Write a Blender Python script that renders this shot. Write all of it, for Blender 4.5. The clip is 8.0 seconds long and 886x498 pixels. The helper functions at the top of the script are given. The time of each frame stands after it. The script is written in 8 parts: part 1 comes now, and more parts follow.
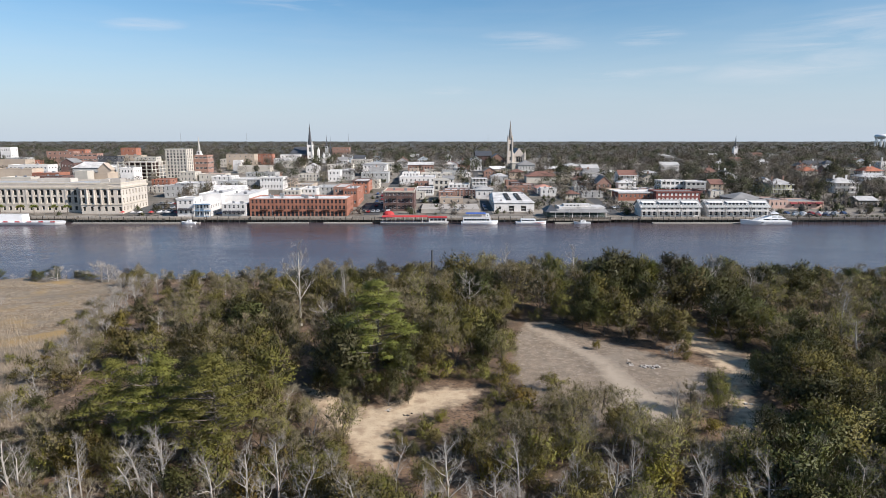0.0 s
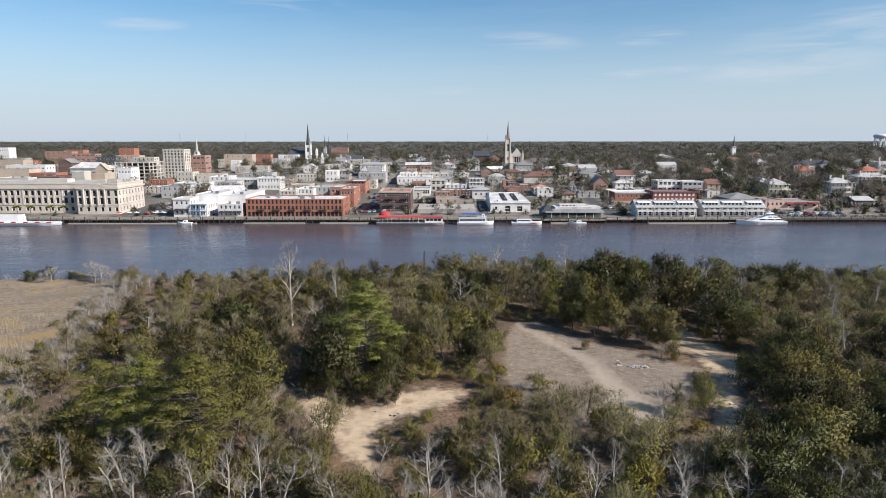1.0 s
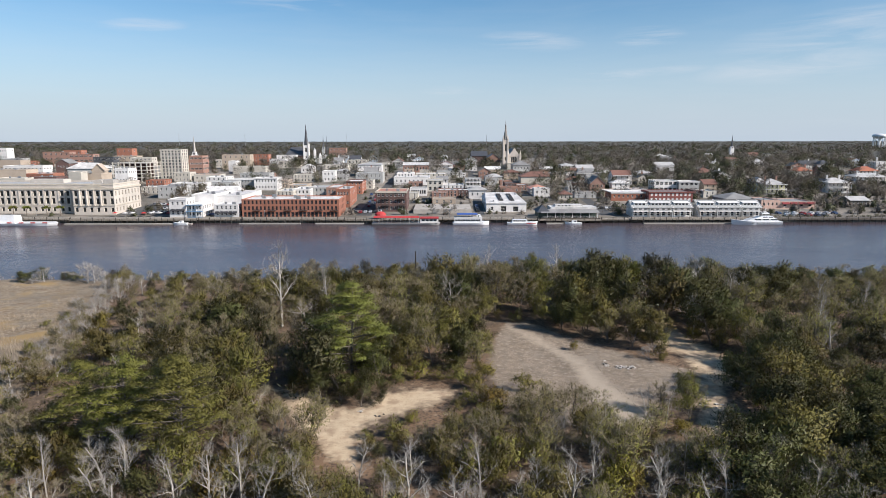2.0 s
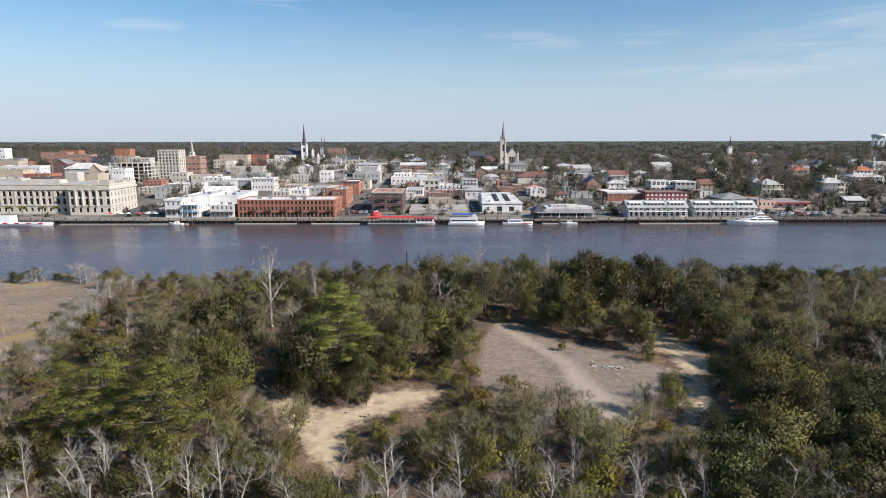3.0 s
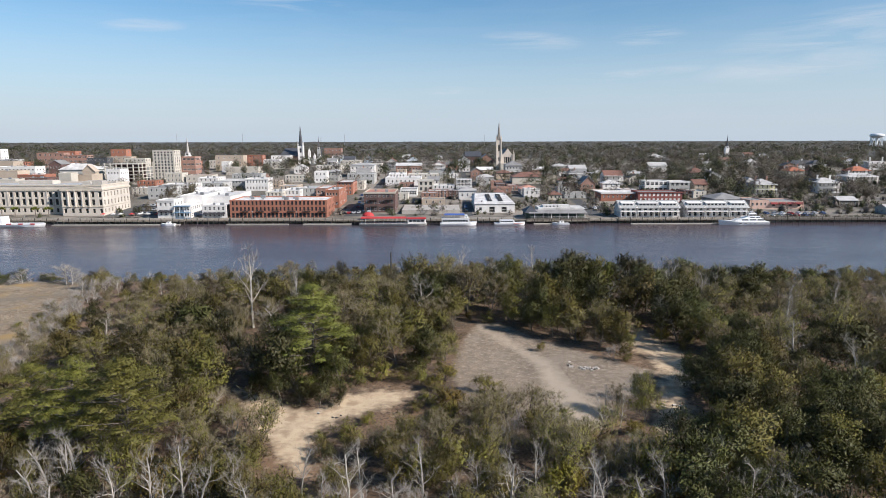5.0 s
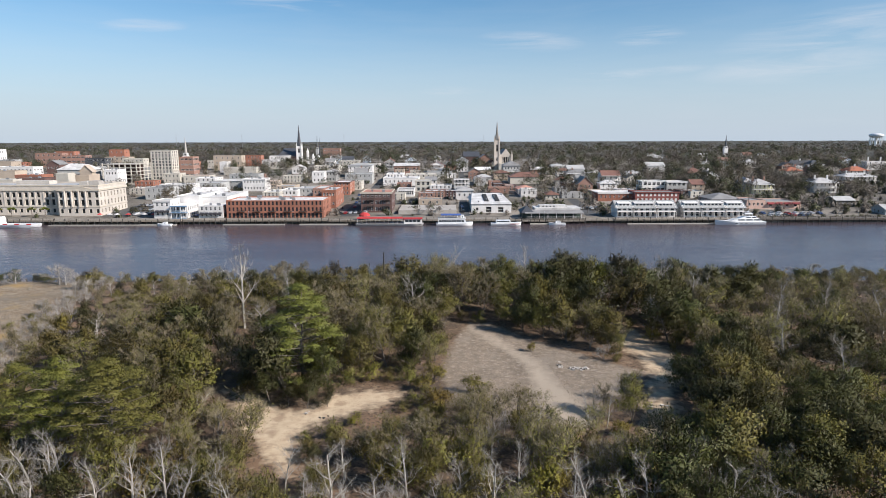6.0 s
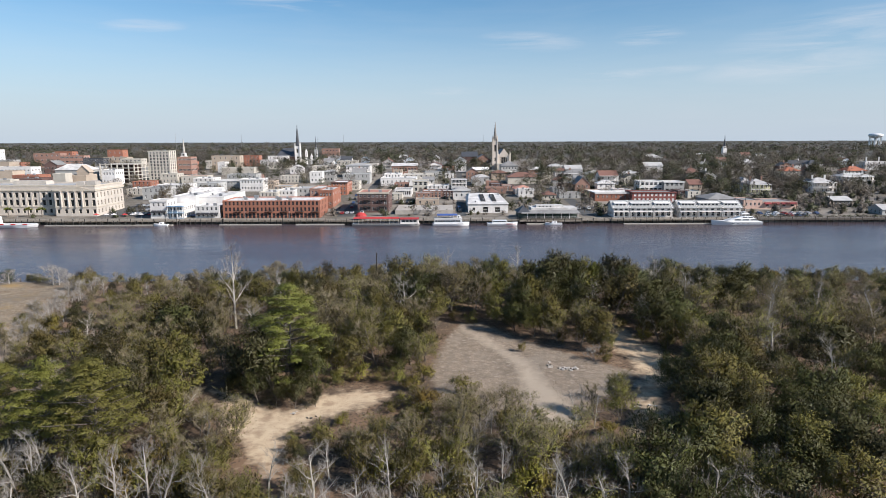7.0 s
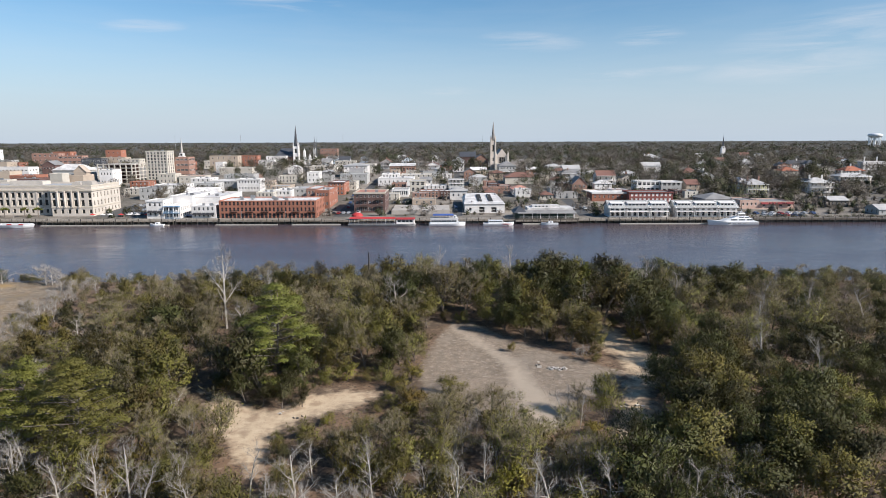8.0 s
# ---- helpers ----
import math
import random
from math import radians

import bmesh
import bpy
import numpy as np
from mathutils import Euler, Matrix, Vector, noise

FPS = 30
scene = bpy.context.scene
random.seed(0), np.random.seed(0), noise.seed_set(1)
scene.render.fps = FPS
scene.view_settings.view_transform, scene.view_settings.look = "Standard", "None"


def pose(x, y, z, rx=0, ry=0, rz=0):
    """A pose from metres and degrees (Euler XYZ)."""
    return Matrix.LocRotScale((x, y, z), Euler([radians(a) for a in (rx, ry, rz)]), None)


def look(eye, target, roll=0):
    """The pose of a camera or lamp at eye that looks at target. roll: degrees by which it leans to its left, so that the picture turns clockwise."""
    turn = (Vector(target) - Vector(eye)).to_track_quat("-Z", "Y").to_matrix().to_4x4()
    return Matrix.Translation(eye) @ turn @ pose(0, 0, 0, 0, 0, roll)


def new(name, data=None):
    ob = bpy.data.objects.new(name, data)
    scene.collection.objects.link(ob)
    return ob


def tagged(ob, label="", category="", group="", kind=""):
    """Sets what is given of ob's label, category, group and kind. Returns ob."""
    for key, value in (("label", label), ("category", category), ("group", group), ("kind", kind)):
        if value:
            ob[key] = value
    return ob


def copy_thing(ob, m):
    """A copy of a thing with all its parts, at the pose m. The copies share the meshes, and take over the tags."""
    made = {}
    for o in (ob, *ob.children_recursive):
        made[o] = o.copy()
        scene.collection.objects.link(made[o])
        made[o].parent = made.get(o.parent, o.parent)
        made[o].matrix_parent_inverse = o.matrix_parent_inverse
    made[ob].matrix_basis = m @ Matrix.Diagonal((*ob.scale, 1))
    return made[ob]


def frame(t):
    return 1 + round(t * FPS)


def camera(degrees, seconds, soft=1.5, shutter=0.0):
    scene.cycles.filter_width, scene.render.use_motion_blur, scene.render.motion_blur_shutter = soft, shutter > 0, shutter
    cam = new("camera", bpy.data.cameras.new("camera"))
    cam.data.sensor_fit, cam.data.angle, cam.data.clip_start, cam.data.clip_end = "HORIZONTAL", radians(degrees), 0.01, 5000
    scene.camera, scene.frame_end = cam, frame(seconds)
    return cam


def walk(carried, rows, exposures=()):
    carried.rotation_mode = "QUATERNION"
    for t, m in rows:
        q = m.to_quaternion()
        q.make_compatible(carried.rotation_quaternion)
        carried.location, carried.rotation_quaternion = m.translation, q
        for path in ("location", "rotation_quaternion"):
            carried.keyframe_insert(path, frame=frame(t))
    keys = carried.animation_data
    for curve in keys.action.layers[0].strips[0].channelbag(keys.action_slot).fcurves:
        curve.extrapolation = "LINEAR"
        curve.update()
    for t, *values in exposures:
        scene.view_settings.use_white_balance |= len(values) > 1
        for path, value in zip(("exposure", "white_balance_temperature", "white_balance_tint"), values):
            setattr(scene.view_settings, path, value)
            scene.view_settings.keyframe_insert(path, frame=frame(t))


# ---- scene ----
cam = camera(71.0, 8.0, soft=0.85)
# drone sliding sideways along the river
PATH = [
    (0, (-0.030, -0.000, 44.557), (-0.031, 98.464, 27.101), 0.007),
    (1, (2.072, -0.299, 44.757), (2.082, 98.165, 27.297), -0.026),
    (2.5, (5.584, -0.587, 44.998), (5.604, 97.877, 27.538), -0.072),
    (3.5, (7.899, -0.688, 45.115), (7.919, 97.777, 27.659), -0.100),
    (4.5, (10.081, -0.730, 45.193), (10.095, 97.736, 27.746), -0.125),
    (6, (13.100, -0.706, 45.234), (13.097, 97.764, 27.806), -0.158),
    (7, (15.067, -0.649, 45.206), (15.047, 97.824, 27.795), -0.177),
    (8, (17.197, -0.571, 45.130), (17.155, 97.905, 27.741), -0.194),
]
walk(cam, [(t, look(eye, target, roll)) for t, eye, target, roll in PATH], [(0, 0.55, 6350, 14), (8, 0.55, 6350, 14)])

# ---- world and sun ----
SUN_TO = Vector((0.75, -0.36, 0.56)).normalized()
world = bpy.data.worlds.new("sky")
scene.world = world
world.use_nodes = True
wn, wl = world.node_tree.nodes, world.node_tree.links
wn.clear()
sky = wn.new("ShaderNodeTexSky")
sky.sky_type = "NISHITA"
sky.sun_disc = False
sky.sun_elevation = math.asin(SUN_TO.z)
sky.sun_rotation = math.atan2(SUN_TO.x, SUN_TO.y)
sky.altitude, sky.air_density, sky.dust_density, sky.ozone_density = 20, 1.0, 0.2, 3.2
CLOUDS = ((-0.461, 0.173, 0.054, 0.0085, 0.0), (-0.248, 0.209, 0.072, 0.0115, -0.06), (0.319, 0.156, 0.043, 0.0125, 0.05), (0.611, 0.163, 0.135, 0.025, 0.16),
          (0.552, 0.111, 0.117, 0.0185, 0.1), (0.299, 0.1, 0.089, 0.0065, 0.08), (0.135, 0.148, 0.063, 0.0115, -0.04), (0.014, 0.074, 0.04, 0.0055, 0.0))
# thin cirrus drawn out along the horizon
w_co = wn.new("ShaderNodeTexCoord")
w_map = wn.new("ShaderNodeMapping")
w_map.inputs["Scale"].default_value = (3.5, 3.5, 30.0)
w_map.inputs["Rotation"].default_value = (0.0, -0.08, 0.0)
w_noise = wn.new("ShaderNodeTexNoise")
w_noise.inputs["Scale"].default_value = 1.6
w_noise.inputs["Detail"].default_value = 7.0
w_noise.inputs["Roughness"].default_value = 0.62
w_noise.inputs["Distortion"].default_value = 0.5
w_ramp = wn.new("ShaderNodeMapRange")
w_ramp.inputs["From Min"].default_value = 0.40
w_ramp.inputs["From Max"].default_value = 0.72
w_ramp.inputs["To Max"].default_value = 0.55
w_mix = wn.new("ShaderNodeMixRGB")
w_mix.inputs[2].default_value = (7.0, 7.3, 7.5, 1)
w_bg = wn.new("ShaderNodeBackground")
w_bg.inputs["Strength"].default_value = 0.074
w_out = wn.new("ShaderNodeOutputWorld")
wl.new(w_co.outputs["Generated"], w_map.inputs["Vector"])
wl.new(w_map.outputs["Vector"], w_noise.inputs["Vector"])
wl.new(w_noise.outputs["Fac"], w_ramp.inputs["Value"])


def w_math(op, a, b):
    nd = wn.new("ShaderNodeMath")
    nd.operation = op
    for k, v in enumerate((a, b)):
        if isinstance(v, (int, float)):
            nd.inputs[k].default_value = v
        else:
            wl.new(v, nd.inputs[k])
    return nd.outputs[0]


w_dir = wn.new("ShaderNodeSeparateXYZ")
wl.new(w_co.outputs["Generated"], w_dir.inputs["Vector"])
w_flat = w_math("MAXIMUM", w_dir.outputs["Y"], 0.2)
w_u, w_v = w_math("DIVIDE", w_dir.outputs["X"], w_flat), w_math("DIVIDE", w_dir.outputs["Z"], w_flat)
# banks of thin cloud: across, height, half width, half height, slope
w_sum = 0.10
for cu, cv, ru, rv, tilt in CLOUDS:
    du = w_math("SUBTRACT", w_u, cu)
    dv = w_math("SUBTRACT", w_math("SUBTRACT", w_v, cv), w_math("MULTIPLY", du, tilt))
    du, dv = w_math("DIVIDE", du, ru * 1.5), w_math("DIVIDE", dv, rv * 1.5)
    w_sum = w_math("MAXIMUM", w_math("SUBTRACT", 1.0, w_math("ADD", w_math("MULTIPLY", du, du), w_math("MULTIPLY", dv, dv))), w_sum)
wl.new(w_math("MULTIPLY", w_ramp.outputs["Result"], w_sum), w_mix.inputs[0])
# pale haze towards the horizon
w_sep = wn.new("ShaderNodeSeparateXYZ")
w_haze = wn.new("ShaderNodeMapRange")
w_haze.interpolation_type = "SMOOTHSTEP"
w_haze.inputs["From Min"].default_value, w_haze.inputs["From Max"].default_value = -0.02, 0.23
w_haze.inputs["To Min"].default_value, w_haze.inputs["To Max"].default_value = 0.92, 0.0
w_air = wn.new("ShaderNodeMixRGB")
w_air.inputs[2].default_value = (4.72, 5.74, 6.65, 1)
wl.new(w_co.outputs["Generated"], w_sep.inputs["Vector"])
wl.new(w_sep.outputs["Z"], w_haze.inputs["Value"])
wl.new(w_haze.outputs["Result"], w_air.inputs[0])
w_tone = wn.new("ShaderNodeHueSaturation")
w_tone.inputs["Hue"].default_value, w_tone.inputs["Saturation"].default_value, w_tone.inputs["Value"].default_value = 0.492, 1.2, 1.1
wl.new(sky.outputs["Color"], w_tone.inputs["Color"])
wl.new(w_tone.outputs["Color"], w_air.inputs[1])
wl.new(w_air.outputs["Color"], w_mix.inputs[1])
wl.new(w_mix.outputs["Color"], w_bg.inputs["Color"])
wl.new(w_bg.outputs["Background"], w_out.inputs["Surface"])

sun = new("sun", bpy.data.lights.new("sun", "SUN"))
sun.data.energy = 5.0
sun.data.angle = radians(0.53)
sun.data.color = (1.0, 0.95, 0.87)
sun.matrix_world = look(SUN_TO * 300, (0, 0, 0))

# ---- materials ----


def mat(name, a, b=None, scale=0.5, rough=0.8, bump=0.0, fine=None, metal=0.0, spread=0.12, leaf=0.0, island=False):
    """A surface that wanders between colours a and b at a coarse and a fine scale, with its own tone for each object."""
    m = bpy.data.materials.new(name)
    m.use_nodes = True
    n, l = m.node_tree.nodes, m.node_tree.links
    p = n["Principled BSDF"]
    b = b or tuple(c * 0.75 for c in a)
    co = n.new("ShaderNodeTexCoord")
    n1 = n.new("ShaderNodeTexNoise")
    n1.inputs["Scale"].default_value = scale
    n1.inputs["Detail"].default_value = 5.0
    n2 = n.new("ShaderNodeTexNoise")
    n2.inputs["Scale"].default_value = fine or scale * 9
    n2.inputs["Detail"].default_value = 3.0
    add = n.new("ShaderNodeMath")
    add.operation = "MULTIPLY_ADD"
    add.inputs[1].default_value = 0.45
    mr = n.new("ShaderNodeMapRange")
    mr.inputs["From Min"].default_value, mr.inputs["From Max"].default_value = 0.5, 0.95
    mix = n.new("ShaderNodeMixRGB")
    mix.inputs[1].default_value, mix.inputs[2].default_value = (*a, 1), (*b, 1)
    l.new(co.outputs["Object"], n1.inputs["Vector"])
    l.new(co.outputs["Object"], n2.inputs["Vector"])
    l.new(n2.outputs["Fac"], add.inputs[0])
    l.new(n1.outputs["Fac"], add.inputs[2])
    l.new(add.outputs[0], mr.inputs["Value"])
    l.new(mr.outputs["Result"], mix.inputs[0])
    hsv = n.new("ShaderNodeHueSaturation")
    if island:
        src = n.new("ShaderNodeNewGeometry").outputs["Random Per Island"]
    else:
        src = n.new("ShaderNodeObjectInfo").outputs["Random"]
    vr = n.new("ShaderNodeMapRange")
    vr.inputs["To Min"].default_value, vr.inputs["To Max"].default_value = 1 - spread, 1 + spread
    l.new(src, vr.inputs["Value"])
    l.new(vr.outputs["Result"], hsv.inputs["Value"])
    l.new(mix.outputs["Color"], hsv.inputs["Color"])
    if leaf:
        oi = n.new("ShaderNodeObjectInfo")
        hr = n.new("ShaderNodeMapRange")
        hr.inputs["To Min"].default_value, hr.inputs["To Max"].default_value = 0.475, 0.52
        l.new(oi.outputs["Random"], hr.inputs["Value"])
        l.new(hr.outputs["Result"], hsv.inputs["Hue"])
    l.new(hsv.outputs["Color"], p.inputs["Base Color"])
    p.inputs["Roughness"].default_value = rough
    p.inputs["Metallic"].default_value = metal
    if bump:
        bp = n.new("ShaderNodeBump")
        bp.inputs["Strength"].default_value = bump
        bp.inputs["Distance"].default_value = 0.05
        l.new(add.outputs[0], bp.inputs["Height"])
        l.new(bp.outputs["Normal"], p.inputs["Normal"])
    if leaf:
        p.inputs["Specular IOR Level"].default_value = 0.25
        tr = n.new("ShaderNodeBsdfTranslucent")
        l.new(hsv.outputs["Color"], tr.inputs["Color"])
        ms = n.new("ShaderNodeMixShader")
        ms.inputs[0].default_value = leaf
        l.new(p.outputs[0], ms.inputs[1])
        l.new(tr.outputs[0], ms.inputs[2])
        l.new(ms.outputs[0], n["Material Output"].inputs["Surface"])
    return m


M_limestone = mat("limestone", (0.52, 0.462, 0.395), (0.39, 0.347, 0.297), 0.15, 0.85, 0.2)
M_brick = mat("red_brick", (0.36, 0.15, 0.095), (0.24, 0.10, 0.064), 0.25, 0.9, 0.3, 4.0)
M_brick_red = mat("deep_red_brick", (0.225, 0.075, 0.062), (0.15, 0.052, 0.044), 0.3, 0.9, 0.3, 4.0)
M_brick_dark = mat("dark_brick", (0.145, 0.085, 0.072), (0.10, 0.06, 0.052), 0.3, 0.9, 0.3, 4.0)
M_brick_pink = mat("pale_brick", (0.34, 0.20, 0.15), (0.24, 0.14, 0.108), 0.25, 0.9, 0.3, 4.0)
M_white = mat("white_paint", (0.72, 0.69, 0.655), (0.54, 0.515, 0.485), 0.2, 0.7, 0.1)
M_cream = mat("cream_paint", (0.55, 0.505, 0.43), (0.43, 0.395, 0.335), 0.2, 0.75, 0.1)
M_tan = mat("tan_render", (0.45, 0.365, 0.28), (0.36, 0.29, 0.225), 0.15, 0.85, 0.15)
M_grey = mat("grey_paint", (0.40, 0.395, 0.375), (0.30, 0.295, 0.28), 0.2, 0.8, 0.1)
M_concrete = mat("concrete", (0.47, 0.425, 0.37), (0.34, 0.31, 0.275), 0.25, 0.9, 0.2)
M_pink = mat("pink_render", (0.58, 0.40, 0.32), (0.48, 0.32, 0.26), 0.2, 0.85, 0.1)
M_blue = mat("pale_blue_boards", (0.50, 0.565, 0.62), (0.42, 0.475, 0.52), 0.2, 0.7, 0.1)
M_porch_blue = mat("blue_porch_paint", (0.17, 0.29, 0.42), (0.13, 0.23, 0.34), 0.3, 0.7)
M_yellow = mat("pale_yellow_boards", (0.60, 0.58, 0.36), (0.50, 0.48, 0.30), 0.2, 0.7, 0.1)
M_lilac = mat("lilac_boards", (0.45, 0.38, 0.42), (0.37, 0.31, 0.35), 0.2, 0.7, 0.1)
M_roof_white = mat("white_roof_membrane", (0.74, 0.71, 0.675), (0.38, 0.36, 0.335), 0.22, 0.7, 0.1)
M_roof_grey = mat("grey_shingle", (0.24, 0.235, 0.225), (0.16, 0.155, 0.15), 0.2, 0.9, 0.3)
M_roof_pale = mat("pale_grey_metal_roof", (0.46, 0.445, 0.42), (0.31, 0.30, 0.285), 0.25, 0.6, 0.2)
M_church = mat("pale_sandstone", (0.56, 0.49, 0.42), (0.43, 0.375, 0.32), 0.2, 0.85, 0.2)
M_roof_green = mat("grey_green_shingle", (0.31, 0.315, 0.305), (0.22, 0.225, 0.22), 0.3, 0.85, 0.3)
M_roof_dark = mat("slate", (0.075, 0.078, 0.085), (0.05, 0.052, 0.058), 0.3, 0.6, 0.3)
M_roof_red = mat("red_tile", (0.37, 0.13, 0.068), (0.26, 0.09, 0.05), 0.3, 0.8, 0.3)
M_roof_brown = mat("brown_shingle", (0.20, 0.10, 0.075), (0.14, 0.07, 0.05), 0.3, 0.85, 0.3)
M_roof_pink = mat("salmon_roof", (0.48, 0.24, 0.17), (0.38, 0.18, 0.13), 0.2, 0.8, 0.2)
M_glass = mat("window_glass", (0.025, 0.03, 0.035), (0.015, 0.018, 0.02), 0.3, 0.12)
M_dark = mat("dark_opening", (0.03, 0.028, 0.026), (0.02, 0.019, 0.018), 0.3, 0.8)
M_trim = mat("white_trim", (0.73, 0.70, 0.665), (0.60, 0.575, 0.545), 0.5, 0.6)
M_stone_trim = mat("stone_trim", (0.52, 0.46, 0.37), (0.42, 0.37, 0.30), 0.4, 0.8)
M_awning = mat("black_canvas", (0.03, 0.03, 0.035), (0.02, 0.02, 0.022), 0.5, 0.8)
M_red_canvas = mat("red_canvas", (0.50, 0.045, 0.04), (0.36, 0.03, 0.03), 0.4, 0.7)
M_maroon = mat("maroon_canvas", (0.22, 0.03, 0.03), (0.15, 0.022, 0.022), 0.4, 0.7)
M_blue_canvas = mat("blue_canvas", (0.05, 0.11, 0.36), (0.035, 0.08, 0.26), 0.4, 0.7)
M_green = mat("dark_green_paint", (0.05, 0.075, 0.06), (0.035, 0.05, 0.04), 0.4, 0.7)
M_steel = mat("grey_metal", (0.35, 0.35, 0.35), (0.25, 0.25, 0.25), 0.5, 0.45, metal=0.6)
M_wood = mat("weathered_timber", (0.135, 0.115, 0.092), (0.075, 0.064, 0.052), 0.6, 0.9, 0.3)
M_deck = mat("pale_deck_boards", (0.30, 0.26, 0.21), (0.17, 0.145, 0.115), 0.4, 0.9, 0.3)
M_spire = mat("weathered_stone_spire", (0.25, 0.23, 0.205), (0.17, 0.155, 0.14), 0.3, 0.85, 0.2)
M_pile = mat("wet_pile", (0.05, 0.042, 0.034), (0.025, 0.021, 0.018), 0.6, 0.8, 0.3)
M_hull = mat("white_gelcoat", (0.80, 0.80, 0.79), (0.72, 0.72, 0.71), 0.3, 0.25)
M_tar = mat("asphalt", (0.085, 0.083, 0.08), (0.055, 0.054, 0.052), 0.15, 0.9, 0.2)
M_pave = mat("pale_paving", (0.34, 0.31, 0.27), (0.25, 0.23, 0.20), 0.15, 0.9, 0.2)
M_tyre = mat("tyre_rubber", (0.02, 0.02, 0.02), (0.015, 0.015, 0.015), 1, 0.9)

# ---- mesh helpers ----


class Buf:
    """Collects vertices and faces, with a material slot for each face."""

    def __init__(self):
        self.v, self.f, self.m = [], [], []

    def face(self, pts, m=0):
        k = len(self.v)
        self.v.extend(tuple(p) for p in pts)
        self.f.append(tuple(range(k, k + len(pts))))
        self.m.append(m)

    def box(self, x0, x1, y0, y1, z0, z1, m=0):
        k = len(self.v)
        self.v += [(x0, y0, z0), (x1, y0, z0), (x1, y1, z0), (x0, y1, z0), (x0, y0, z1), (x1, y0, z1), (x1, y1, z1), (x0, y1, z1)]
        for q in ((3, 2, 1, 0), (4, 5, 6, 7), (0, 1, 5, 4), (1, 2, 6, 5), (2, 3, 7, 6), (3, 0, 4, 7)):
            self.f.append(tuple(k + i for i in q))
            self.m.append(m)

    def rod(self, a, b, r0, r1, sides=6, m=0, cap=True):
        a, b = Vector(a), Vector(b)
        d = (b - a).normalized()
        s = d.cross(Vector((0.31, 0.17, 0.94)) if abs(d.z) < 0.9 else Vector((1, 0.1, 0))).normalized()
        t = d.cross(s)
        k = len(self.v)
        for p, r in ((a, r0), (b, r1)):
            for i in range(sides):
                w = 2 * math.pi * i / sides
                self.v.append(tuple(p + s * (r * math.cos(w)) + t * (r * math.sin(w))))
        for i in range(sides):
            j = (i + 1) % sides
            self.f.append((k + i, k + j, k + sides + j, k + sides + i))
            self.m.append(m)
        if cap:
            self.f.append(tuple(k + sides + i for i in range(sides)))
            self.m.append(m)

    def wall(self, o, u, n, width, z0, z1, holes, deep=0.25, m=0):
        """An upright wall from o along u, facing n, with real openings (u0, u1, z0, z1) and their reveals."""
        o, u, n = Vector(o), Vector(u), Vector(n)

        def at(a, z, d=0.0):
            return (o.x + u.x * a - n.x * d, o.y + u.y * a - n.y * d, z)

        us = sorted({0.0, width, *(h[0] for h in holes), *(h[1] for h in holes)})
        zs = sorted({z0, z1, *(h[2] for h in holes), *(h[3] for h in holes)})
        for i in range(len(us) - 1):
            for j in range(len(zs) - 1):
                a, b, c, d = us[i], us[i + 1], zs[j], zs[j + 1]
                mu, mz = (a + b) / 2, (c + d) / 2
                if any(h[0] < mu < h[1] and h[2] < mz < h[3] for h in holes):
                    continue
                self.face([at(a, c), at(b, c), at(b, d), at(a, d)], m)
        for a, b, c, d in holes:
            self.face([at(a, c), at(a, d), at(a, d, deep), at(a, c, deep)], m)
            self.face([at(b, d), at(b, c), at(b, c, deep), at(b, d, deep)], m)
            self.face([at(a, d), at(b, d), at(b, d, deep), at(a, d, deep)], m)
            self.face([at(b, c), at(a, c), at(a, c, deep), at(b, c, deep)], m)

    def mesh(self, name, mats):
        me = bpy.data.meshes.new(name)
        me.from_pydata(self.v, [], self.f)
        for mt in mats:
            me.materials.append(mt)
        if len(mats) > 1:
            me.polygons.foreach_set("material_index", self.m)
        me.update()
        return me


def part(name, buf, mats, parent=None, label="", loc=(0, 0, 0)):
    mats = mats if isinstance(mats, (list, tuple)) else [mats]
    ob = new(name, buf if isinstance(buf, bpy.types.Mesh) else buf.mesh(name, mats))
    ob.location = loc
    if parent:
        ob.parent = parent
    if label:
        tagged(ob, label)
    return ob


def thing(name, loc, label, category, group="", kind="", rz=0):
    ob = new(name)
    ob.empty_display_size = 0.5
    ob.matrix_basis = pose(*loc, 0, 0, rz)
    return tagged(ob, label, category, group, kind)


def ramp(v, *pairs):
    xs, ys = zip(*pairs)
    return np.interp(v, xs, ys)


# ---- ground ----


def town_height(y):
    return float(ramp(y, (0, 2.2), (345, 2.2), (600, 13.5), (700, 15.5), (1000, 14.5), (5000, 14)))


def shore(x):
    return 190.0 + 4.0 * noise.noise(Vector((x / 38.0, 0.3, 0)))


def ground_height(x, y):
    if y < 260:
        s = y - shore(x)
        base = 2.75 + 0.35 * noise.noise(Vector((x / 17.0, y / 17.0, 2.0))) + 0.12 * noise.noise(Vector((x / 3.0, y / 3.0, 5.0)))
        if x < -60:
            base += 0.7 * noise.noise(Vector((x / 9.0, y / 6.0, 8.0))) * float(ramp(-x, (60, 0), (75, 1)))
        return float(ramp(s, (-6, base), (0, 0.1), (10, -2.5)))
    if y < 337:
        return float(ramp(y, (260, -2.5), (335.2, -2.5), (336.4, 2.0)))
    return town_height(y)


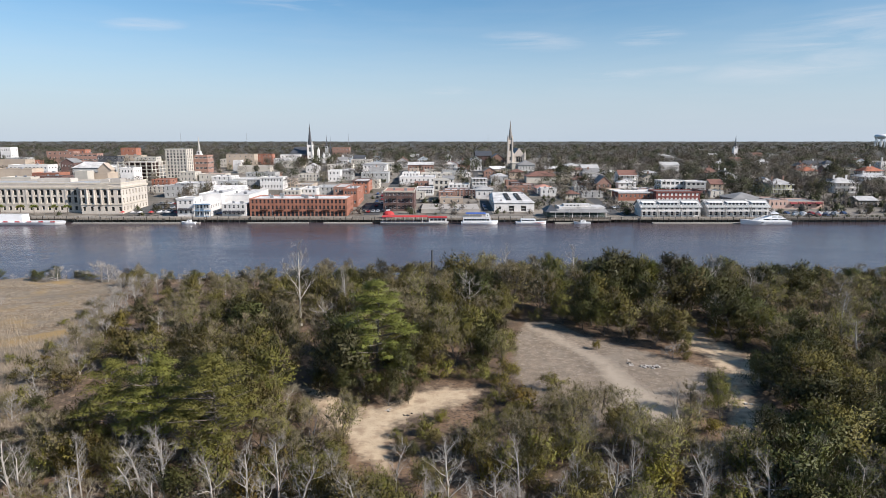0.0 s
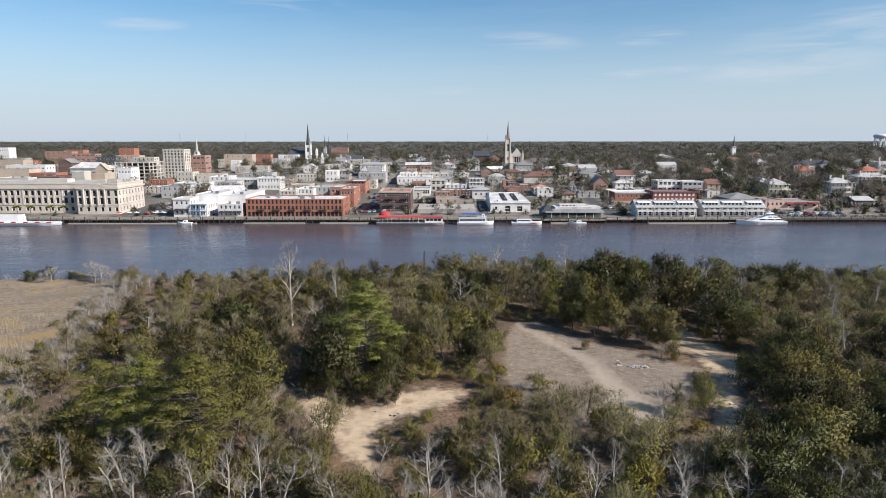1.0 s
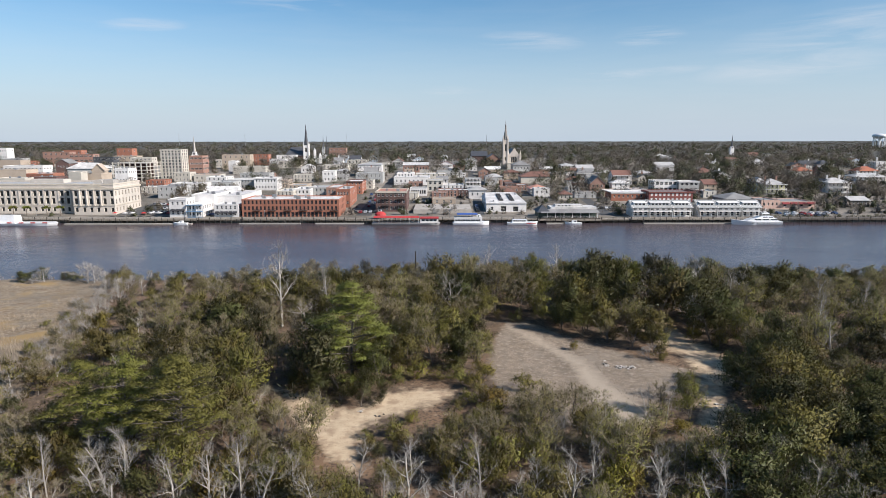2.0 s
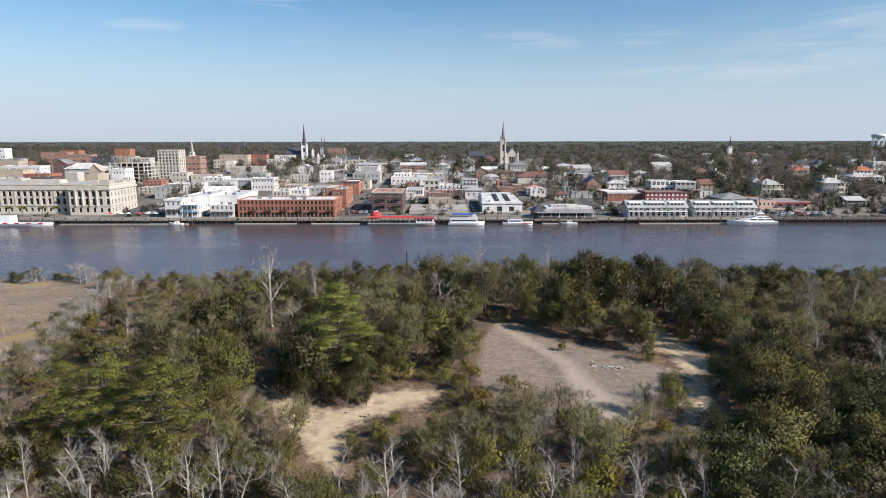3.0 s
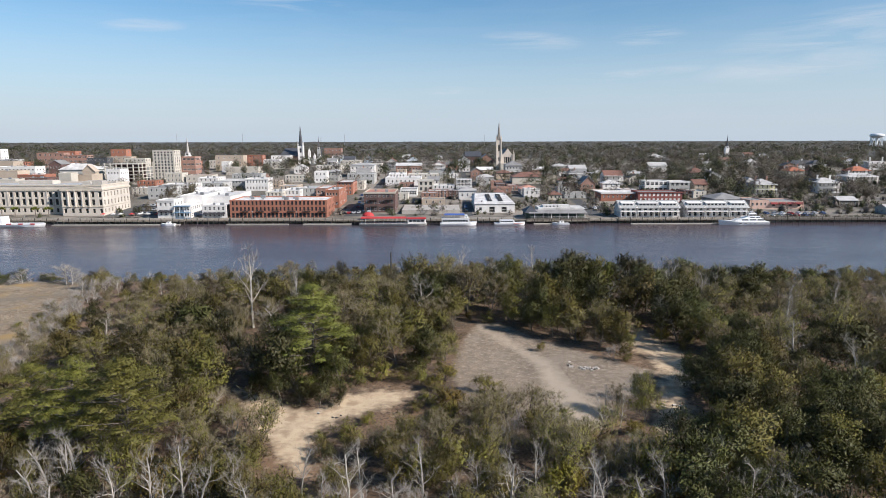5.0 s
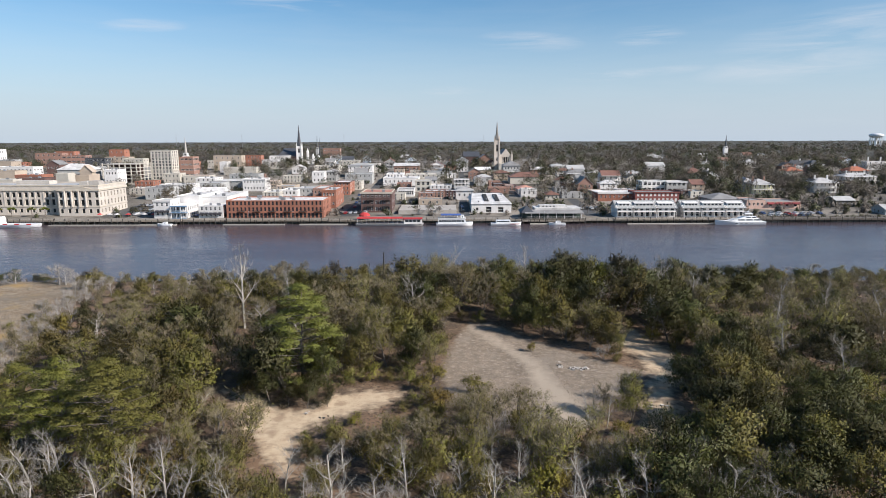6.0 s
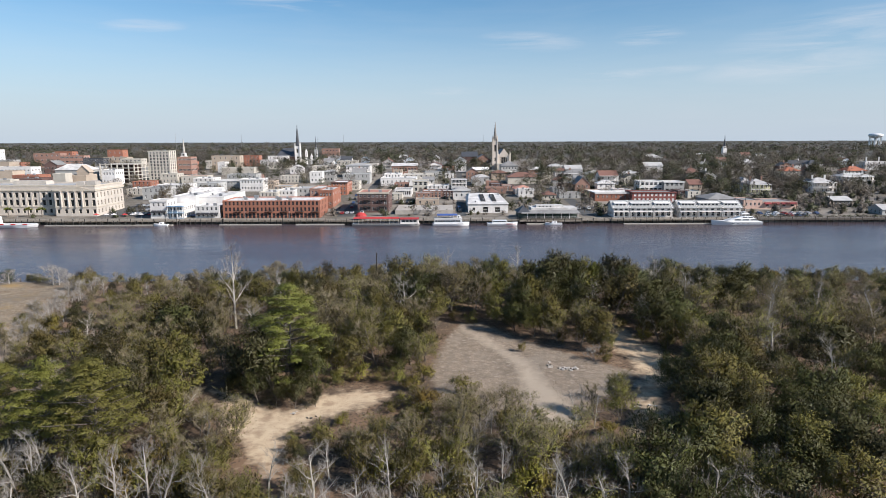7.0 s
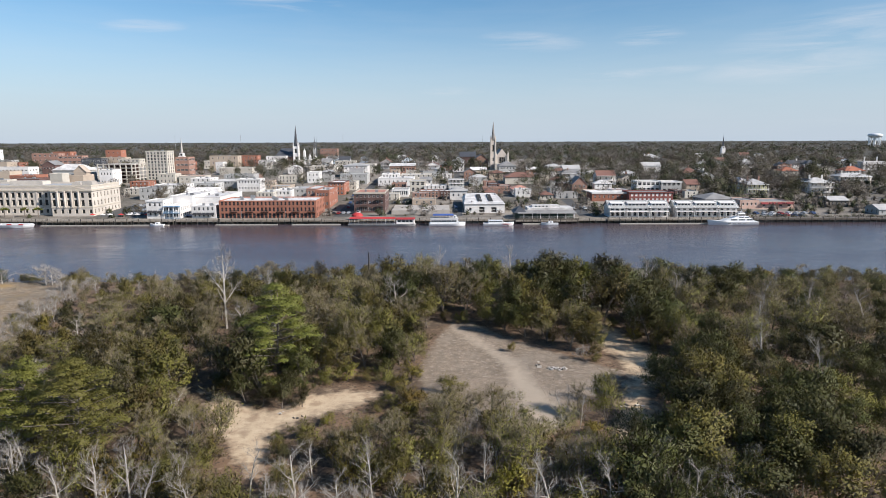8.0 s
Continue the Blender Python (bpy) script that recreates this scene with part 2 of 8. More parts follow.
SAND = [(-23, 100), (-16, 95), (-9.5, 91), (-5, 98.5), (1, 100.5), (6, 99), (4.5, 95.5), (0, 92.5), (-5, 89), (-8.5, 85), (-7, 77), (-7, 73), (-10, 76), (-14.5, 83), (-18.5, 89)]
GRAVEL = [(15, 124), (19, 139), (24, 139), (33, 126), (43, 115), (50, 109), (46, 98), (40, 96), (36, 86), (29, 82), (21, 88), (14, 96), (12.5, 108)]
LANE = [(50, 142), (55, 139), (57.5, 126), (61.5, 112.5), (58.5, 106), (51.5, 99), (48.5, 88), (43, 79), (40.5, 80), (44.5, 88), (47.5, 98), (51.5, 108), (52, 116), (49, 126)]
MARSH = [(-190, 186), (-94, 186), (-90, 172), (-87, 160), (-82, 147), (-77, 135), (-71, 114), (-70, 103), (-65, 92), (-62, 84), (-110, 60), (-190, 60)]
SPUR = [(26, 100), (34, 98), (35, 88), (31, 84), (27, 87)]
BRUSHY = [(8, 100), (20, 100), (40, 100), (46, 92), (42, 80), (30, 76), (14, 80), (6, 90)]


def inside(poly, x, y):
    """Signed distance to a polygon's edge, positive inside."""
    best, odd = 1e9, False
    for (ax, ay), (bx, by) in zip(poly, poly[1:] + poly[:1]):
        dx, dy = bx - ax, by - ay
        t = max(0.0, min(1.0, ((x - ax) * dx + (y - ay) * dy) / (dx * dx + dy * dy)))
        best = min(best, math.hypot(x - ax - t * dx, y - ay - t * dy))
        if (ay > y) != (by > y) and x < ax + (y - ay) / dy * dx:
            odd = not odd
    return best if odd else -best


TRACK = [(19, 138), (21.6, 131.7), (24.2, 126.9), (28.6, 117.7), (30.7, 110.8), (31.7, 100), (32.7, 92), (33.2, 84)]


def along(line, x, y):
    """Distance to an open line."""
    best = 1e9
    for (ax, ay), (bx, by) in zip(line, line[1:]):
        dx, dy = bx - ax, by - ay
        t = max(0.0, min(1.0, ((x - ax) * dx + (y - ay) * dy) / (dx * dx + dy * dy)))
        best = min(best, math.hypot(x - ax - t * dx, y - ay - t * dy))
    return best


def steps(*runs):
    out = []
    for a, b, s in runs:
        k = max(1, round((b - a) / s))
        out += [a + (b - a) * i / k for i in range(k)]
    return out + [runs[-1][1]]


def build_ground():
    xs = steps((-4600, -1000, 600), (-1000, -400, 150), (-400, -140, 26), (-140, -70, 2.2), (-70, 80, 1.2), (80, 130, 2.5), (130, 400, 27), (400, 1000, 150), (1000, 4600, 600))
    ys = steps((-1500, -100, 350), (-100, 36, 17), (36, 196, 1.1), (196, 206, 5), (206, 330, 31), (330, 338, 0.4), (338, 720, 12), (720, 1500, 60), (1500, 4950, 230))
    verts, faces = [], []
    zones = {"sand": [], "gravel": [], "marsh": [], "town": [], "track": []}
    for y in ys:
        for x in xs:
            verts.append((x, y, ground_height(x, y)))
            near = 30 < y < 200 and -200 < x < 140
            zones["sand"].append(max(inside(SAND, x, y), inside(LANE, x, y), -9) if near else -9.0)
            zones["track"].append(max(-9.0, float(ramp(y, (96, 3.0), (112, 1.1), (140, 0.7))) - along(TRACK, x, y)) if near else -9.0)
            zones["gravel"].append(max(inside(GRAVEL, x, y), -9) if near else -9.0)
            zones["marsh"].append(max(inside(MARSH, x, y), -9) if near and x < -40 else (5.0 if x < -190 else -9.0))
            zones["town"].append(1.0 if y > 300 else 0.0)
    w = len(xs)
    for j in range(len(ys) - 1):
        for i in range(w - 1):
            k = j * w + i
            faces.append((k, k + 1, k + w + 1, k + w))
    me = bpy.data.meshes.new("ground")
    me.from_pydata(verts, [], faces)
    me.polygons.foreach_set("use_smooth", [True] * len(faces))
    for name, vals in zones.items():
        me.attributes.new(name, "FLOAT", "POINT").data.foreach_set("value", vals)
    me.materials.append(ground_material())
    ob = new("ground", me)
    tagged(ob, "earth ground with sand, gravel, dry grass and leaf litter", "ground", kind="structure")


def ground_material():
    m = bpy.data.materials.new("ground_earth")
    m.use_nodes = True
    n, l = m.node_tree.nodes, m.node_tree.links
    p = n["Principled BSDF"]
    p.inputs["Roughness"].default_value = 0.95
    co = n.new("ShaderNodeTexCoord").outputs["Object"]

    def tex(scale, detail=5.0, stretch=None):
        t = n.new("ShaderNodeTexNoise")
        t.inputs["Scale"].default_value, t.inputs["Detail"].default_value = scale, detail
        src = co
        if stretch:
            mp = n.new("ShaderNodeMapping")
            mp.inputs["Scale"].default_value = stretch
            mp.inputs["Rotation"].default_value = (0, 0, 0.5)
            l.new(co, mp.inputs["Vector"])
            src = mp.outputs["Vector"]
        l.new(src, t.inputs["Vector"])
        return t.outputs["Fac"]

    def rng(v, a, b):
        r = n.new("ShaderNodeMapRange")
        r.inputs["From Min"].default_value, r.inputs["From Max"].default_value = a, b
        l.new(v, r.inputs["Value"])
        return r.outputs["Result"]

    def blend(f, a, b):
        x = n.new("ShaderNodeMixRGB")
        if isinstance(f, float):
            x.inputs[0].default_value = f
        else:
            l.new(f, x.inputs[0])
        for k, c in ((1, a), (2, b)):
            if isinstance(c, tuple):
                x.inputs[k].default_value = (*c, 1)
            else:
                l.new(c, x.inputs[k])
        return x.outputs["Color"]

    def zone(name, wob, soft):
        at = n.new("ShaderNodeAttribute")
        at.attribute_name = name
        s = n.new("ShaderNodeMath")
        s.operation = "MULTIPLY_ADD"
        s.inputs[1].default_value = wob
        l.new(tex(0.55, 6.0), s.inputs[0])
        l.new(at.outputs["Fac"], s.inputs[2])
        return rng(s.outputs[0], wob * 0.5 - soft, wob * 0.5 + soft)

    big, mid, fine = tex(0.09), tex(0.7, 6.0), tex(5.0, 4.0)
    litter = blend(rng(mid, 0.35, 0.65), (0.085, 0.058, 0.037), (0.135, 0.098, 0.062))
    litter = blend(rng(fine, 0.4, 0.7), litter, (0.07, 0.045, 0.028))
    rust = blend(rng(big, 0.4, 0.6), litter, (0.17, 0.105, 0.06))
    rust = blend(rng(tex(1.9, 6.0), 0.5, 0.66), rust, (0.055, 0.036, 0.024))
    rust = blend(rng(tex(0.8, 6.0), 0.57, 0.7), rust, (0.24, 0.165, 0.105))
    sand = blend(rng(mid, 0.3, 0.7), (0.53, 0.415, 0.275), (0.42, 0.31, 0.20))
    sand = blend(rng(fine, 0.6, 0.75), sand, (0.24, 0.165, 0.10))
    sand = blend(rng(tex(0.35, 6.0), 0.54, 0.66), sand, (0.33, 0.235, 0.15))
    grav = blend(rng(mid, 0.35, 0.65), (0.30, 0.232, 0.162), (0.184, 0.142, 0.099))
    grav = blend(rng(tex(2.4, 5.0), 0.55, 0.72), grav, (0.13, 0.105, 0.08))
    grav = blend(rng(tex(6.5, 3.0), 0.46, 0.66), grav, (0.15, 0.12, 0.094))
    grav = blend(rng(tex(1.1, 6.0), 0.56, 0.70), grav, (0.31, 0.25, 0.19))
    grav = blend(rng(tex(0.16, 6.0), 0.52, 0.68), grav, (0.245, 0.20, 0.15))
    grav = blend(zone("track", 4.0, 1.5), grav, (0.37, 0.30, 0.222))
    marsh = blend(rng(tex(0.12, 6.0, (0.6, 1.8, 1)), 0.4, 0.62), (0.20, 0.155, 0.105), (0.17, 0.113, 0.063))
    marsh = blend(rng(tex(1.6, 6.0, (0.5, 1.5, 1)), 0.45, 0.62), marsh, (0.27, 0.215, 0.148))
    marsh = blend(rng(mid, 0.5, 0.75), marsh, (0.15, 0.12, 0.085))
    marsh = blend(rng(tex(0.11, 5.0), 0.52, 0.66), marsh, (0.27, 0.18, 0.075))
    marsh = blend(rng(tex(0.05, 4.0, (0.5, 1.6, 1)), 0.5, 0.66), marsh, (0.17, 0.135, 0.095))
    town = blend(rng(tex(0.03), 0.42, 0.58), (0.245, 0.212, 0.174), (0.095, 0.083, 0.062))
    town = blend(rng(tex(0.16, 6.0), 0.48, 0.66), town, (0.115, 0.10, 0.076))
    town = blend(rng(mid, 0.45, 0.8), town, (0.22, 0.19, 0.155))
    c = blend(zone("marsh", 5.0, 1.5), rust, marsh)
    c = blend(zone("gravel", 3.5, 0.7), c, grav)
    c = blend(zone("sand", 7.0, 1.3), c, sand)
    at = n.new("ShaderNodeAttribute")
    at.attribute_name = "town"
    c = blend(at.outputs["Fac"], c, town)
    l.new(c, p.inputs["Base Color"])
    bp = n.new("ShaderNodeBump")
    bp.inputs["Strength"].default_value, bp.inputs["Distance"].default_value = 0.4, 0.15
    sm = n.new("ShaderNodeMath")
    l.new(mid, sm.inputs[0])
    l.new(fine, sm.inputs[1])
    l.new(sm.outputs[0], bp.inputs["Height"])
    l.new(bp.outputs["Normal"], p.inputs["Normal"])
    return m


def build_water():
    m = bpy.data.materials.new("river_water")
    m.use_nodes = True
    n, l = m.node_tree.nodes, m.node_tree.links
    p = n["Principled BSDF"]
    p.inputs["Roughness"].default_value = 0.16
    p.inputs["IOR"].default_value = 1.33
    co = n.new("ShaderNodeTexCoord").outputs["Object"]

    def tex(scale, stretch, detail):
        mp = n.new("ShaderNodeMapping")
        mp.inputs["Scale"].default_value = stretch
        t = n.new("ShaderNodeTexNoise")
        t.inputs["Scale"].default_value, t.inputs["Detail"].default_value = scale, detail
        l.new(co, mp.inputs["Vector"])
        l.new(mp.outputs["Vector"], t.inputs["Vector"])
        return t.outputs["Fac"]

    patches = tex(0.02, (0.5, 1.4, 1), 4.0)
    mix = n.new("ShaderNodeMixRGB")
    mix.inputs[1].default_value, mix.inputs[2].default_value = (0.082, 0.060, 0.062, 1), (0.060, 0.049, 0.059, 1)
    l.new(patches, mix.inputs[0])
    l.new(mix.outputs["Color"], p.inputs["Base Color"])
    rr = n.new("ShaderNodeMapRange")
    rr.inputs["From Min"].default_value, rr.inputs["From Max"].default_value = 0.35, 0.65
    rr.inputs["To Min"].default_value, rr.inputs["To Max"].default_value = 0.12, 0.26
    l.new(patches, rr.inputs["Value"])
    l.new(rr.outputs["Result"], p.inputs["Roughness"])
    add = n.new("ShaderNodeMath")
    add.operation = "MULTIPLY_ADD"
    add.inputs[1].default_value = 0.5
    l.new(tex(1.4, (0.7, 1.0, 1), 4.0), add.inputs[0])
    l.new(tex(0.25, (0.6, 1.0, 1), 3.0), add.inputs[2])
    bp = n.new("ShaderNodeBump")
    bp.inputs["Strength"].default_value, bp.inputs["Distance"].default_value = 0.35, 0.5
    l.new(add.outputs[0], bp.inputs["Height"])
    l.new(bp.outputs["Normal"], p.inputs["Normal"])
    b = Buf()
    b.face([(-4600, 176, 0), (4600, 176, 0), (4600, 336.3, 0), (-4600, 336.3, 0)])
    tagged(part("water", b, m), "slate grey rippled river water", "river", kind="structure")


build_ground()
build_water()

# ---- town: builders ----
WINDOWS = {}
FOOT = []


def window_mesh(w, h, frame_mat, glass=M_glass):
    key = (round(w, 2), round(h, 2), frame_mat.name, glass.name)
    if key not in WINDOWS:
        b, t = Buf(), min(0.09, w * 0.08)
        for x0, x1, z0, z1 in ((0, w, 0, t), (0, w, h - t, h), (0, t, t, h - t), (w - t, w, t, h - t)):
            b.box(x0, x1, -0.02, 0.1, z0, z1, 0)
        if h > 1.3:
            b.box(t, w - t, 0.0, 0.08, h * 0.5 - 0.05, h * 0.5 + 0.05, 0)
        b.face([(t, 0.06, t), (w - t, 0.06, t), (w - t, 0.06, h - t), (t, 0.06, h - t)], 1)
        WINDOWS[key] = b.mesh("window", [frame_mat, glass])
    return WINDOWS[key]


def openings(width, z, height, floors, bays, ww, wh, ground=None, edge=0.0):
    """Evenly set openings: floors rows of bays; ground gives the lowest row other proportions."""
    out = []
    fh = height / floors
    for k in range(floors):
        w, h = (ground if ground and k == 0 else (ww, wh))
        n = bays
        span = (width - 2 * edge) / n
        w, h = min(w, span * 0.8), min(h, fh * 0.82)
        sill = z + k * fh + (fh - h) * (0.55 if not (ground and k == 0) else 0.2)
        for i in range(n):
            u = edge + span * (i + 0.5) - w / 2
            out.append((u, u + w, sill, sill + h))
    return out


def set_windows(ob, holes, o, ang, fmat, glass=M_glass, name="window"):
    """One window for each opening of a wall that starts at o and runs at ang degrees."""
    ca, sa = math.cos(radians(ang)), math.sin(radians(ang))
    for a, b, c, d in holes:
        w = part(name, window_mesh(b - a, d - c, fmat, glass), None, ob)
        w.matrix_basis = pose(o[0] + ca * a - sa * 0.1, o[1] + sa * a + ca * 0.1, c, 0, 0, ang)


def roof_flat(ob, w, d, h, wallm, roofm, lip=0.5):
    b = Buf()
    t = 0.35
    b.box(t, w - t, t, d - t, h - lip - 0.3, h - lip, 0)
    part("roof", b, roofm, ob)
    b = Buf()
    for x0, x1, y0, y1 in ((-0.05, w + 0.05, -0.05, t), (-0.05, w + 0.05, d - t, d + 0.05), (-0.05, t, t, d - t), (w - t, w + 0.05, t, d - t)):
        b.box(x0, x1, y0, y1, h - lip, h + 0.06, 0)
    part("parapet", b, wallm, ob)


def roof_gable(ob, w, d, h, rise, roofm, wallm, along="x", over=0.5):
    """A thick gable roof with its ridge along x or y, and its gable walls."""
    b, g = Buf(), Buf()
    t = 0.22
    if along == "x":
        prof = [(-over, h - over * rise / (d / 2)), (d / 2, h + rise), (d + over, h - over * rise / (d / 2))]
        ends = (-over, w + over)
        for x, flip in ((0, 1), (w, -1)):
            pts = [(x, 0, h), (x, d, h), (x, d / 2, h + rise - 0.02)]
            g.face(pts if flip < 0 else pts[::-1])

        def at(e, p, up):
            return (e, p[0], p[1] + up)
    else:
        prof = [(-over, h - over * rise / (w / 2)), (w / 2, h + rise), (w + over, h - over * rise / (w / 2))]
        ends = (-over, d + over)
        for y, flip in ((0, 1), (d, -1)):
            pts = [(0, y, h), (w, y, h), (w / 2, y, h + rise - 0.02)]
            g.face(pts if flip > 0 else pts[::-1])

        def at(e, p, up):
            return (p[0], e, p[1] + up)
    for a, c in ((prof[0], prof[1]), (prof[1], prof[2])):
        q = [at(ends[0], a, t), at(ends[1], a, t), at(ends[1], c, t), at(ends[0], c, t)]
        r = [at(ends[0], a, 0), at(ends[1], a, 0), at(ends[1], c, 0), at(ends[0], c, 0)]
        b.face(q)
        b.face(r[::-1])
        for i in range(4):
            j = (i + 1) % 4
            b.face([r[i], r[j], q[j], q[i]])
    part("roof", b, roofm, ob)
    for f in g.f:
        one = Buf()
        one.face([g.v[i] for i in f])
        part("gable", one, wallm, ob)


def roof_hip(ob, w, d, h, rise, roofm, over=0.6):
    b = Buf()
    s = min(w, d) / 2 * 0.95
    x0, x1, y0, y1 = -over, w + over, -over, d + over
    if w >= d:
        r = [(x0 + s + over, d / 2, h + rise), (x1 - s - over, d / 2, h + rise)]
    else:
        r = [(w / 2, y0 + s + over, h + rise), (w / 2, y1 - s - over, h + rise)]
    c = [(x0, y0, h), (x1, y0, h), (x1, y1, h), (x0, y1, h)]
    e = [(x, y, h - 0.25) for x, y, _ in c]
    if w >= d:
        b.face([c[0], c[1], r[1], r[0]])
        b.face([c[2], c[3], r[0], r[1]])
        b.face([c[1], c[2], r[1]])
        b.face([c[3], c[0], r[0]])
    else:
        b.face([c[0], c[1], r[0]])
        b.face([c[2], c[3], r[1]])
        b.face([c[1], c[2], r[1], r[0]])
        b.face([c[3], c[0], r[0], r[1]])
    for i in range(4):
        j = (i + 1) % 4
        b.face([e[i], e[j], c[j], c[i]])
    b.face(e[::-1])
    part("roof", b, roofm, ob)


def building(label, x0, x1, y, d, h, wall=M_white, roof="flat", roofm=M_roof_white, floors=2, bays=4, ww=1.1, wh=1.8, ground=None, glass=M_glass,
             rise=2.5, frame_mat=M_trim, side=None, cornice=None, chimneys=0, name="building", category="building", porch=0, awnings=None, vents=0, along="x", base=None, edge=0.6, porchm=M_trim):
    """A town building: front at y, facing the river. Windows on the front and on the side towards the middle of town."""
    w = x1 - x0
    vents = min(vents, 2 if w < 40 else 8)
    if y > 620:
        bays, floors = min(bays, 5), min(floors, 3)
    z0 = base if base is not None else town_height(y)
    drop = 1.6
    FOOT.append((x0, x1, y, y + d))
    ob = thing(name, (x0, y, z0), label, category)
    b = Buf()
    front = openings(w, 0.0, h, floors, bays, ww, wh, ground, edge) if bays else []
    b.wall((0, 0, 0), (1, 0, 0), (0, -1, 0), w, -drop, h, front)
    nside = side if side is not None else max(1, round(d / (w / max(bays, 1)) * 0.7)) if bays else 0
    sh = openings(d, 0.0, h, floors, nside, ww, wh, None, edge) if nside else []
    east = (x0 + x1) / 2 < 5
    b.wall((w, 0, 0), (0, 1, 0), (1, 0, 0), d, -drop, h, sh if east else [])
    b.wall((0, d, 0), (0, -1, 0), (-1, 0, 0), d, -drop, h, [] if east else sh)
    b.wall((w, d, 0), (-1, 0, 0), (0, 1, 0), w, -drop, h, [])
    part("wall", b, wall, ob)
    set_windows(ob, front, (0, 0), 0, frame_mat, glass)
    if east:
        set_windows(ob, sh, (w, 0), 90, frame_mat)
    else:
        set_windows(ob, sh, (0, d), -90, frame_mat)
    if roof == "flat":
        roof_flat(ob, w, d, h, cornice or wall, roofm)
    elif roof == "gable":
        roof_gable(ob, w, d, h, rise, roofm, wall, along)
    elif roof == "hip":
        roof_hip(ob, w, d, h, rise, roofm)
    if cornice:
        c = Buf()
        c.box(-0.35, w + 0.35, -0.4, 0.0, h - 0.75, h + 0.1)
        c.box(-0.2, w + 0.2, -0.22, 0.0, h - 1.05, h - 0.75)
        part("cornice", c, cornice, ob)
    for i in range(chimneys):
        c = Buf()
        cx = w * (0.22 + 0.56 * (i / max(1, chimneys - 1) if chimneys > 1 else 0.5))
        c.box(cx - 0.5, cx + 0.5, d * 0.45, d * 0.45 + 0.8, h - 0.5, h + rise + 1.6)
        c.box(cx - 0.62, cx + 0.62, d * 0.45 - 0.12, d * 0.45 + 0.92, h + rise + 1.6, h + rise + 1.9)
        part("chimney", c, M_brick_pink if wall != M_white else M_white, ob)
    for i in range(vents):
        c = Buf()
        rx, ry, s = w * ((i * 0.37 + 0.2) % 0.8 + 0.08), d * ((i * 0.53 + 0.3) % 0.7 + 0.12), 0.8 + 0.5 * ((i * 7) % 3)
        c.box(rx, rx + s * 1.4, ry, ry + s, h - 0.5, h + 0.5 + 0.3 * s)
        c.box(rx + 0.15, rx + s * 1.4 - 0.15, ry + 0.1, ry + s - 0.1, h + 0.5 + 0.3 * s, h + 0.65 + 0.3 * s)
        part("roof_unit", c, M_steel, ob, "grey metal rooftop air unit")
    if porch:
        add_porch(ob, w, porch, h / floors, floors if h < 9 else 1, porchm)
    if awnings:
        span = (w - 2 * edge) / bays
        for i in range(bays):
            c = Buf()
            u = edge + span * (i + 0.5)
            zt = h / floors * 0.92
            c.face([(u - span * 0.42, -0.02, zt), (u - span * 0.42, -1.5, zt - 0.9), (u + span * 0.42, -1.5, zt - 0.9), (u + span * 0.42, -0.02, zt)])
            c.face([(u - span * 0.42, -1.5, zt - 0.9), (u - span * 0.42, -1.5, zt - 1.15), (u + span * 0.42, -1.5, zt - 1.15), (u + span * 0.42, -1.5, zt - 0.9)])
            c.face([(u - span * 0.42, -0.02, zt), (u - span * 0.42, -0.02, zt - 0.95), (u - span * 0.42, -1.5, zt - 0.95)])
            c.face([(u + span * 0.42, -0.02, zt), (u + span * 0.42, -1.5, zt - 0.95), (u + span * 0.42, -0.02, zt - 0.95)])
            part("awning", c, awnings, ob)
    return ob


def add_porch(ob, w, deep, fh, storeys=1, m=M_trim):
    b = Buf()
    for k in range(storeys):
        b.box(-0.2, w + 0.2, -deep - 0.2, -0.02, (k + 1) * fh - 0.35, (k + 1) * fh - 0.05)
        if k:
            b.box(0, w, -deep, -deep + 0.08, k * fh + 0.75, k * fh + 0.9)
    b.box(-0.1, w + 0.1, -deep, -0.02, -1.2, 0.1)
    part("porch", b, m, ob)
    n = min(5, max(3, round(w / 3)))
    for i in range(n + 1):
        c = Buf()
        u = 0.15 + (w - 0.3) * i / n
        for k in range(storeys):
            c.rod((u, -deep + 0.15, k * fh), (u, -deep + 0.15, (k + 1) * fh - 0.35), 0.17, 0.14, 6)
        part("porch_column", c, M_trim, ob)


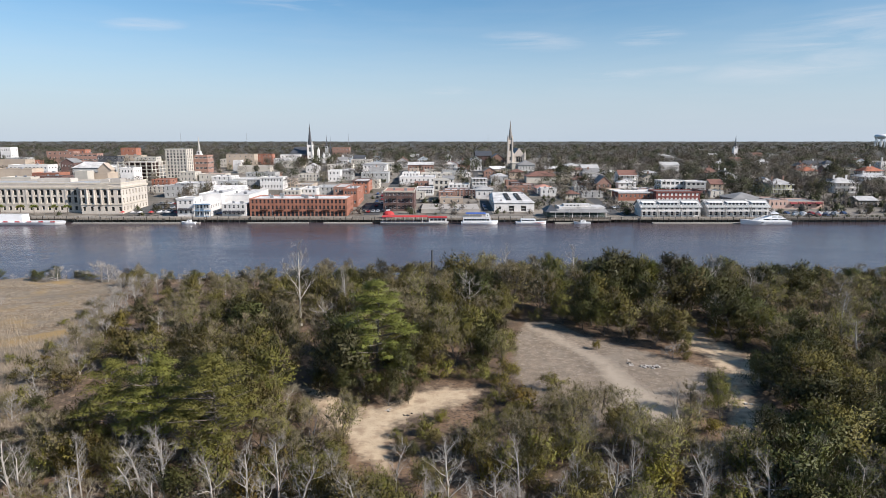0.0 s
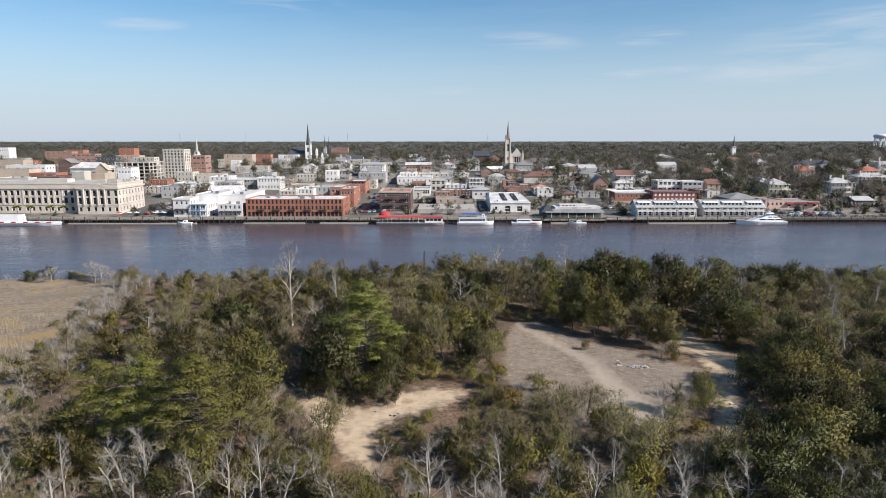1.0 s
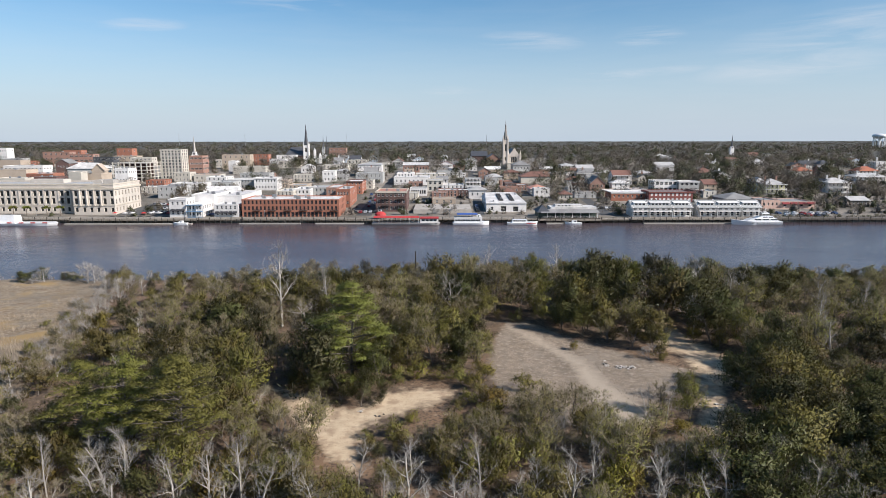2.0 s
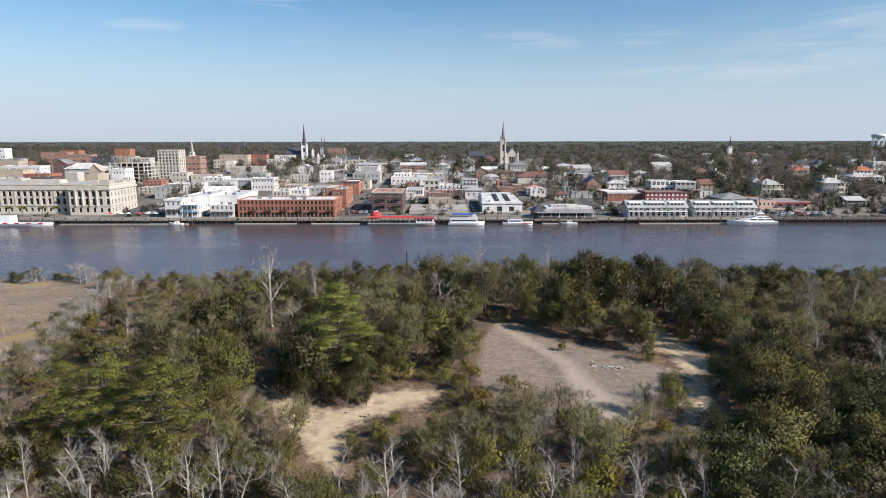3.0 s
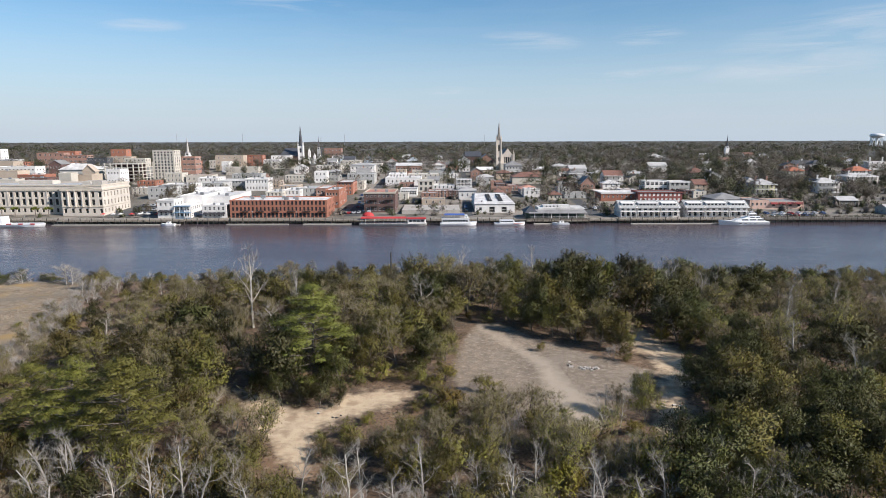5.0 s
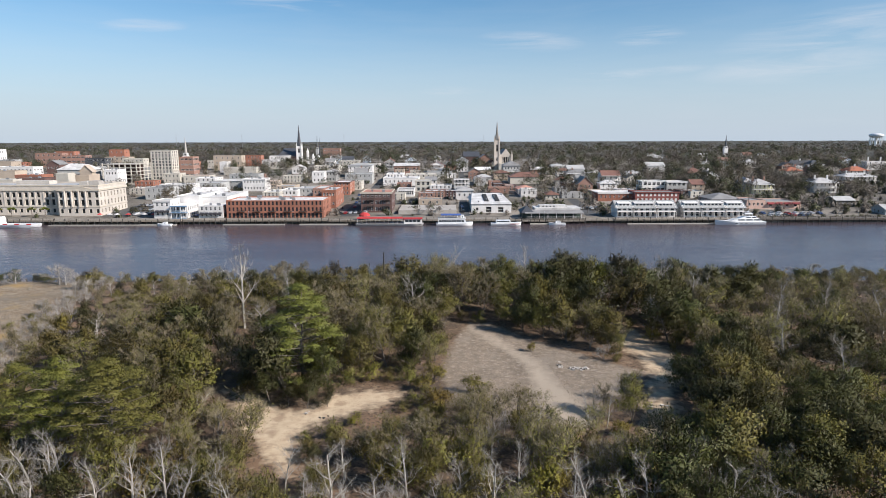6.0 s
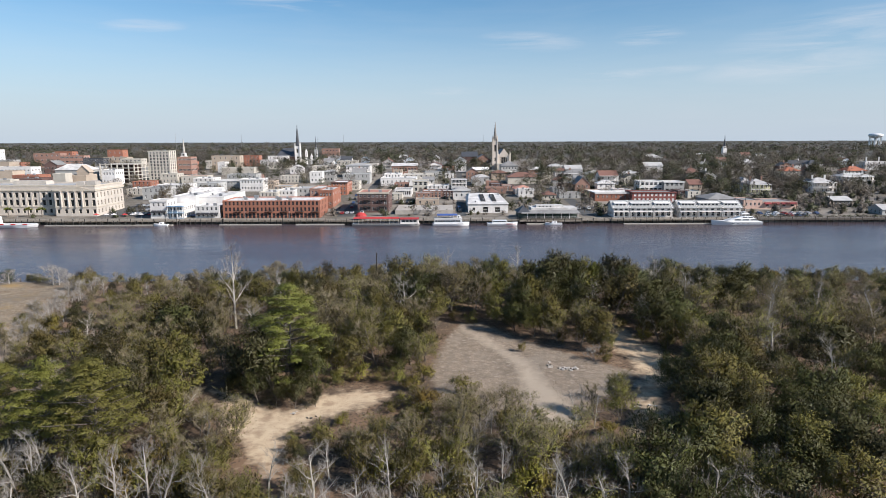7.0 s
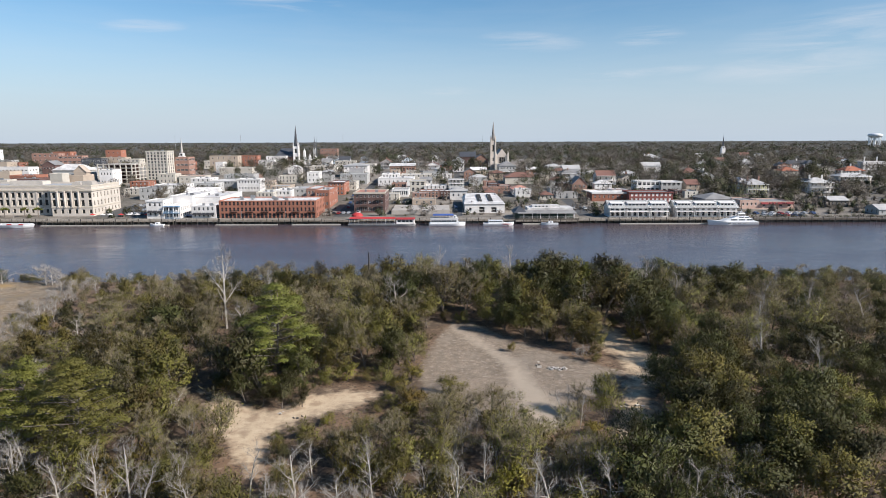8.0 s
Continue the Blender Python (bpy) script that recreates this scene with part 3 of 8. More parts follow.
def courthouse():
    """Limestone federal building: a recessed middle behind a park, with a forward wing."""
    z = town_height(352)
    ob = thing("courthouse", (-182.3, 352, z), "three-storey limestone courthouse with pilasters and flat roof", "courthouse")
    FOOT.append((-300, -182, 352, 390))
    h, wing, deep, left = 17.6, 23.4, 31.0, 92.0
    b = Buf()
    fw = []
    for k, (s, t, wd) in enumerate(((1.6, 3.9, 1.6), (5.9, 9.3, 1.8), (10.5, 13.5, 1.7))):
        for i in range(6):
            u = 1.7 + i * 4.0 - (0.35 if i in (0,) else 0) + (0.0 if i < 5 else 0.1)
            fw.append((u - wd / 2 + 0.3, u + wd / 2 + 0.3, s, t))
    b.wall((-wing, 0, 0), (1, 0, 0), (0, -1, 0), wing, -1.5, h, fw, 0.5)
    sw = []
    for s, t, wd in ((1.7, 3.9, 1.2), (6.0, 8.8, 1.3), (10.6, 13.2, 1.2)):
        for i in range(8):
            u = 2.4 + i * 3.75
            sw.append((u - wd / 2, u + wd / 2, s, t))
    b.wall((0, 0, 0), (0, 1, 0), (1, 0, 0), deep, -1.5, h, sw, 0.45)
    b.wall((0, deep, 0), (-1, 0, 0), (0, 1, 0), wing + left, -1.5, h, [])
    b.wall((-wing, 5, 0), (0, -1, 0), (-1, 0, 0), 5, -1.5, h, [])
    mw = []
    for s, t, wd in ((1.5, 3.8, 1.55), (5.8, 9.1, 1.8), (10.3, 13.1, 1.7)):
        for i in range(23):
            u = left - 2.2 - i * 3.55 - (1.4 if i > 2 else 0) - (1.2 if i > 8 else 0)
            mw.append((u - wd / 2, u + wd / 2, s, t))
    b.wall((-wing - left, 5, 0), (1, 0, 0), (0, -1, 0), left, -1.5, h - 0.6, mw, 0.6)
    b.wall((-wing - left, deep, 0), (0, -1, 0), (-1, 0, 0), deep - 5, -1.5, h, [])
    part("wall", b, M_limestone, ob)
    set_windows(ob, fw, (-wing, 0.3), 0, M_green, M_dark)
    set_windows(ob, sw, (0 - 0.25, 0), 90, M_stone_trim)
    set_windows(ob, mw, (-wing - left, 5.4), 0, M_green, M_dark)
    # cornices, string courses, parapet
    for zz, tt, out in ((4.9, 0.5, 0.25), (14.3, 1.0, 0.55), (16.9, 0.8, 0.2)):
        c = Buf()
        c.box(-wing - out, out, -out, 0.0, zz, zz + tt)
        c.box(0, out, 0, deep + out, zz, zz + tt)
        c.box(-wing - left, -wing - out, 5 - out, 5.0, zz - 0.3, zz + tt - 0.3)
        part("cornice", c, M_stone_trim, ob)
    for i in list(range(4)):
        c = Buf()
        u = -wing + 4.0 + i * 4.0
        c.rod((u, -0.35, 5.4), (u, -0.35, 14.2), 0.5, 0.42, 8)
        c.box(u - 0.6, u + 0.6, -0.9, 0, 14.0, 14.35)
        c.box(u - 0.6, u + 0.6, -0.9, 0, 5.1, 5.5)
        part("column", c, M_limestone, ob)
    c = Buf()
    c.face([(-wing + 3, -0.5, 15.3), (-3, -0.5, 15.3), (-wing / 2, -0.5, 17.4)])
    c.face([(-wing + 3, -0.5, 15.3), (-wing / 2, -0.5, 17.4), (-wing / 2, 0, 17.4), (-wing + 3, 0, 15.3)])
    c.face([(-wing / 2, -0.5, 17.4), (-3, -0.5, 15.3), (-3, 0, 15.3), (-wing / 2, 0, 17.4)])
    part("pediment", c, M_stone_trim, ob)
    for i in range(14):
        c = Buf()
        u = -wing - 5.9 - i * 3.55 - (1.4 if i > 2 else 0) - (1.2 if i > 8 else 0) + 1.8
        c.box(u - 0.35, u + 0.35, 4.75, 5.0, 5.2, 13.9)
        part("pilaster", c, M_limestone, ob)
    c = Buf()
    c.box(-wing + 0.5, -0.5, 0.5, deep - 0.5, h - 1.2, h - 0.9)
    c.box(-wing - left, -wing + 0.5, 5.5, deep - 0.5, h - 1.2, h - 0.9)
    part("roof", c, M_roof_pale, ob)
    for x0, x1, y0, y1, t in ((-12, -6, 12, 18, 2.2), (-20, -15, 16, 24, 1.6), (-60, -40, 20, 28, 1.8), (-5, -3, 22, 26, 1.4)):
        c = Buf()
        c.box(x0, x1, y0, y1, h - 0.9, h - 0.9 + t)
        c.box(x0 + 0.4, x1 - 0.4, y0 + 0.4, y1 - 0.4, h - 0.9 + t, h - 0.6 + t)
        part("roof_unit", c, M_concrete, ob)


def garage(x0, x1, y, d, h, label):
    w = x1 - x0
    z = town_height(y)
    FOOT.append((x0, x1, y, y + d))
    ob = thing("parking_garage", (x0, y, z), label, "parking garage")
    for k in range(6):
        c = Buf()
        zz = h * k / 5 - (0 if k else 1)
        c.box(0, w, 0, d, zz, zz + 0.4)
        if k:
            c.box(0, w, 0, 0.25, zz + 0.4, zz + 0.75)
            c.box(w - 0.25, w, 0.25, d, zz + 0.4, zz + 0.75)
        part("deck", c, M_concrete, ob)
    n = 6
    for i in range(n + 1):
        c = Buf()
        u = (w - 0.8) * i / n
        c.box(u, u + 0.8, -0.25, 0.5, -1, h + 1.2)
        part("pier", c, M_cream, ob)
    for i in range(1, 5):
        c = Buf()
        c.box(w - 0.6, w + 0.2, d * i / 4 - 0.8, d * i / 4, -1, h + 1.2)
        part("pier", c, M_cream, ob)
    # wall added mid-deck; its dark brick stands in for shade between the decks
    c = Buf()
    c.box(1, w - 1, d * 0.5, d * 0.5 + 0.3, 0, h)
    part("inner_wall", c, M_brick_dark, ob)


def spire_church(x, y, base, top, tower, tw, wallm, spirem, label, nave_w, nave_d, nave_h, nave_x, roofm):
    ob = thing("church", (x, y, base), label, "church")
    FOOT.append((x + nave_x - 1, x + nave_x + nave_w + 1, y, y + nave_d))
    r = tw / 2
    b = Buf()
    holes = [(tw * 0.3, tw * 0.7, tower * 0.62, tower * 0.85), (tw * 0.36, tw * 0.64, tower * 0.3, tower * 0.42)]
    for o, u, n in (((-r, 0, 0), (1, 0, 0), (0, -1, 0)), ((r, 0, 0), (0, 1, 0), (1, 0, 0)), ((r, tw, 0), (-1, 0, 0), (0, 1, 0)), ((-r, tw, 0), (0, -1, 0), (-1, 0, 0))):
        b.wall(o, u, n, tw, -2, tower, holes, 0.4)
    part("tower", b, wallm, ob)
    for o, ang in (((-r, 0), 0), ((r, 0), 90), ((r, tw), 180), ((-r, tw), -90)):
        set_windows(ob, holes, (o[0], o[1]), ang, M_stone_trim, M_dark, "louvre")
    s = Buf()
    zt = top - base
    k = 8
    ring = [(r * 0.92 * math.cos(2 * math.pi * (i + 0.5) / k), r + r * 0.92 * math.sin(2 * math.pi * (i + 0.5) / k)) for i in range(k)]
    for i in range(k):
        a, c = ring[i], ring[(i + 1) % k]
        s.face([(a[0], a[1], tower), (c[0], c[1], tower), (0, r, zt)])
    s.box(-r * 1.04, r * 1.04, -r * 0.04, tw + r * 0.04, tower - 0.3, tower + 0.35)
    part("spire", s, spirem, ob)
    for sx in (-1, 1):
        for sy in (0, tw):
            p = Buf()
            p.box(sx * r - 0.55, sx * r + 0.55, sy - 0.55, sy + 0.55, -1, tower + 0.8)
            q = [(sx * r - 0.5, sy - 0.5), (sx * r + 0.5, sy - 0.5), (sx * r + 0.5, sy + 0.5), (sx * r - 0.5, sy + 0.5)]
            for i in range(4):
                a, c = q[i], q[(i + 1) % 4]
                p.face([(a[0], a[1], tower + 0.8), (c[0], c[1], tower + 0.8), (sx * r, sy, tower + 5)])
            part("pinnacle", p, wallm, ob)
    return ob, r


def church_stone():
    """Tan stone church with a gabled west front, a tall arched window and a corner tower."""
    ob, r = spire_church(68.4, 640, 14.0, 63.4, 30.0, 4.6, M_church, M_spire, "tan stone gothic church with a tall stone spire", 14, 40, 12, 4, M_roof_dark)
    w, d, h, rise = 13.5, 42.0, 13.0, 8.5
    b = Buf()
    win = [(3.4, 10.1, 6.0, 12.9)]
    b.wall((r, 1, 0), (1, 0, 0), (0, -1, 0), w, -2, h, win, 0.8)
    b.wall((r + w, 1, 0), (0, 1, 0), (1, 0, 0), d, -2, h, [])
    b.wall((r, 1 + d, 0), (0, -1, 0), (-1, 0, 0), d, -2, h, [])
    b.face([(r, 1, h), (r + w, 1, h), (r + w / 2, 1, h + rise)])
    part("nave", b, M_church, ob)
    g = Buf()
    cx = r + w / 2
    FOOT.append((58, 92, 585, 640))
    arc = [(cx + 3.1 * math.cos(math.pi * i / 10), 10.4 + 2.6 * math.sin(math.pi * i / 10)) for i in range(11)]
    g.face([(cx - 3.1, 1.5, 6.2), (cx + 3.1, 1.5, 6.2)] + [(a, 1.5, c) for a, c in arc])
    part("window", g, M_glass, ob)
    for k in (-2.0, 0, 2.0):
        t = Buf()
        t.box(cx + k - 0.15, cx + k + 0.15, 1.2, 1.6, 6.0, 12.8)
        part("mullion", t, M_church, ob)
    g = Buf()
    for sx in (0, 1):
        a = (r - 0.4, h - 0.4) if sx == 0 else (r + w + 0.4, h - 0.4)
        g.face([(a[0], 1.6, a[1]), (cx, 1.6, h + rise - 0.5), (cx, 1 + d, h + rise - 0.5), (a[0], 1 + d, a[1])])
    part("roof", g, M_roof_dark, ob)
    for px in (r + 0.6, r + w - 0.6):
        t = Buf()
        t.box(px - 0.9, px + 0.9, 0.2, 1.8, -1, h + 3)
        t.rod((px, 1, h + 3), (px, 1, h + 7), 0.7, 0.05, 4)
        part("buttress", t, M_church, ob)
    t = Buf()
    t.box(r - 1, r + w + 2.5, -7, 0.9, -2, 6.4)
    t.box(r - 1.3, r + w + 2.8, -7.3, 0.8, 6.4, 7.0)
    part("narthex", t, M_cream, ob, "cream stone entrance hall with a parapet")
    for i in range(3):
        t = Buf()
        t.box(r + 2.6 + i * 4.6, r + 4.6 + i * 4.6, -7.12, -6.9, 0.2, 4.2)
        part("door", t, M_dark, ob)


def church_white():
    ob, r = spire_church(-163.2, 770, 15.2, 63.8, 22.5, 5.6, M_white, M_roof_dark, "white church tower with a tall dark spire", 18, 40, 10, -24, M_roof_dark)
    b = Buf()
    b.wall((-26, 2, 0), (1, 0, 0), (0, -1, 0), 23, -2, 10, [], 0.4)
    b.wall((-3, 2, 0), (0, 1, 0), (1, 0, 0), 34, -2, 10, [], 0.4)
    part("nave", b, M_brick_dark, ob)
    g = Buf()
    g.face([(-27, 0.5, 9.6), (-2, 0.5, 9.6), (-8, 18, 19.5), (-22, 18, 19.5)])
    g.face([(-2, 0.5, 9.6), (-2, 36, 9.6), (-8, 18, 19.5)])
    g.face([(-27, 36, 9.6), (-27, 0.5, 9.6), (-22, 18, 19.5)])
    part("roof", g, M_roof_dark, ob)
    for px, hh in ((8.5, 16.0), (15, 10.0), (22, 8.5)):
        t = Buf()
        t.box(px, px + 2.6, 3, 6, -2, hh)
        t.rod((px + 1.3, 4.5, hh), (px + 1.3, 4.5, hh + 3.2), 1.3, 0.1, 4)
        part("turret", t, M_white, ob)
    t = Buf()
    t.box(3, 26, 6, 22, -2, 6)
    part("hall", t, M_cream, ob)
    t = Buf()
    t.rod((24, 8, 8), (24, 8, 33), 0.9, 0.08, 6)
    part("small_spire", t, M_roof_dark, ob)


def water_tower(x, y):
    ob = thing("water_tower", (x, y, 16.0), "white steel water tower with a flattened tank", "water tower")
    b = Buf()
    prof = [(0.5, 27), (10, 29.5), (16.5, 33), (18, 36), (16, 39), (9, 41.2), (0.5, 42)]
    k = 20
    for r0, z0 in prof:
        b.v += [(r0 * math.cos(2 * math.pi * i / k), r0 * math.sin(2 * math.pi * i / k), z0) for i in range(k)]
    for j in range(len(prof) - 1):
        for i in range(k):
            b.f.append((j * k + i, j * k + (i + 1) % k, (j + 1) * k + (i + 1) % k, (j + 1) * k + i))
            b.m.append(0)
    tank = part("tank", b, M_hull, ob)
    tank.data.polygons.foreach_set("use_smooth", [True] * len(tank.data.polygons))
    for i in range(8):
        c = Buf()
        a = 2 * math.pi * i / 8
        c.rod((14 * math.cos(a), 14 * math.sin(a), -2), (14 * math.cos(a), 14 * math.sin(a), 32), 0.9, 0.9, 6)
        part("leg", c, M_hull, ob)
    c = Buf()
    c.rod((0, 0, -2), (0, 0, 30), 2.5, 2.5, 10)
    part("riser", c, M_hull, ob)


def mast(x, y, z0, z1):
    b = Buf()
    b.rod((x, y, z0), (x, y, z1), 0.6, 0.25, 4)
    for i in range(6):
        z = z0 + (z1 - z0) * i / 6
        b.rod((x - 0.8, y, z), (x + 0.8, y, z + (z1 - z0) / 6), 0.12, 0.12, 3)
    tagged(part("radio_mast", b, M_steel), "thin grey lattice radio mast on the horizon", "radio mast")

# ---- town: buildings ----
building("white and brick two-storey commercial building", -211.7, -194.7, 445, 14, 4.5, wall=M_cream, floors=2, bays=5, vents=2)
building("red brick commercial building with flat roof", -224.5, -210.5, 480, 14, 5.6, wall=M_brick, floors=2, bays=4, roofm=M_roof_grey)
building("nine-storey cream office tower with rows of windows", -241.0, -222.6, 545, 14, 24.9, wall=M_cream, floors=9, bays=6, ww=1.7, wh=2.0, cornice=M_cream, side=3, name='office_tower', category='office building', vents=2)
building("brick office block with pale concrete bands", -222.4, -210.2, 560, 14, 18.5, wall=M_brick_pink, floors=4, bays=3, ww=3.5, wh=1.6, side=4)
building("pale low commercial block", -203.3, -181.6, 520, 14, 5.9, wall=M_cream, floors=1, bays=5, roofm=M_roof_pink, vents=1)
building("beige office building with flat roof", -221.1, -192.4, 640, 12, 15.0, wall=M_tan, floors=3, bays=6, vents=2, roofm=M_roof_pale)
building("white windowless stair block", -204.5, -197.4, 610, 12, 10.3, wall=M_white, floors=1, bays=0)
building("long low beige wall building", -192.2, -161.6, 585, 14, 6.8, wall=M_cream, floors=1, bays=0, roofm=M_roof_pale)
building("red brick office building", -216.4, -195.7, 720, 12, 12.0, wall=M_brick, floors=3, bays=5, roofm=M_roof_pale)
building("white flat-roofed building among trees", -189.2, -171.6, 700, 12, 7.4, wall=M_white, floors=2, bays=4)
building("white flat-roofed office with flat roof", -197.0, -173.7, 760, 12, 10.5, wall=M_white, floors=2, bays=5)
building("grey painted brick row building with hooded windows", -158.0, -138.4, 470, 14, 7.5, wall=M_grey, floors=2, bays=8, ww=0.9, wh=1.6, cornice=M_white, roofm=M_roof_pale)
building("white brick row building with bracketed cornice", -135.6, -118.8, 462, 14, 9.2, wall=M_white, floors=2, bays=7, ww=0.9, wh=1.7, cornice=M_white, side=4, vents=2)
building("tan brick commercial building", -122.7, -114.9, 480, 14, 5.6, wall=M_tan, floors=2, bays=3)
building("white two-storey riverside building with arched windows and black awnings", -146.6, -137.3, 341, 13, 10.3, wall=M_white, floors=2, bays=3, ww=1.2, wh=1.7, awnings=M_awning, roofm=M_roof_pale, name='shop_building', cornice=M_white)
building("white riverside cafe with blue upper porch", -137.0, -128.6, 342, 20, 7.1, wall=M_white, floors=2, bays=4, porch=2.0, porchm=M_porch_blue, name='shop_building')
building("white riverside restaurant with a dark covered porch", -122.7, -109.2, 343, 16, 7.0, wall=M_white, floors=2, bays=5, awnings=M_awning, name='restaurant', category='restaurant', vents=2)
building("large white warehouse with stepped white roof", -140.7, -127.7, 358, 34, 10.7, wall=M_white, floors=1, bays=0, vents=4, name='warehouse', category='warehouse')
building("large white warehouse with stepped white roof", -131.5, -113.0, 362, 40, 9.5, wall=M_white, floors=1, bays=0, vents=5, name='warehouse', category='warehouse')
building("large white warehouse with low gabled roof", -149.8, -128.7, 400, 14, 7.0, wall=M_white, floors=1, bays=0, roof='gable', rise=3, vents=0, name='warehouse', category='warehouse')
building("long three-storey red brick warehouse with balconies and white roof", -107.2, -53.2, 343, 24, 9.8, wall=M_brick, floors=3, bays=24, frame_mat=M_brick_dark, ww=1.1, wh=2.1, ground=(1.5, 2.6), side=5, name='brick_warehouse', category='warehouse', vents=9)
building("red brick two-storey commercial building", -60.8, -52.2, 378, 30, 11.2, wall=M_brick, floors=2, bays=4, side=5, vents=2)
building("brick commercial building with white roof", -69.1, -61.3, 392, 30, 10.5, wall=M_brick_pink, floors=2, bays=3, side=4)
building("white-roofed brick shop with flat roof", -103.8, -92.8, 402, 24, 7.1, wall=M_cream, floors=2, bays=4, vents=2)
building("white-roofed shop row with flat roof", -94.6, -83.5, 410, 24, 7.2, wall=M_white, floors=2, bays=4, vents=2)
building("pale grey commercial building", -86.2, -73.3, 420, 22, 7.2, wall=M_grey, floors=2, bays=4, roofm=M_roof_pale, vents=1)
building("tan shop with flat roof", -106.6, -93.7, 445, 20, 5.8, wall=M_tan, floors=2, bays=4, roofm=M_roof_pale)
building("dark red brick corner building", -63.8, -52.7, 440, 24, 9.1, wall=M_brick, floors=3, bays=4, side=5, cornice=M_brick_dark)
building("white two-storey house with flat roof", -95.0, -84.8, 515, 18, 9.2, wall=M_white, floors=2, bays=3, side=2, name='house', category='house')
building("grey house with white trim", -85.9, -76.9, 525, 18, 8.3, wall=M_grey, floors=2, bays=3, side=3, name='house', category='house', roof='hip', roofm=M_roof_pale, rise=1.5)
building("small white chapel building", -129.5, -118.3, 590, 14, 5.3, wall=M_white, floors=1, bays=3, roof='gable', along='y', roofm=M_roof_pale, rise=3, name='chapel', category='chapel')
building("cream apartment building with flat roof", -120.5, -102.6, 520, 14, 5.5, wall=M_cream, floors=2, bays=6, roofm=M_roof_pale)
building("white mansion with columned porch", -71.8, -50.6, 560, 18, 10.5, wall=M_white, floors=2, bays=6, porch=3, roof='hip', roofm=M_roof_pale, rise=2, name='mansion', category='house')
building("pink brick hall with white eaves", -33.1, -9.1, 590, 18, 7.5, wall=M_brick_pink, floors=1, bays=8, ww=1.4, wh=3.2, roof='gable', roofm=M_roof_white, rise=2.2)
building("three-storey dark brick building with balconies and salmon roof", -34.9, -16.8, 362, 26, 11.8, wall=M_brick_dark, floors=3, bays=7, ww=1.3, wh=2.1, roofm=M_roof_pink, side=6, cornice=M_stone_trim, vents=2)
building("long white commercial building", -34.5, -6.3, 495, 26, 6.2, wall=M_white, floors=1, bays=8, vents=4, roofm=M_roof_white)
building("white commercial building with flat roof", -33.9, -19.8, 520, 20, 6.9, wall=M_white, floors=2, bays=5, vents=2)
building("cream-roofed commercial building with flat roof", -18.7, 7.6, 530, 20, 5.4, wall=M_cream, floors=2, bays=6, vents=2)
building("cream three-bay corner building with cornice", -7.1, 4.5, 455, 18, 8.3, wall=M_cream, floors=2, bays=3, ww=2.0, wh=2.4, cornice=M_cream, roofm=M_roof_pale)
building("one-storey white shop row with large windows", -18.4, -6.7, 430, 16, 5.2, wall=M_white, floors=1, bays=7, ww=1.4, wh=2.6, roofm=M_roof_grey)
building("two-storey brick shop with balcony and white roof", 1.1, 14.6, 425, 16, 4.6, wall=M_brick_pink, floors=2, bays=5, ww=1.3, wh=2.0, vents=2)
building("two-storey brown shop with white roof", 14.7, 24.8, 428, 16, 4.3, wall=M_brick_dark, floors=2, bays=4, vents=1)
building("white-roofed commercial building with flat roof", 3.6, 19.6, 452, 18, 5.0, wall=M_white, floors=2, bays=5, vents=3)
building("grey three-storey town house with galleries", 21.4, 32.8, 465, 14, 8.1, wall=M_grey, floors=3, bays=4, porch=2, roofm=M_roof_grey)
building("grey two-storey town house", 21.5, 30.3, 440, 12, 5.2, wall=M_grey, floors=2, bays=4, roofm=M_roof_pale)
building("tall white clapboard house", 26.9, 37.9, 610, 16, 10.9, wall=M_white, floors=3, bays=3, roof='gable', along='y', rise=3, roofm=M_roof_pale, name='house', category='house', side=3)
building("white garage with pale roof", 10.0, 20.0, 585, 10, 5.3, wall=M_white, floors=1, bays=0, name='garage_building')
building("dark brick hall with slate roof", 36.0, 53.4, 690, 24, 11.0, wall=M_brick_dark, floors=1, bays=3, roof='gable', rise=5, roofm=M_roof_dark, name='hall', category='hall')
building("brick parish hall with gable roof", 49.9, 64.7, 660, 24, 9.5, wall=M_brick_pink, floors=2, bays=3, roof='gable', along='y', rise=5, roofm=M_roof_grey, name='hall', category='hall')
building("grey gabled house with white porch", 67.2, 82.3, 560, 16, 10.0, wall=M_grey, floors=2, bays=5, roof='hip', rise=4, roofm=M_roof_grey, porch=3, name='house', category='house')
building("cream hall with brown hipped roof", 67.6, 91.8, 505, 18, 5.6, wall=M_cream, floors=1, bays=0, roof='hip', rise=3.6, roofm=M_roof_brown, name='hall', category='hall')
building("white restaurant with red roof and terrace", 66.3, 78.3, 440, 16, 4.0, wall=M_white, floors=2, bays=6, roof='hip', rise=2.2, roofm=M_roof_pink, porch=2.5, name='restaurant', category='restaurant')
building("brick shop with grey roof", 51.5, 60.1, 470, 16, 4.1, wall=M_brick_dark, floors=2, bays=3, roofm=M_roof_grey)
building("brick and stucco shop", 59.1, 67.9, 462, 16, 3.8, wall=M_brick_pink, floors=2, bays=3, roofm=M_roof_pale)
building("brick gabled house with pitched roof", 110.2, 120.8, 447, 16, 6.4, wall=M_brick_pink, floors=2, bays=3, roof='gable', along='y', rise=5, roofm=M_roof_grey, name='house', category='house')
building("tan low commercial building", 115.9, 126.8, 428, 16, 3.9, wall=M_tan, floors=1, bays=4, roofm=M_roof_white)
building("low brick building with white parapet", 114.5, 139.1, 405, 16, 5.7, wall=M_brick, floors=1, bays=8, roofm=M_roof_white, cornice=M_trim)
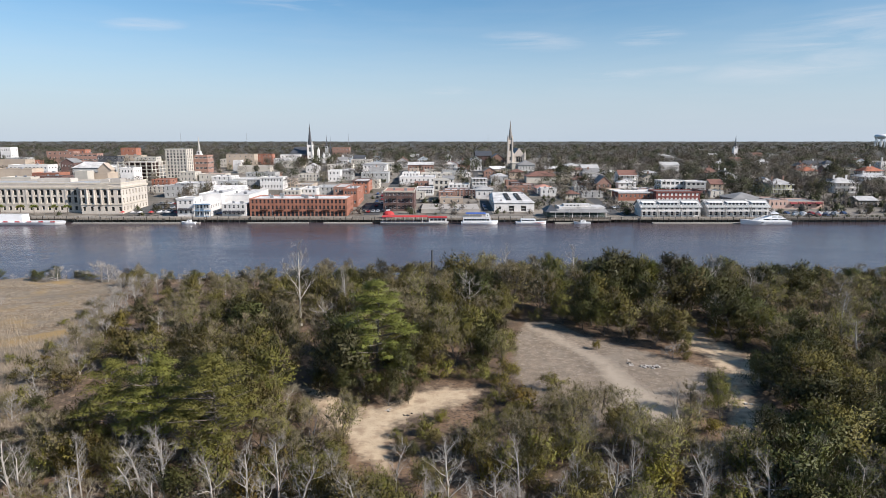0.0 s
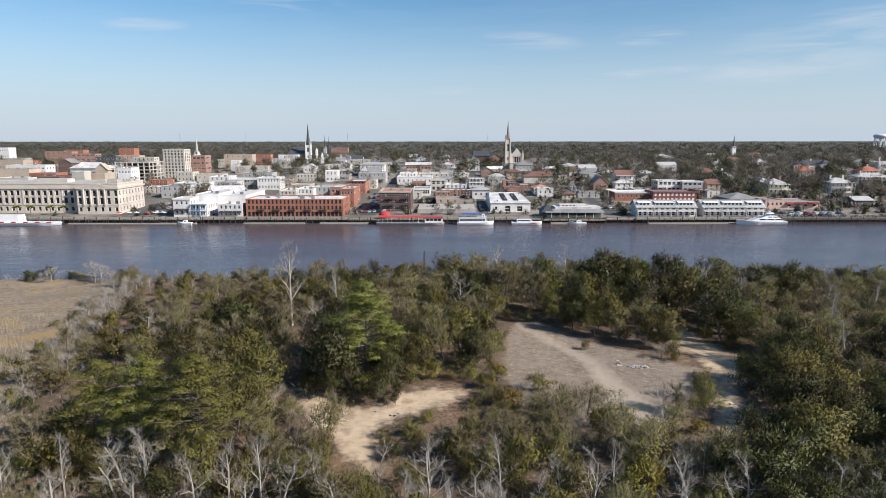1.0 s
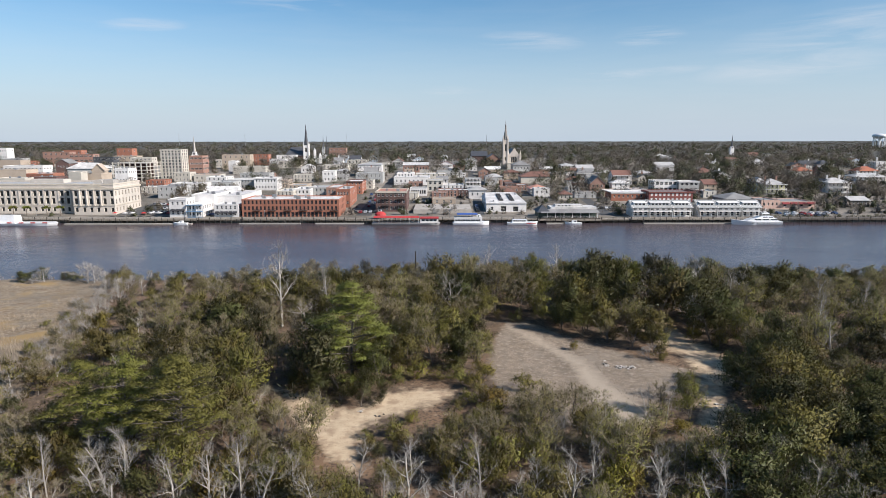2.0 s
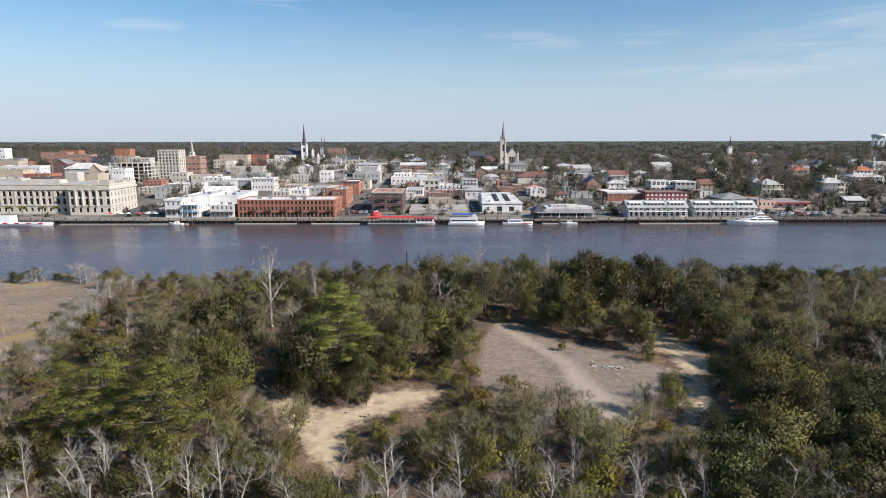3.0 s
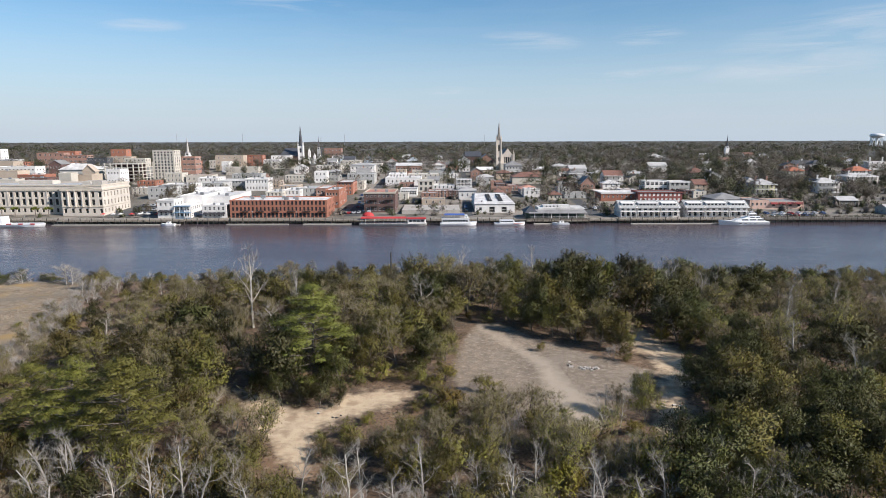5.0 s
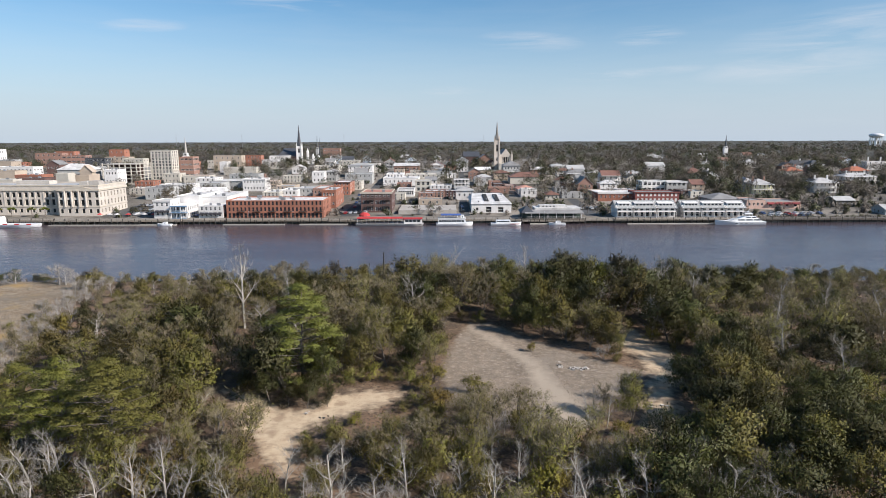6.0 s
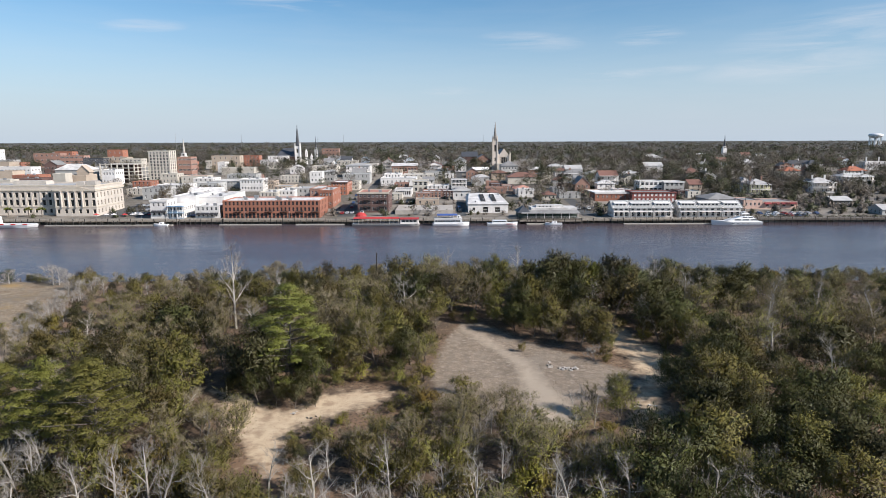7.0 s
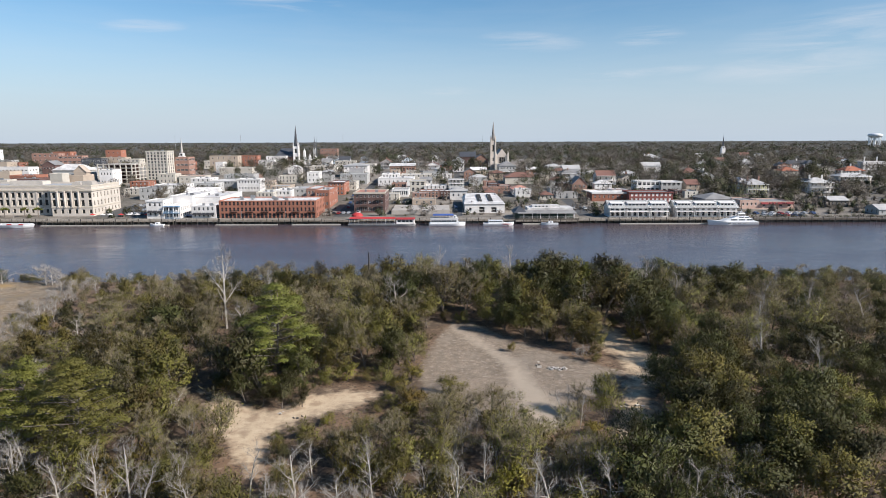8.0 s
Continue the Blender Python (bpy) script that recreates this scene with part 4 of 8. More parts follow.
building("dark red brick hotel with white arched windows", 136.7, 164.9, 398, 16, 6.9, wall=M_brick_red, floors=2, bays=10, ww=1.5, wh=2.2, glass=M_trim, roofm=M_roof_grey, cornice=M_brick_red)
building("white modern apartment building", 157.4, 174.5, 450, 14, 8.1, wall=M_white, floors=2, bays=5, ww=2.4, wh=2.0, roofm=M_roof_pale)
building("white and grey modern apartment building", 173.8, 188.3, 446, 14, 8.1, wall=M_grey, floors=2, bays=4, ww=2.2, wh=2.0, cornice=M_white, roofm=M_roof_white)
building("cream stucco house with two tall windows", 180.9, 189.7, 420, 14, 4.5, wall=M_cream, floors=2, bays=2, roofm=M_roof_pale, name='house', category='house')
building("brick building side with flat roof", 176.1, 183.8, 425, 14, 4.3, wall=M_brick_dark, floors=2, bays=2, roofm=M_roof_grey)
building("tan house with brown roof", 193.5, 202.8, 450, 14, 5.6, wall=M_tan, floors=2, bays=2, roof='gable', rise=3, roofm=M_roof_brown, name='house', category='house')
building("low building with grey hipped roof", 179.8, 198.6, 384, 20, 4.2, wall=M_grey, floors=1, bays=5, roof='hip', rise=3.2, roofm=M_roof_grey)
building("pink stucco restaurant with round awnings", 195.9, 207.1, 372, 20, 5.2, wall=M_pink, floors=1, bays=4, roofm=M_roof_grey, name='restaurant', category='restaurant')
building("long pink stucco restaurant with maroon awnings", 207.2, 228.5, 372, 22, 4.2, wall=M_pink, floors=1, bays=4, ww=2.0, wh=2.0, awnings=M_maroon, roofm=M_roof_grey, name='restaurant', category='restaurant')
building("white and pale yellow clapboard house", 232.3, 246.6, 440, 14, 6.8, wall=M_yellow, floors=2, bays=4, roof='hip', rise=3.5, roofm=M_roof_pale, chimneys=2, porch=2.5, name='house', category='house')
building("blue clapboard house with pitched roof", 230.9, 238.2, 450, 14, 7.3, wall=M_blue, floors=2, bays=2, roof='hip', rise=3, roofm=M_roof_pale, name='house', category='house')
building("white victorian house with arched porch and chimneys", 279.2, 295.3, 445, 14, 7.4, wall=M_white, floors=2, bays=5, roof='hip', rise=3, roofm=M_roof_pale, chimneys=2, porch=3, name='house', category='house')
building("lilac clapboard house with pitched roof", 279.1, 284.0, 450, 14, 6.5, wall=M_lilac, floors=2, bays=2, roof='gable', along='y', rise=2.5, roofm=M_roof_grey, name='house', category='house')
building("blue and white mansion with wide porch", 334.9, 361.2, 500, 14, 5.7, wall=M_white, floors=2, bays=8, roof='hip', rise=2.5, roofm=M_roof_pale, chimneys=2, porch=4, name='mansion', category='house')
building("white house with orange tiled roof", 377.6, 395.3, 560, 14, 4.5, wall=M_white, floors=2, bays=5, roof='hip', rise=4, roofm=M_roof_red, chimneys=1, name='house', category='house')
building("white tall house with chimneys", 433.7, 456.1, 620, 14, 8.2, wall=M_white, floors=3, bays=4, roof='flat', roofm=M_roof_grey, chimneys=2, name='house', category='house')
building("small wooden house with tin roof", 253.5, 264.9, 378, 12, 4.0, wall=M_wood, floors=1, bays=4, roof='gable', rise=2, roofm=M_roof_pale, name='house', category='house')
building("low riverside shed with pale tin roof", 263.0, 281.0, 348, 12, 3.0, wall=M_grey, floors=1, bays=6, roof='gable', rise=2.4, roofm=M_roof_pale, name='shed', category='shed')
building("house with red hipped roof and chimneys", 313.3, 327.0, 545, 14, 6.0, wall=M_cream, floors=2, bays=4, roof='hip', rise=3.5, roofm=M_roof_red, chimneys=2, name='house', category='house')
building("white gabled house with dark roof", 377.7, 397.6, 650, 14, 3.6, wall=M_white, floors=2, bays=4, roof='gable', rise=4, roofm=M_roof_dark, chimneys=1, name='house', category='house')
building("white cottage with gabled roof", 209.0, 226.3, 600, 14, 6.1, wall=M_white, floors=1, bays=4, roof='gable', rise=3, roofm=M_roof_pale, name='house', category='house')
building("white two-storey house with porch", 171.4, 186.0, 540, 14, 5.0, wall=M_white, floors=2, bays=4, roof='hip', rise=2, roofm=M_roof_pale, porch=2.5, name='house', category='house')
building("grey roofed white house", 128.8, 144.5, 580, 16, 5.2, wall=M_white, floors=2, bays=4, roof='gable', rise=3, roofm=M_roof_pale, name='house', category='house')
building("white house with columns", 116.9, 132.1, 600, 16, 6.1, wall=M_white, floors=2, bays=4, roof='hip', rise=2, roofm=M_roof_pale, porch=2.5, name='house', category='house')
building("white cottages with grey roofs", 123.6, 136.9, 545, 14, 5.0, wall=M_white, floors=1, bays=4, roof='gable', rise=3, roofm=M_roof_grey, name='house', category='house')
building("long pink-brown brick office building", -441.8, -411.6, 700, 12, 15.5, wall=M_brick_pink, floors=4, bays=9, ww=2.0, wh=1.7, roofm=M_roof_pale, vents=2)
building("red brick block on top of an office building", -430.9, -410.2, 720, 12, 17.1, wall=M_brick, floors=3, bays=4, roofm=M_roof_pink)
building("brick office building with ribbon windows", -407.2, -379.9, 690, 12, 13.4, wall=M_brick_pink, floors=4, bays=6, ww=4, wh=1.4, roofm=M_roof_pale, vents=2)
building("brick building with gabled front", -341.9, -330.3, 560, 14, 12.0, wall=M_brick_dark, floors=2, bays=4, roof='gable', along='y', rise=3.5, roofm=M_roof_grey)
building("dark glass office building", -352.6, -331.9, 640, 12, 12.7, wall=M_roof_dark, floors=3, bays=6, ww=3, wh=1.6, roofm=M_roof_grey)
building("tan brick office building", -342.8, -317.2, 660, 12, 12.9, wall=M_tan, floors=4, bays=7, ww=1.6, wh=1.6, roofm=M_roof_pale, vents=2)
building("red brick upper block", -359.0, -342.0, 700, 12, 19.2, wall=M_brick, floors=4, bays=3, roofm=M_roof_grey)
building("pale tan office building", -314.7, -292.8, 640, 12, 12.1, wall=M_cream, floors=4, bays=7, ww=1.6, wh=1.5, roofm=M_roof_pale)
building("white six-storey tower with flat roof", -492.9, -481.5, 700, 12, 19.8, wall=M_white, floors=5, bays=4, roofm=M_roof_pale, name='office_tower', category='office building')
building("orange-tan low commercial building", -418.1, -380.1, 570, 14, 13.7, wall=M_tan, floors=2, bays=0, roofm=M_roof_pale)
building("white commercial row with ribbon windows", -375.2, -341.1, 540, 14, 11.7, wall=M_white, floors=2, bays=10, ww=1.6, wh=1.2, roofm=M_roof_white, vents=4)
building("tan brick commercial block with blank wall", -341.4, -309.1, 470, 14, 14.7, wall=M_tan, floors=1, bays=0, roofm=M_roof_pale, vents=3)
building("pale low commercial row", -311.6, -290.9, 440, 14, 11.5, wall=M_cream, floors=2, bays=6, roofm=M_roof_pale, vents=3)
building("red painted low commercial building", -306.2, -286.0, 465, 14, 12.2, wall=M_brick, floors=2, bays=4, roofm=M_roof_white, vents=4)
building("dark brick shop with flat roof", -295.0, -274.6, 450, 14, 11.3, wall=M_brick_dark, floors=2, bays=5, roofm=M_roof_grey, vents=2)
building("commercial building with white hipped roof", -308.1, -279.0, 520, 14, 11.0, wall=M_grey, floors=2, bays=0, roof='hip', rise=4.5, roofm=M_roof_white)
building("white stair block on the theatre", -244.6, -236.4, 415, 8, 18.2, wall=M_cream, floors=1, bays=0)
building("beige windowless theatre wall", -241.8, -228.3, 425, 14, 16.1, wall=M_tan, floors=1, bays=0, roofm=M_roof_pale)
building("tan theatre building with a tall gable", -237.2, -228.6, 430, 5, 18.0, wall=M_tan, floors=1, bays=0, roof='gable', along='y', rise=4.2, roofm=M_tan)
building("white commercial building with flat roof", -258.3, -247.5, 500, 14, 12.8, wall=M_white, floors=2, bays=4, roofm=M_roof_white, vents=2)
building("red brick institutional building with flat roof", -158.4, -134.1, 900, 12, 17.5, wall=M_brick_pink, floors=3, bays=8, ww=1.8, wh=1.6, roofm=M_roof_pink)

# ---- town: special buildings ----
courthouse()
garage(-270.5, -241.5, 520, 26, 15.0, "five-deck concrete parking garage with open sides")
church_stone()
church_white()
water_tower(1182, 1700)
for mx, my, mt in ((-790, 1900, 62), (-560, 1800, 60), (150, 2100, 58), (-300, 2000, 60)):
    mast(mx, my, 14, mt)


def gallery():
    """White building with a low gable roof and two long skylights, seen above its eaves."""
    x0, x1, y = 29.8, 53.0, 360
    w, d, h, rise = x1 - x0, 42.0, 5.0, 3.0
    ob = thing("market_hall", (x0, y, town_height(y)), "white market hall with pale roof and dark skylights", "market hall")
    FOOT.append((x0, x1, y, y + d))
    b = Buf()
    holes = [(8.4, 11.6, 0.3, 3.4), (15.5, 18.6, 0.3, 3.2), (2.5, 4.0, 1.2, 3.0)]
    b.wall((0, 0, 0), (1, 0, 0), (0, -1, 0), w, -1.5, h, holes, 0.4)
    b.wall((w, 0, 0), (0, 1, 0), (1, 0, 0), d, -1.5, h, [])
    side = openings(d, 0, h, 1, 8, 2.4, 2.6)
    b.wall((0, d, 0), (0, -1, 0), (-1, 0, 0), d, -1.5, h, side, 0.4)
    part("wall", b, M_white, ob)
    set_windows(ob, holes, (0, 0.25), 0, M_trim, M_dark, "door")
    set_windows(ob, side, (0.25, d), -90, M_trim)
    g = Buf()
    g.box(-0.4, w + 0.4, -0.5, d + 0.4, h, h + 0.25)
    g.face([(-0.4, -0.5, h + 0.25), (w + 0.4, -0.5, h + 0.25), (w - 2, d, h + rise), (2, d, h + rise)])
    g.face([(-0.4, d, h + 0.25), (-0.4, -0.5, h + 0.25), (2, d, h + rise)])
    g.face([(w + 0.4, -0.5, h + 0.25), (w + 0.4, d, h + 0.25), (w - 2, d, h + rise)])
    g.face([(w + 0.4, d, h + 0.25), (-0.4, d, h + 0.25), (2, d, h + rise), (w - 2, d, h + rise)])
    part("roof", g, M_roof_white, ob, "white roof")
    for sx in (8.0, 14.5):
        for i in range(8):
            s = Buf()
            y0 = 8 + i * 3.2
            za, zb = h + 0.55 + rise * y0 / d, h + 0.55 + rise * (y0 + 3.0) / d
            s.face([(sx, y0, za), (sx + 2.6, y0, za), (sx + 2.6, y0 + 3.0, zb), (sx, y0 + 3.0, zb)])
            s.face([(sx, y0, za - 0.5), (sx + 2.6, y0, za - 0.5), (sx + 2.6, y0, za), (sx, y0, za)])
            s.face([(sx, y0 + 3, zb - 0.5), (sx, y0, za - 0.5), (sx, y0, za), (sx, y0 + 3, zb)])
            part("skylight", s, M_dark, ob)
    for i in range(7):
        v = Buf()
        vx, vy = 4 + (i * 5.3) % 16, 5 + (i * 9.7) % 32
        v.box(vx, vx + 0.7, vy, vy + 0.7, h + rise * vy / d, h + rise * vy / d + 1.0)
        v.box(vx - 0.1, vx + 0.8, vy - 0.1, vy + 0.8, h + rise * vy / d + 1.0, h + rise * vy / d + 1.15)
        part("roof_vent", v, M_steel, ob)


gallery()


def pier_restaurant():
    """Long dark green porch under a white roof, standing on piles over the river."""
    x0, x1, y, z = 58.5, 88.5, 335.0, 2.6
    w, d = x1 - x0, 15.0
    ob = thing("restaurant", (x0, y, z), "riverside restaurant with green porch and white roof on piles", "restaurant")
    FOOT.append((x0, x1, y, y + d))
    c = Buf()
    c.box(-1, w + 1, -1.5, d, -0.5, 0.0)
    part("deck", c, M_wood, ob)
    b = Buf()
    b.wall((0, 3, 0), (1, 0, 0), (0, -1, 0), w, 0, 3.4, [], 0.3)
    b.wall((0, d, 0), (0, -1, 0), (-1, 0, 0), d - 3, 0, 3.4, [], 0.3)
    b.wall((w, 3, 0), (0, 1, 0), (1, 0, 0), d - 3, 0, 3.4, [], 0.3)
    part("wall", b, M_green, ob)
    for i in range(14):
        s = Buf()
        u = 0.2 + (w - 0.4) * i / 13
        s.box(u - 0.12, u + 0.12, -0.9, -0.66, 0, 3.1)
        part("porch_post", s, M_trim if i % 2 else M_green, ob)
    s = Buf()
    s.box(0, w, -0.86, -0.74, 0.9, 1.05)
    for i in range(60):
        u = w * i / 60
        s.box(u, u + 0.08, -0.83, -0.77, 0.05, 0.95)
    part("railing", s, M_grey, ob)
    r = Buf()
    r.face([(-1, -1.6, 3.0), (w + 1, -1.6, 3.0), (w + 0.2, 3.6, 4.4), (-0.2, 3.6, 4.4)])
    r.face([(-1, -1.6, 2.8), (-1, -1.6, 3.0), (-0.2, 3.6, 4.4), (-0.2, 3.6, 4.2)])
    r.face([(-1, -1.6, 2.75), (w + 1, -1.6, 2.75), (w + 1, -1.6, 3.0), (-1, -1.6, 3.0)])
    part("porch_roof", r, M_roof_grey, ob)
    r = Buf()
    r.box(5, w, 3.6, d, 3.4, 5.4)
    r.box(8, 23, 6, 12, 5.4, 6.5)
    part("roof", r, M_roof_white, ob)
    for i in range(4):
        q = Buf()
        q.box(9.5 + i * 2.0, 10.3 + i * 2.0, 5.9, 6.0, 5.7, 6.3)
        part("window", q, M_glass, ob)
    r = Buf()
    r.face([(-3, -1, 3.0), (4.5, -1, 3.0), (1, 7, 6.4)])
    r.face([(-3, 15, 3.0), (-3, -1, 3.0), (1, 7, 6.4)])
    r.face([(4.5, -1, 3.0), (4.5, 15, 3.0), (1, 7, 6.4)])
    part("corner_roof", r, M_roof_dark, ob)
    r = Buf()
    r.box(-2, 5, 0.5, 14, 0, 3.0)
    part("corner_room", r, M_green, ob)


pier_restaurant()


def condo(x0, x1, y, label, gable=True):
    """A white riverside unit with two balconies under a pale pitched roof with dormers."""
    w, d, z = x1 - x0, 12.0, 2.7
    ob = thing("townhouse", (x0, y, z), label, "townhouse", "riverside townhouses")
    FOOT.append((x0, x1, y, y + d))
    b = Buf()
    n = max(2, round(w / 3))
    g0 = openings(w, 0, 3.0, 1, n, 2.0, 2.3)
    g1 = openings(w, 3.0, 2.6, 1, n, 1.8, 2.0)
    b.wall((0, 0, 0), (1, 0, 0), (0, -1, 0), w, -0.6, 5.6, g0 + g1, 0.3)
    b.wall((w, 0, 0), (0, 1, 0), (1, 0, 0), d, -0.6, 5.6, [])
    b.wall((0, d, 0), (0, -1, 0), (-1, 0, 0), d, -0.6, 5.6, openings(d, 0, 5.6, 2, 3, 1.0, 1.4), 0.3)
    part("wall", b, M_white, ob)
    set_windows(ob, g0 + g1, (0, 0.1), 0, M_trim)
    c = Buf()
    c.box(0, w, -2.0, 0, 2.75, 3.0)
    c.box(0, w, -2.0, -1.92, 3.8, 3.95)
    for i in range(int(w / 0.5)):
        c.box(i * 0.5, i * 0.5 + 0.1, -1.98, -1.93, 3.0, 3.8)
    part("balcony", c, M_trim, ob)
    for i in range(n + 1):
        p = Buf()
        u = 0.1 + (w - 0.3) * i / n
        p.box(u, u + 0.2, -1.95, -1.75, -0.3, 2.75)
        part("post", p, M_trim, ob)
    roof_gable(ob, w, d, 5.2, 3.2, M_roof_green, M_white, "x", 1.0)
    q = Buf()
    q.box(0.9, w - 0.9, 1.3, 4.6, 5.9, 7.35)
    q.face([(0.6, 0.9, 7.35), (w - 0.6, 0.9, 7.35), (w - 0.6, 5.4, 8.1), (0.6, 5.4, 8.1)])
    q.box(0.6, w - 0.6, 0.9, 1.3, 7.2, 7.35)
    dm = part("dormer", q, M_white, ob, "white shed dormer with a row of windows")
    m = max(3, round(w / 2.6))
    for i in range(m):
        q = Buf()
        u = 1.2 + (w - 2.4) * (i + 0.5) / m
        q.box(u - 0.62, u + 0.62, 1.22, 1.32, 6.2, 7.05)
        part("dormer_window", q, M_glass, dm)
    for u in (-0.15, w - 0.1):
        q = Buf()
        for a, c in (((-1.1, 4.85), (6.0, 8.75)), ((6.0, 8.75), (12.6, 5.0))):
            q.face([(u, a[0], 4.6), (u, c[0], 4.6), (u, c[0], c[1]), (u, a[0], a[1])][::-1])
            q.face([(u + 0.25, a[0], 4.6), (u + 0.25, c[0], 4.6), (u + 0.25, c[0], c[1]), (u + 0.25, a[0], a[1])])
            q.face([(u, a[0], a[1]), (u + 0.25, a[0], a[1]), (u + 0.25, c[0], c[1]), (u, c[0], c[1])])
        part("fire_wall", q, M_white, ob)


for a, c in ((109.0, 117.5), (118.2, 130.5), (131.2, 141.2), (145.5, 155.0), (155.7, 168.5), (169.2, 179.0)):
    condo(a, c, 340, "white riverside townhouse with balconies and pale grey roof")


# ---- riverfront ----


def boardwalk(x0, x1, y0, y1, z, label, rail=True, deckm=M_deck):
    ob = thing("boardwalk", (x0, y0, 0), label, "boardwalk")
    w, d = x1 - x0, y1 - y0
    c = Buf()
    c.box(0, w, 0, d, z - 0.3, z)
    part("deck", c, deckm, ob)
    c = Buf()
    c.box(0, w, -0.02, 0.2, z - 0.75, z - 0.32)
    part("fascia", c, deckm, ob)
    n = max(2, round(w / 3.2))
    for i in range(n + 1):
        p = Buf()
        u = 0.3 + (w - 0.6) * i / n
        p.rod((u, 0.1, -2.6), (u, 0.1, z + (0.9 if i % 2 == 0 else -0.1)), 0.24, 0.2, 6)
        part("piling", p, M_pile, ob)
    b = Buf()
    b.box(0, w, d - 0.3, d, -2.5, z - 0.3)
    part("bulkhead", b, M_pile, ob)
    if rail:
        r = Buf()
        r.box(0, w, 0.3, 0.4, z + 1.0, z + 1.1)
        r.box(0, w, 0.32, 0.38, z + 0.5, z + 0.56)
        for i in range(int(w / 2)):
            r.box(i * 2.0, i * 2.0 + 0.12, 0.29, 0.41, z, z + 1.0)
        part("railing", r, deckm, ob)
    for i in range(int(w / 24)):
        l = Buf()
        u = 12 + i * 24
        l.rod((u, 1.0, z), (u, 1.0, z + 4.2), 0.07, 0.05, 5)
        l.box(u - 0.2, u + 0.2, 0.8, 1.2, z + 4.2, z + 4.6)
        part("lamp_post", l, M_steel, ob)


boardwalk(-300, -197, 333.5, 339, 2.5, "timber river boardwalk behind a moored barge")
boardwalk(-197, -128, 331.5, 338, 2.5, "timber river boardwalk with railings and piles beside the courthouse")
boardwalk(-128, -104, 333.0, 340, 2.4, "timber boardwalk before white riverside buildings")
boardwalk(-104, -49, 332.6, 341, 2.4, "timber boardwalk on dark piles before a brick warehouse")
boardwalk(-49, -28, 333.0, 340, 2.2, "timber boardwalk with railing")
boardwalk(-28, 56, 334.0, 340, 2.3, "timber boardwalk behind moored boats")
boardwalk(56, 90, 331.8, 336, 2.0, "timber pier on piles below a restaurant", False)
boardwalk(90, 106, 333.0, 338, 2.2, "timber walkway on piles")
boardwalk(106, 179, 332.5, 339.5, 2.4, "timber boardwalk on dark piles before white townhouses")
boardwalk(179, 300, 334.0, 338, 2.3, "dark weathered timber bulkhead beside a parking area", deckm=M_wood)


def float_dock(x0, x1, y, label="low floating timber dock"):
    b = Buf()
    b.box(x0, x1, y, y + 2.2, -0.3, 0.45)
    ob = thing("floating_dock", (0, 0, 0), label, "dock")
    part("deck", b, M_pave, ob)
    for i in range(max(2, round((x1 - x0) / 9)) + 1):
        p = Buf()
        u = x0 + 0.4 + (x1 - x0 - 0.8) * i / max(2, round((x1 - x0) / 9))
        p.rod((u, y + 2.35, -2.6), (u, y + 2.35, 2.6), 0.2, 0.18, 6)
        part("piling", p, M_pile, ob)


float_dock(-198, -150, 328.2)
float_dock(-150, -130, 328.6)
float_dock(-105, -72, 329.4)
float_dock(-64, -38, 329.4)
float_dock(60, 70, 329.0)
float_dock(112, 165, 328.6)


def hull_mesh(length, beam, height, sheer=0.4, blunt=0.35, sections=14):
    """A boat's hull from stern (x=0) to bow, with flare and a raised bow; the deck closes it."""
    b = Buf()
    rows = []
    for i in range(sections + 1):
        t = i / sections
        half = beam / 2 * (1 - max(0, (t - (1 - blunt)) / blunt) ** 2.2) + 0.02
        top = height + sheer * max(0, t - 0.4) ** 2 * 2.5
        rows.append([(t * length, -half, top), (t * length * 0.985, -half * 0.86, 0.1), (t * length * 0.96, -half * 0.6, -0.5),
                     (t * length * 0.96, half * 0.6, -0.5), (t * length * 0.985, half * 0.86, 0.1), (t * length, half, top)])
    for a, c in zip(rows, rows[1:]):
        for k in range(5):
            b.face([a[k], c[k], c[k + 1], a[k + 1]])
        b.face([a[5], c[5], c[0], a[0]])
    b.face(rows[0][::-1])
    return b


def boat(name, x, y, length, beam, height, label, bow=1, paint=M_hull, **kw):
    ob = thing(name, (x if bow > 0 else x + length, y, 0), label, "boat", rz=0 if bow > 0 else 180)
    hull = part("hull", hull_mesh(length, beam, height, **kw), paint, ob)
    bm = bmesh.new()
    bm.from_mesh(hull.data)
    bmesh.ops.remove_doubles(bm, verts=bm.verts, dist=0.01)
    for f in bm.faces:
        f.smooth = True
    for e in bm.edges:
        e.smooth = len(e.link_faces) == 2 and e.calc_face_angle(0) < 0.7
    bm.to_mesh(hull.data)
    bm.free()
    return ob


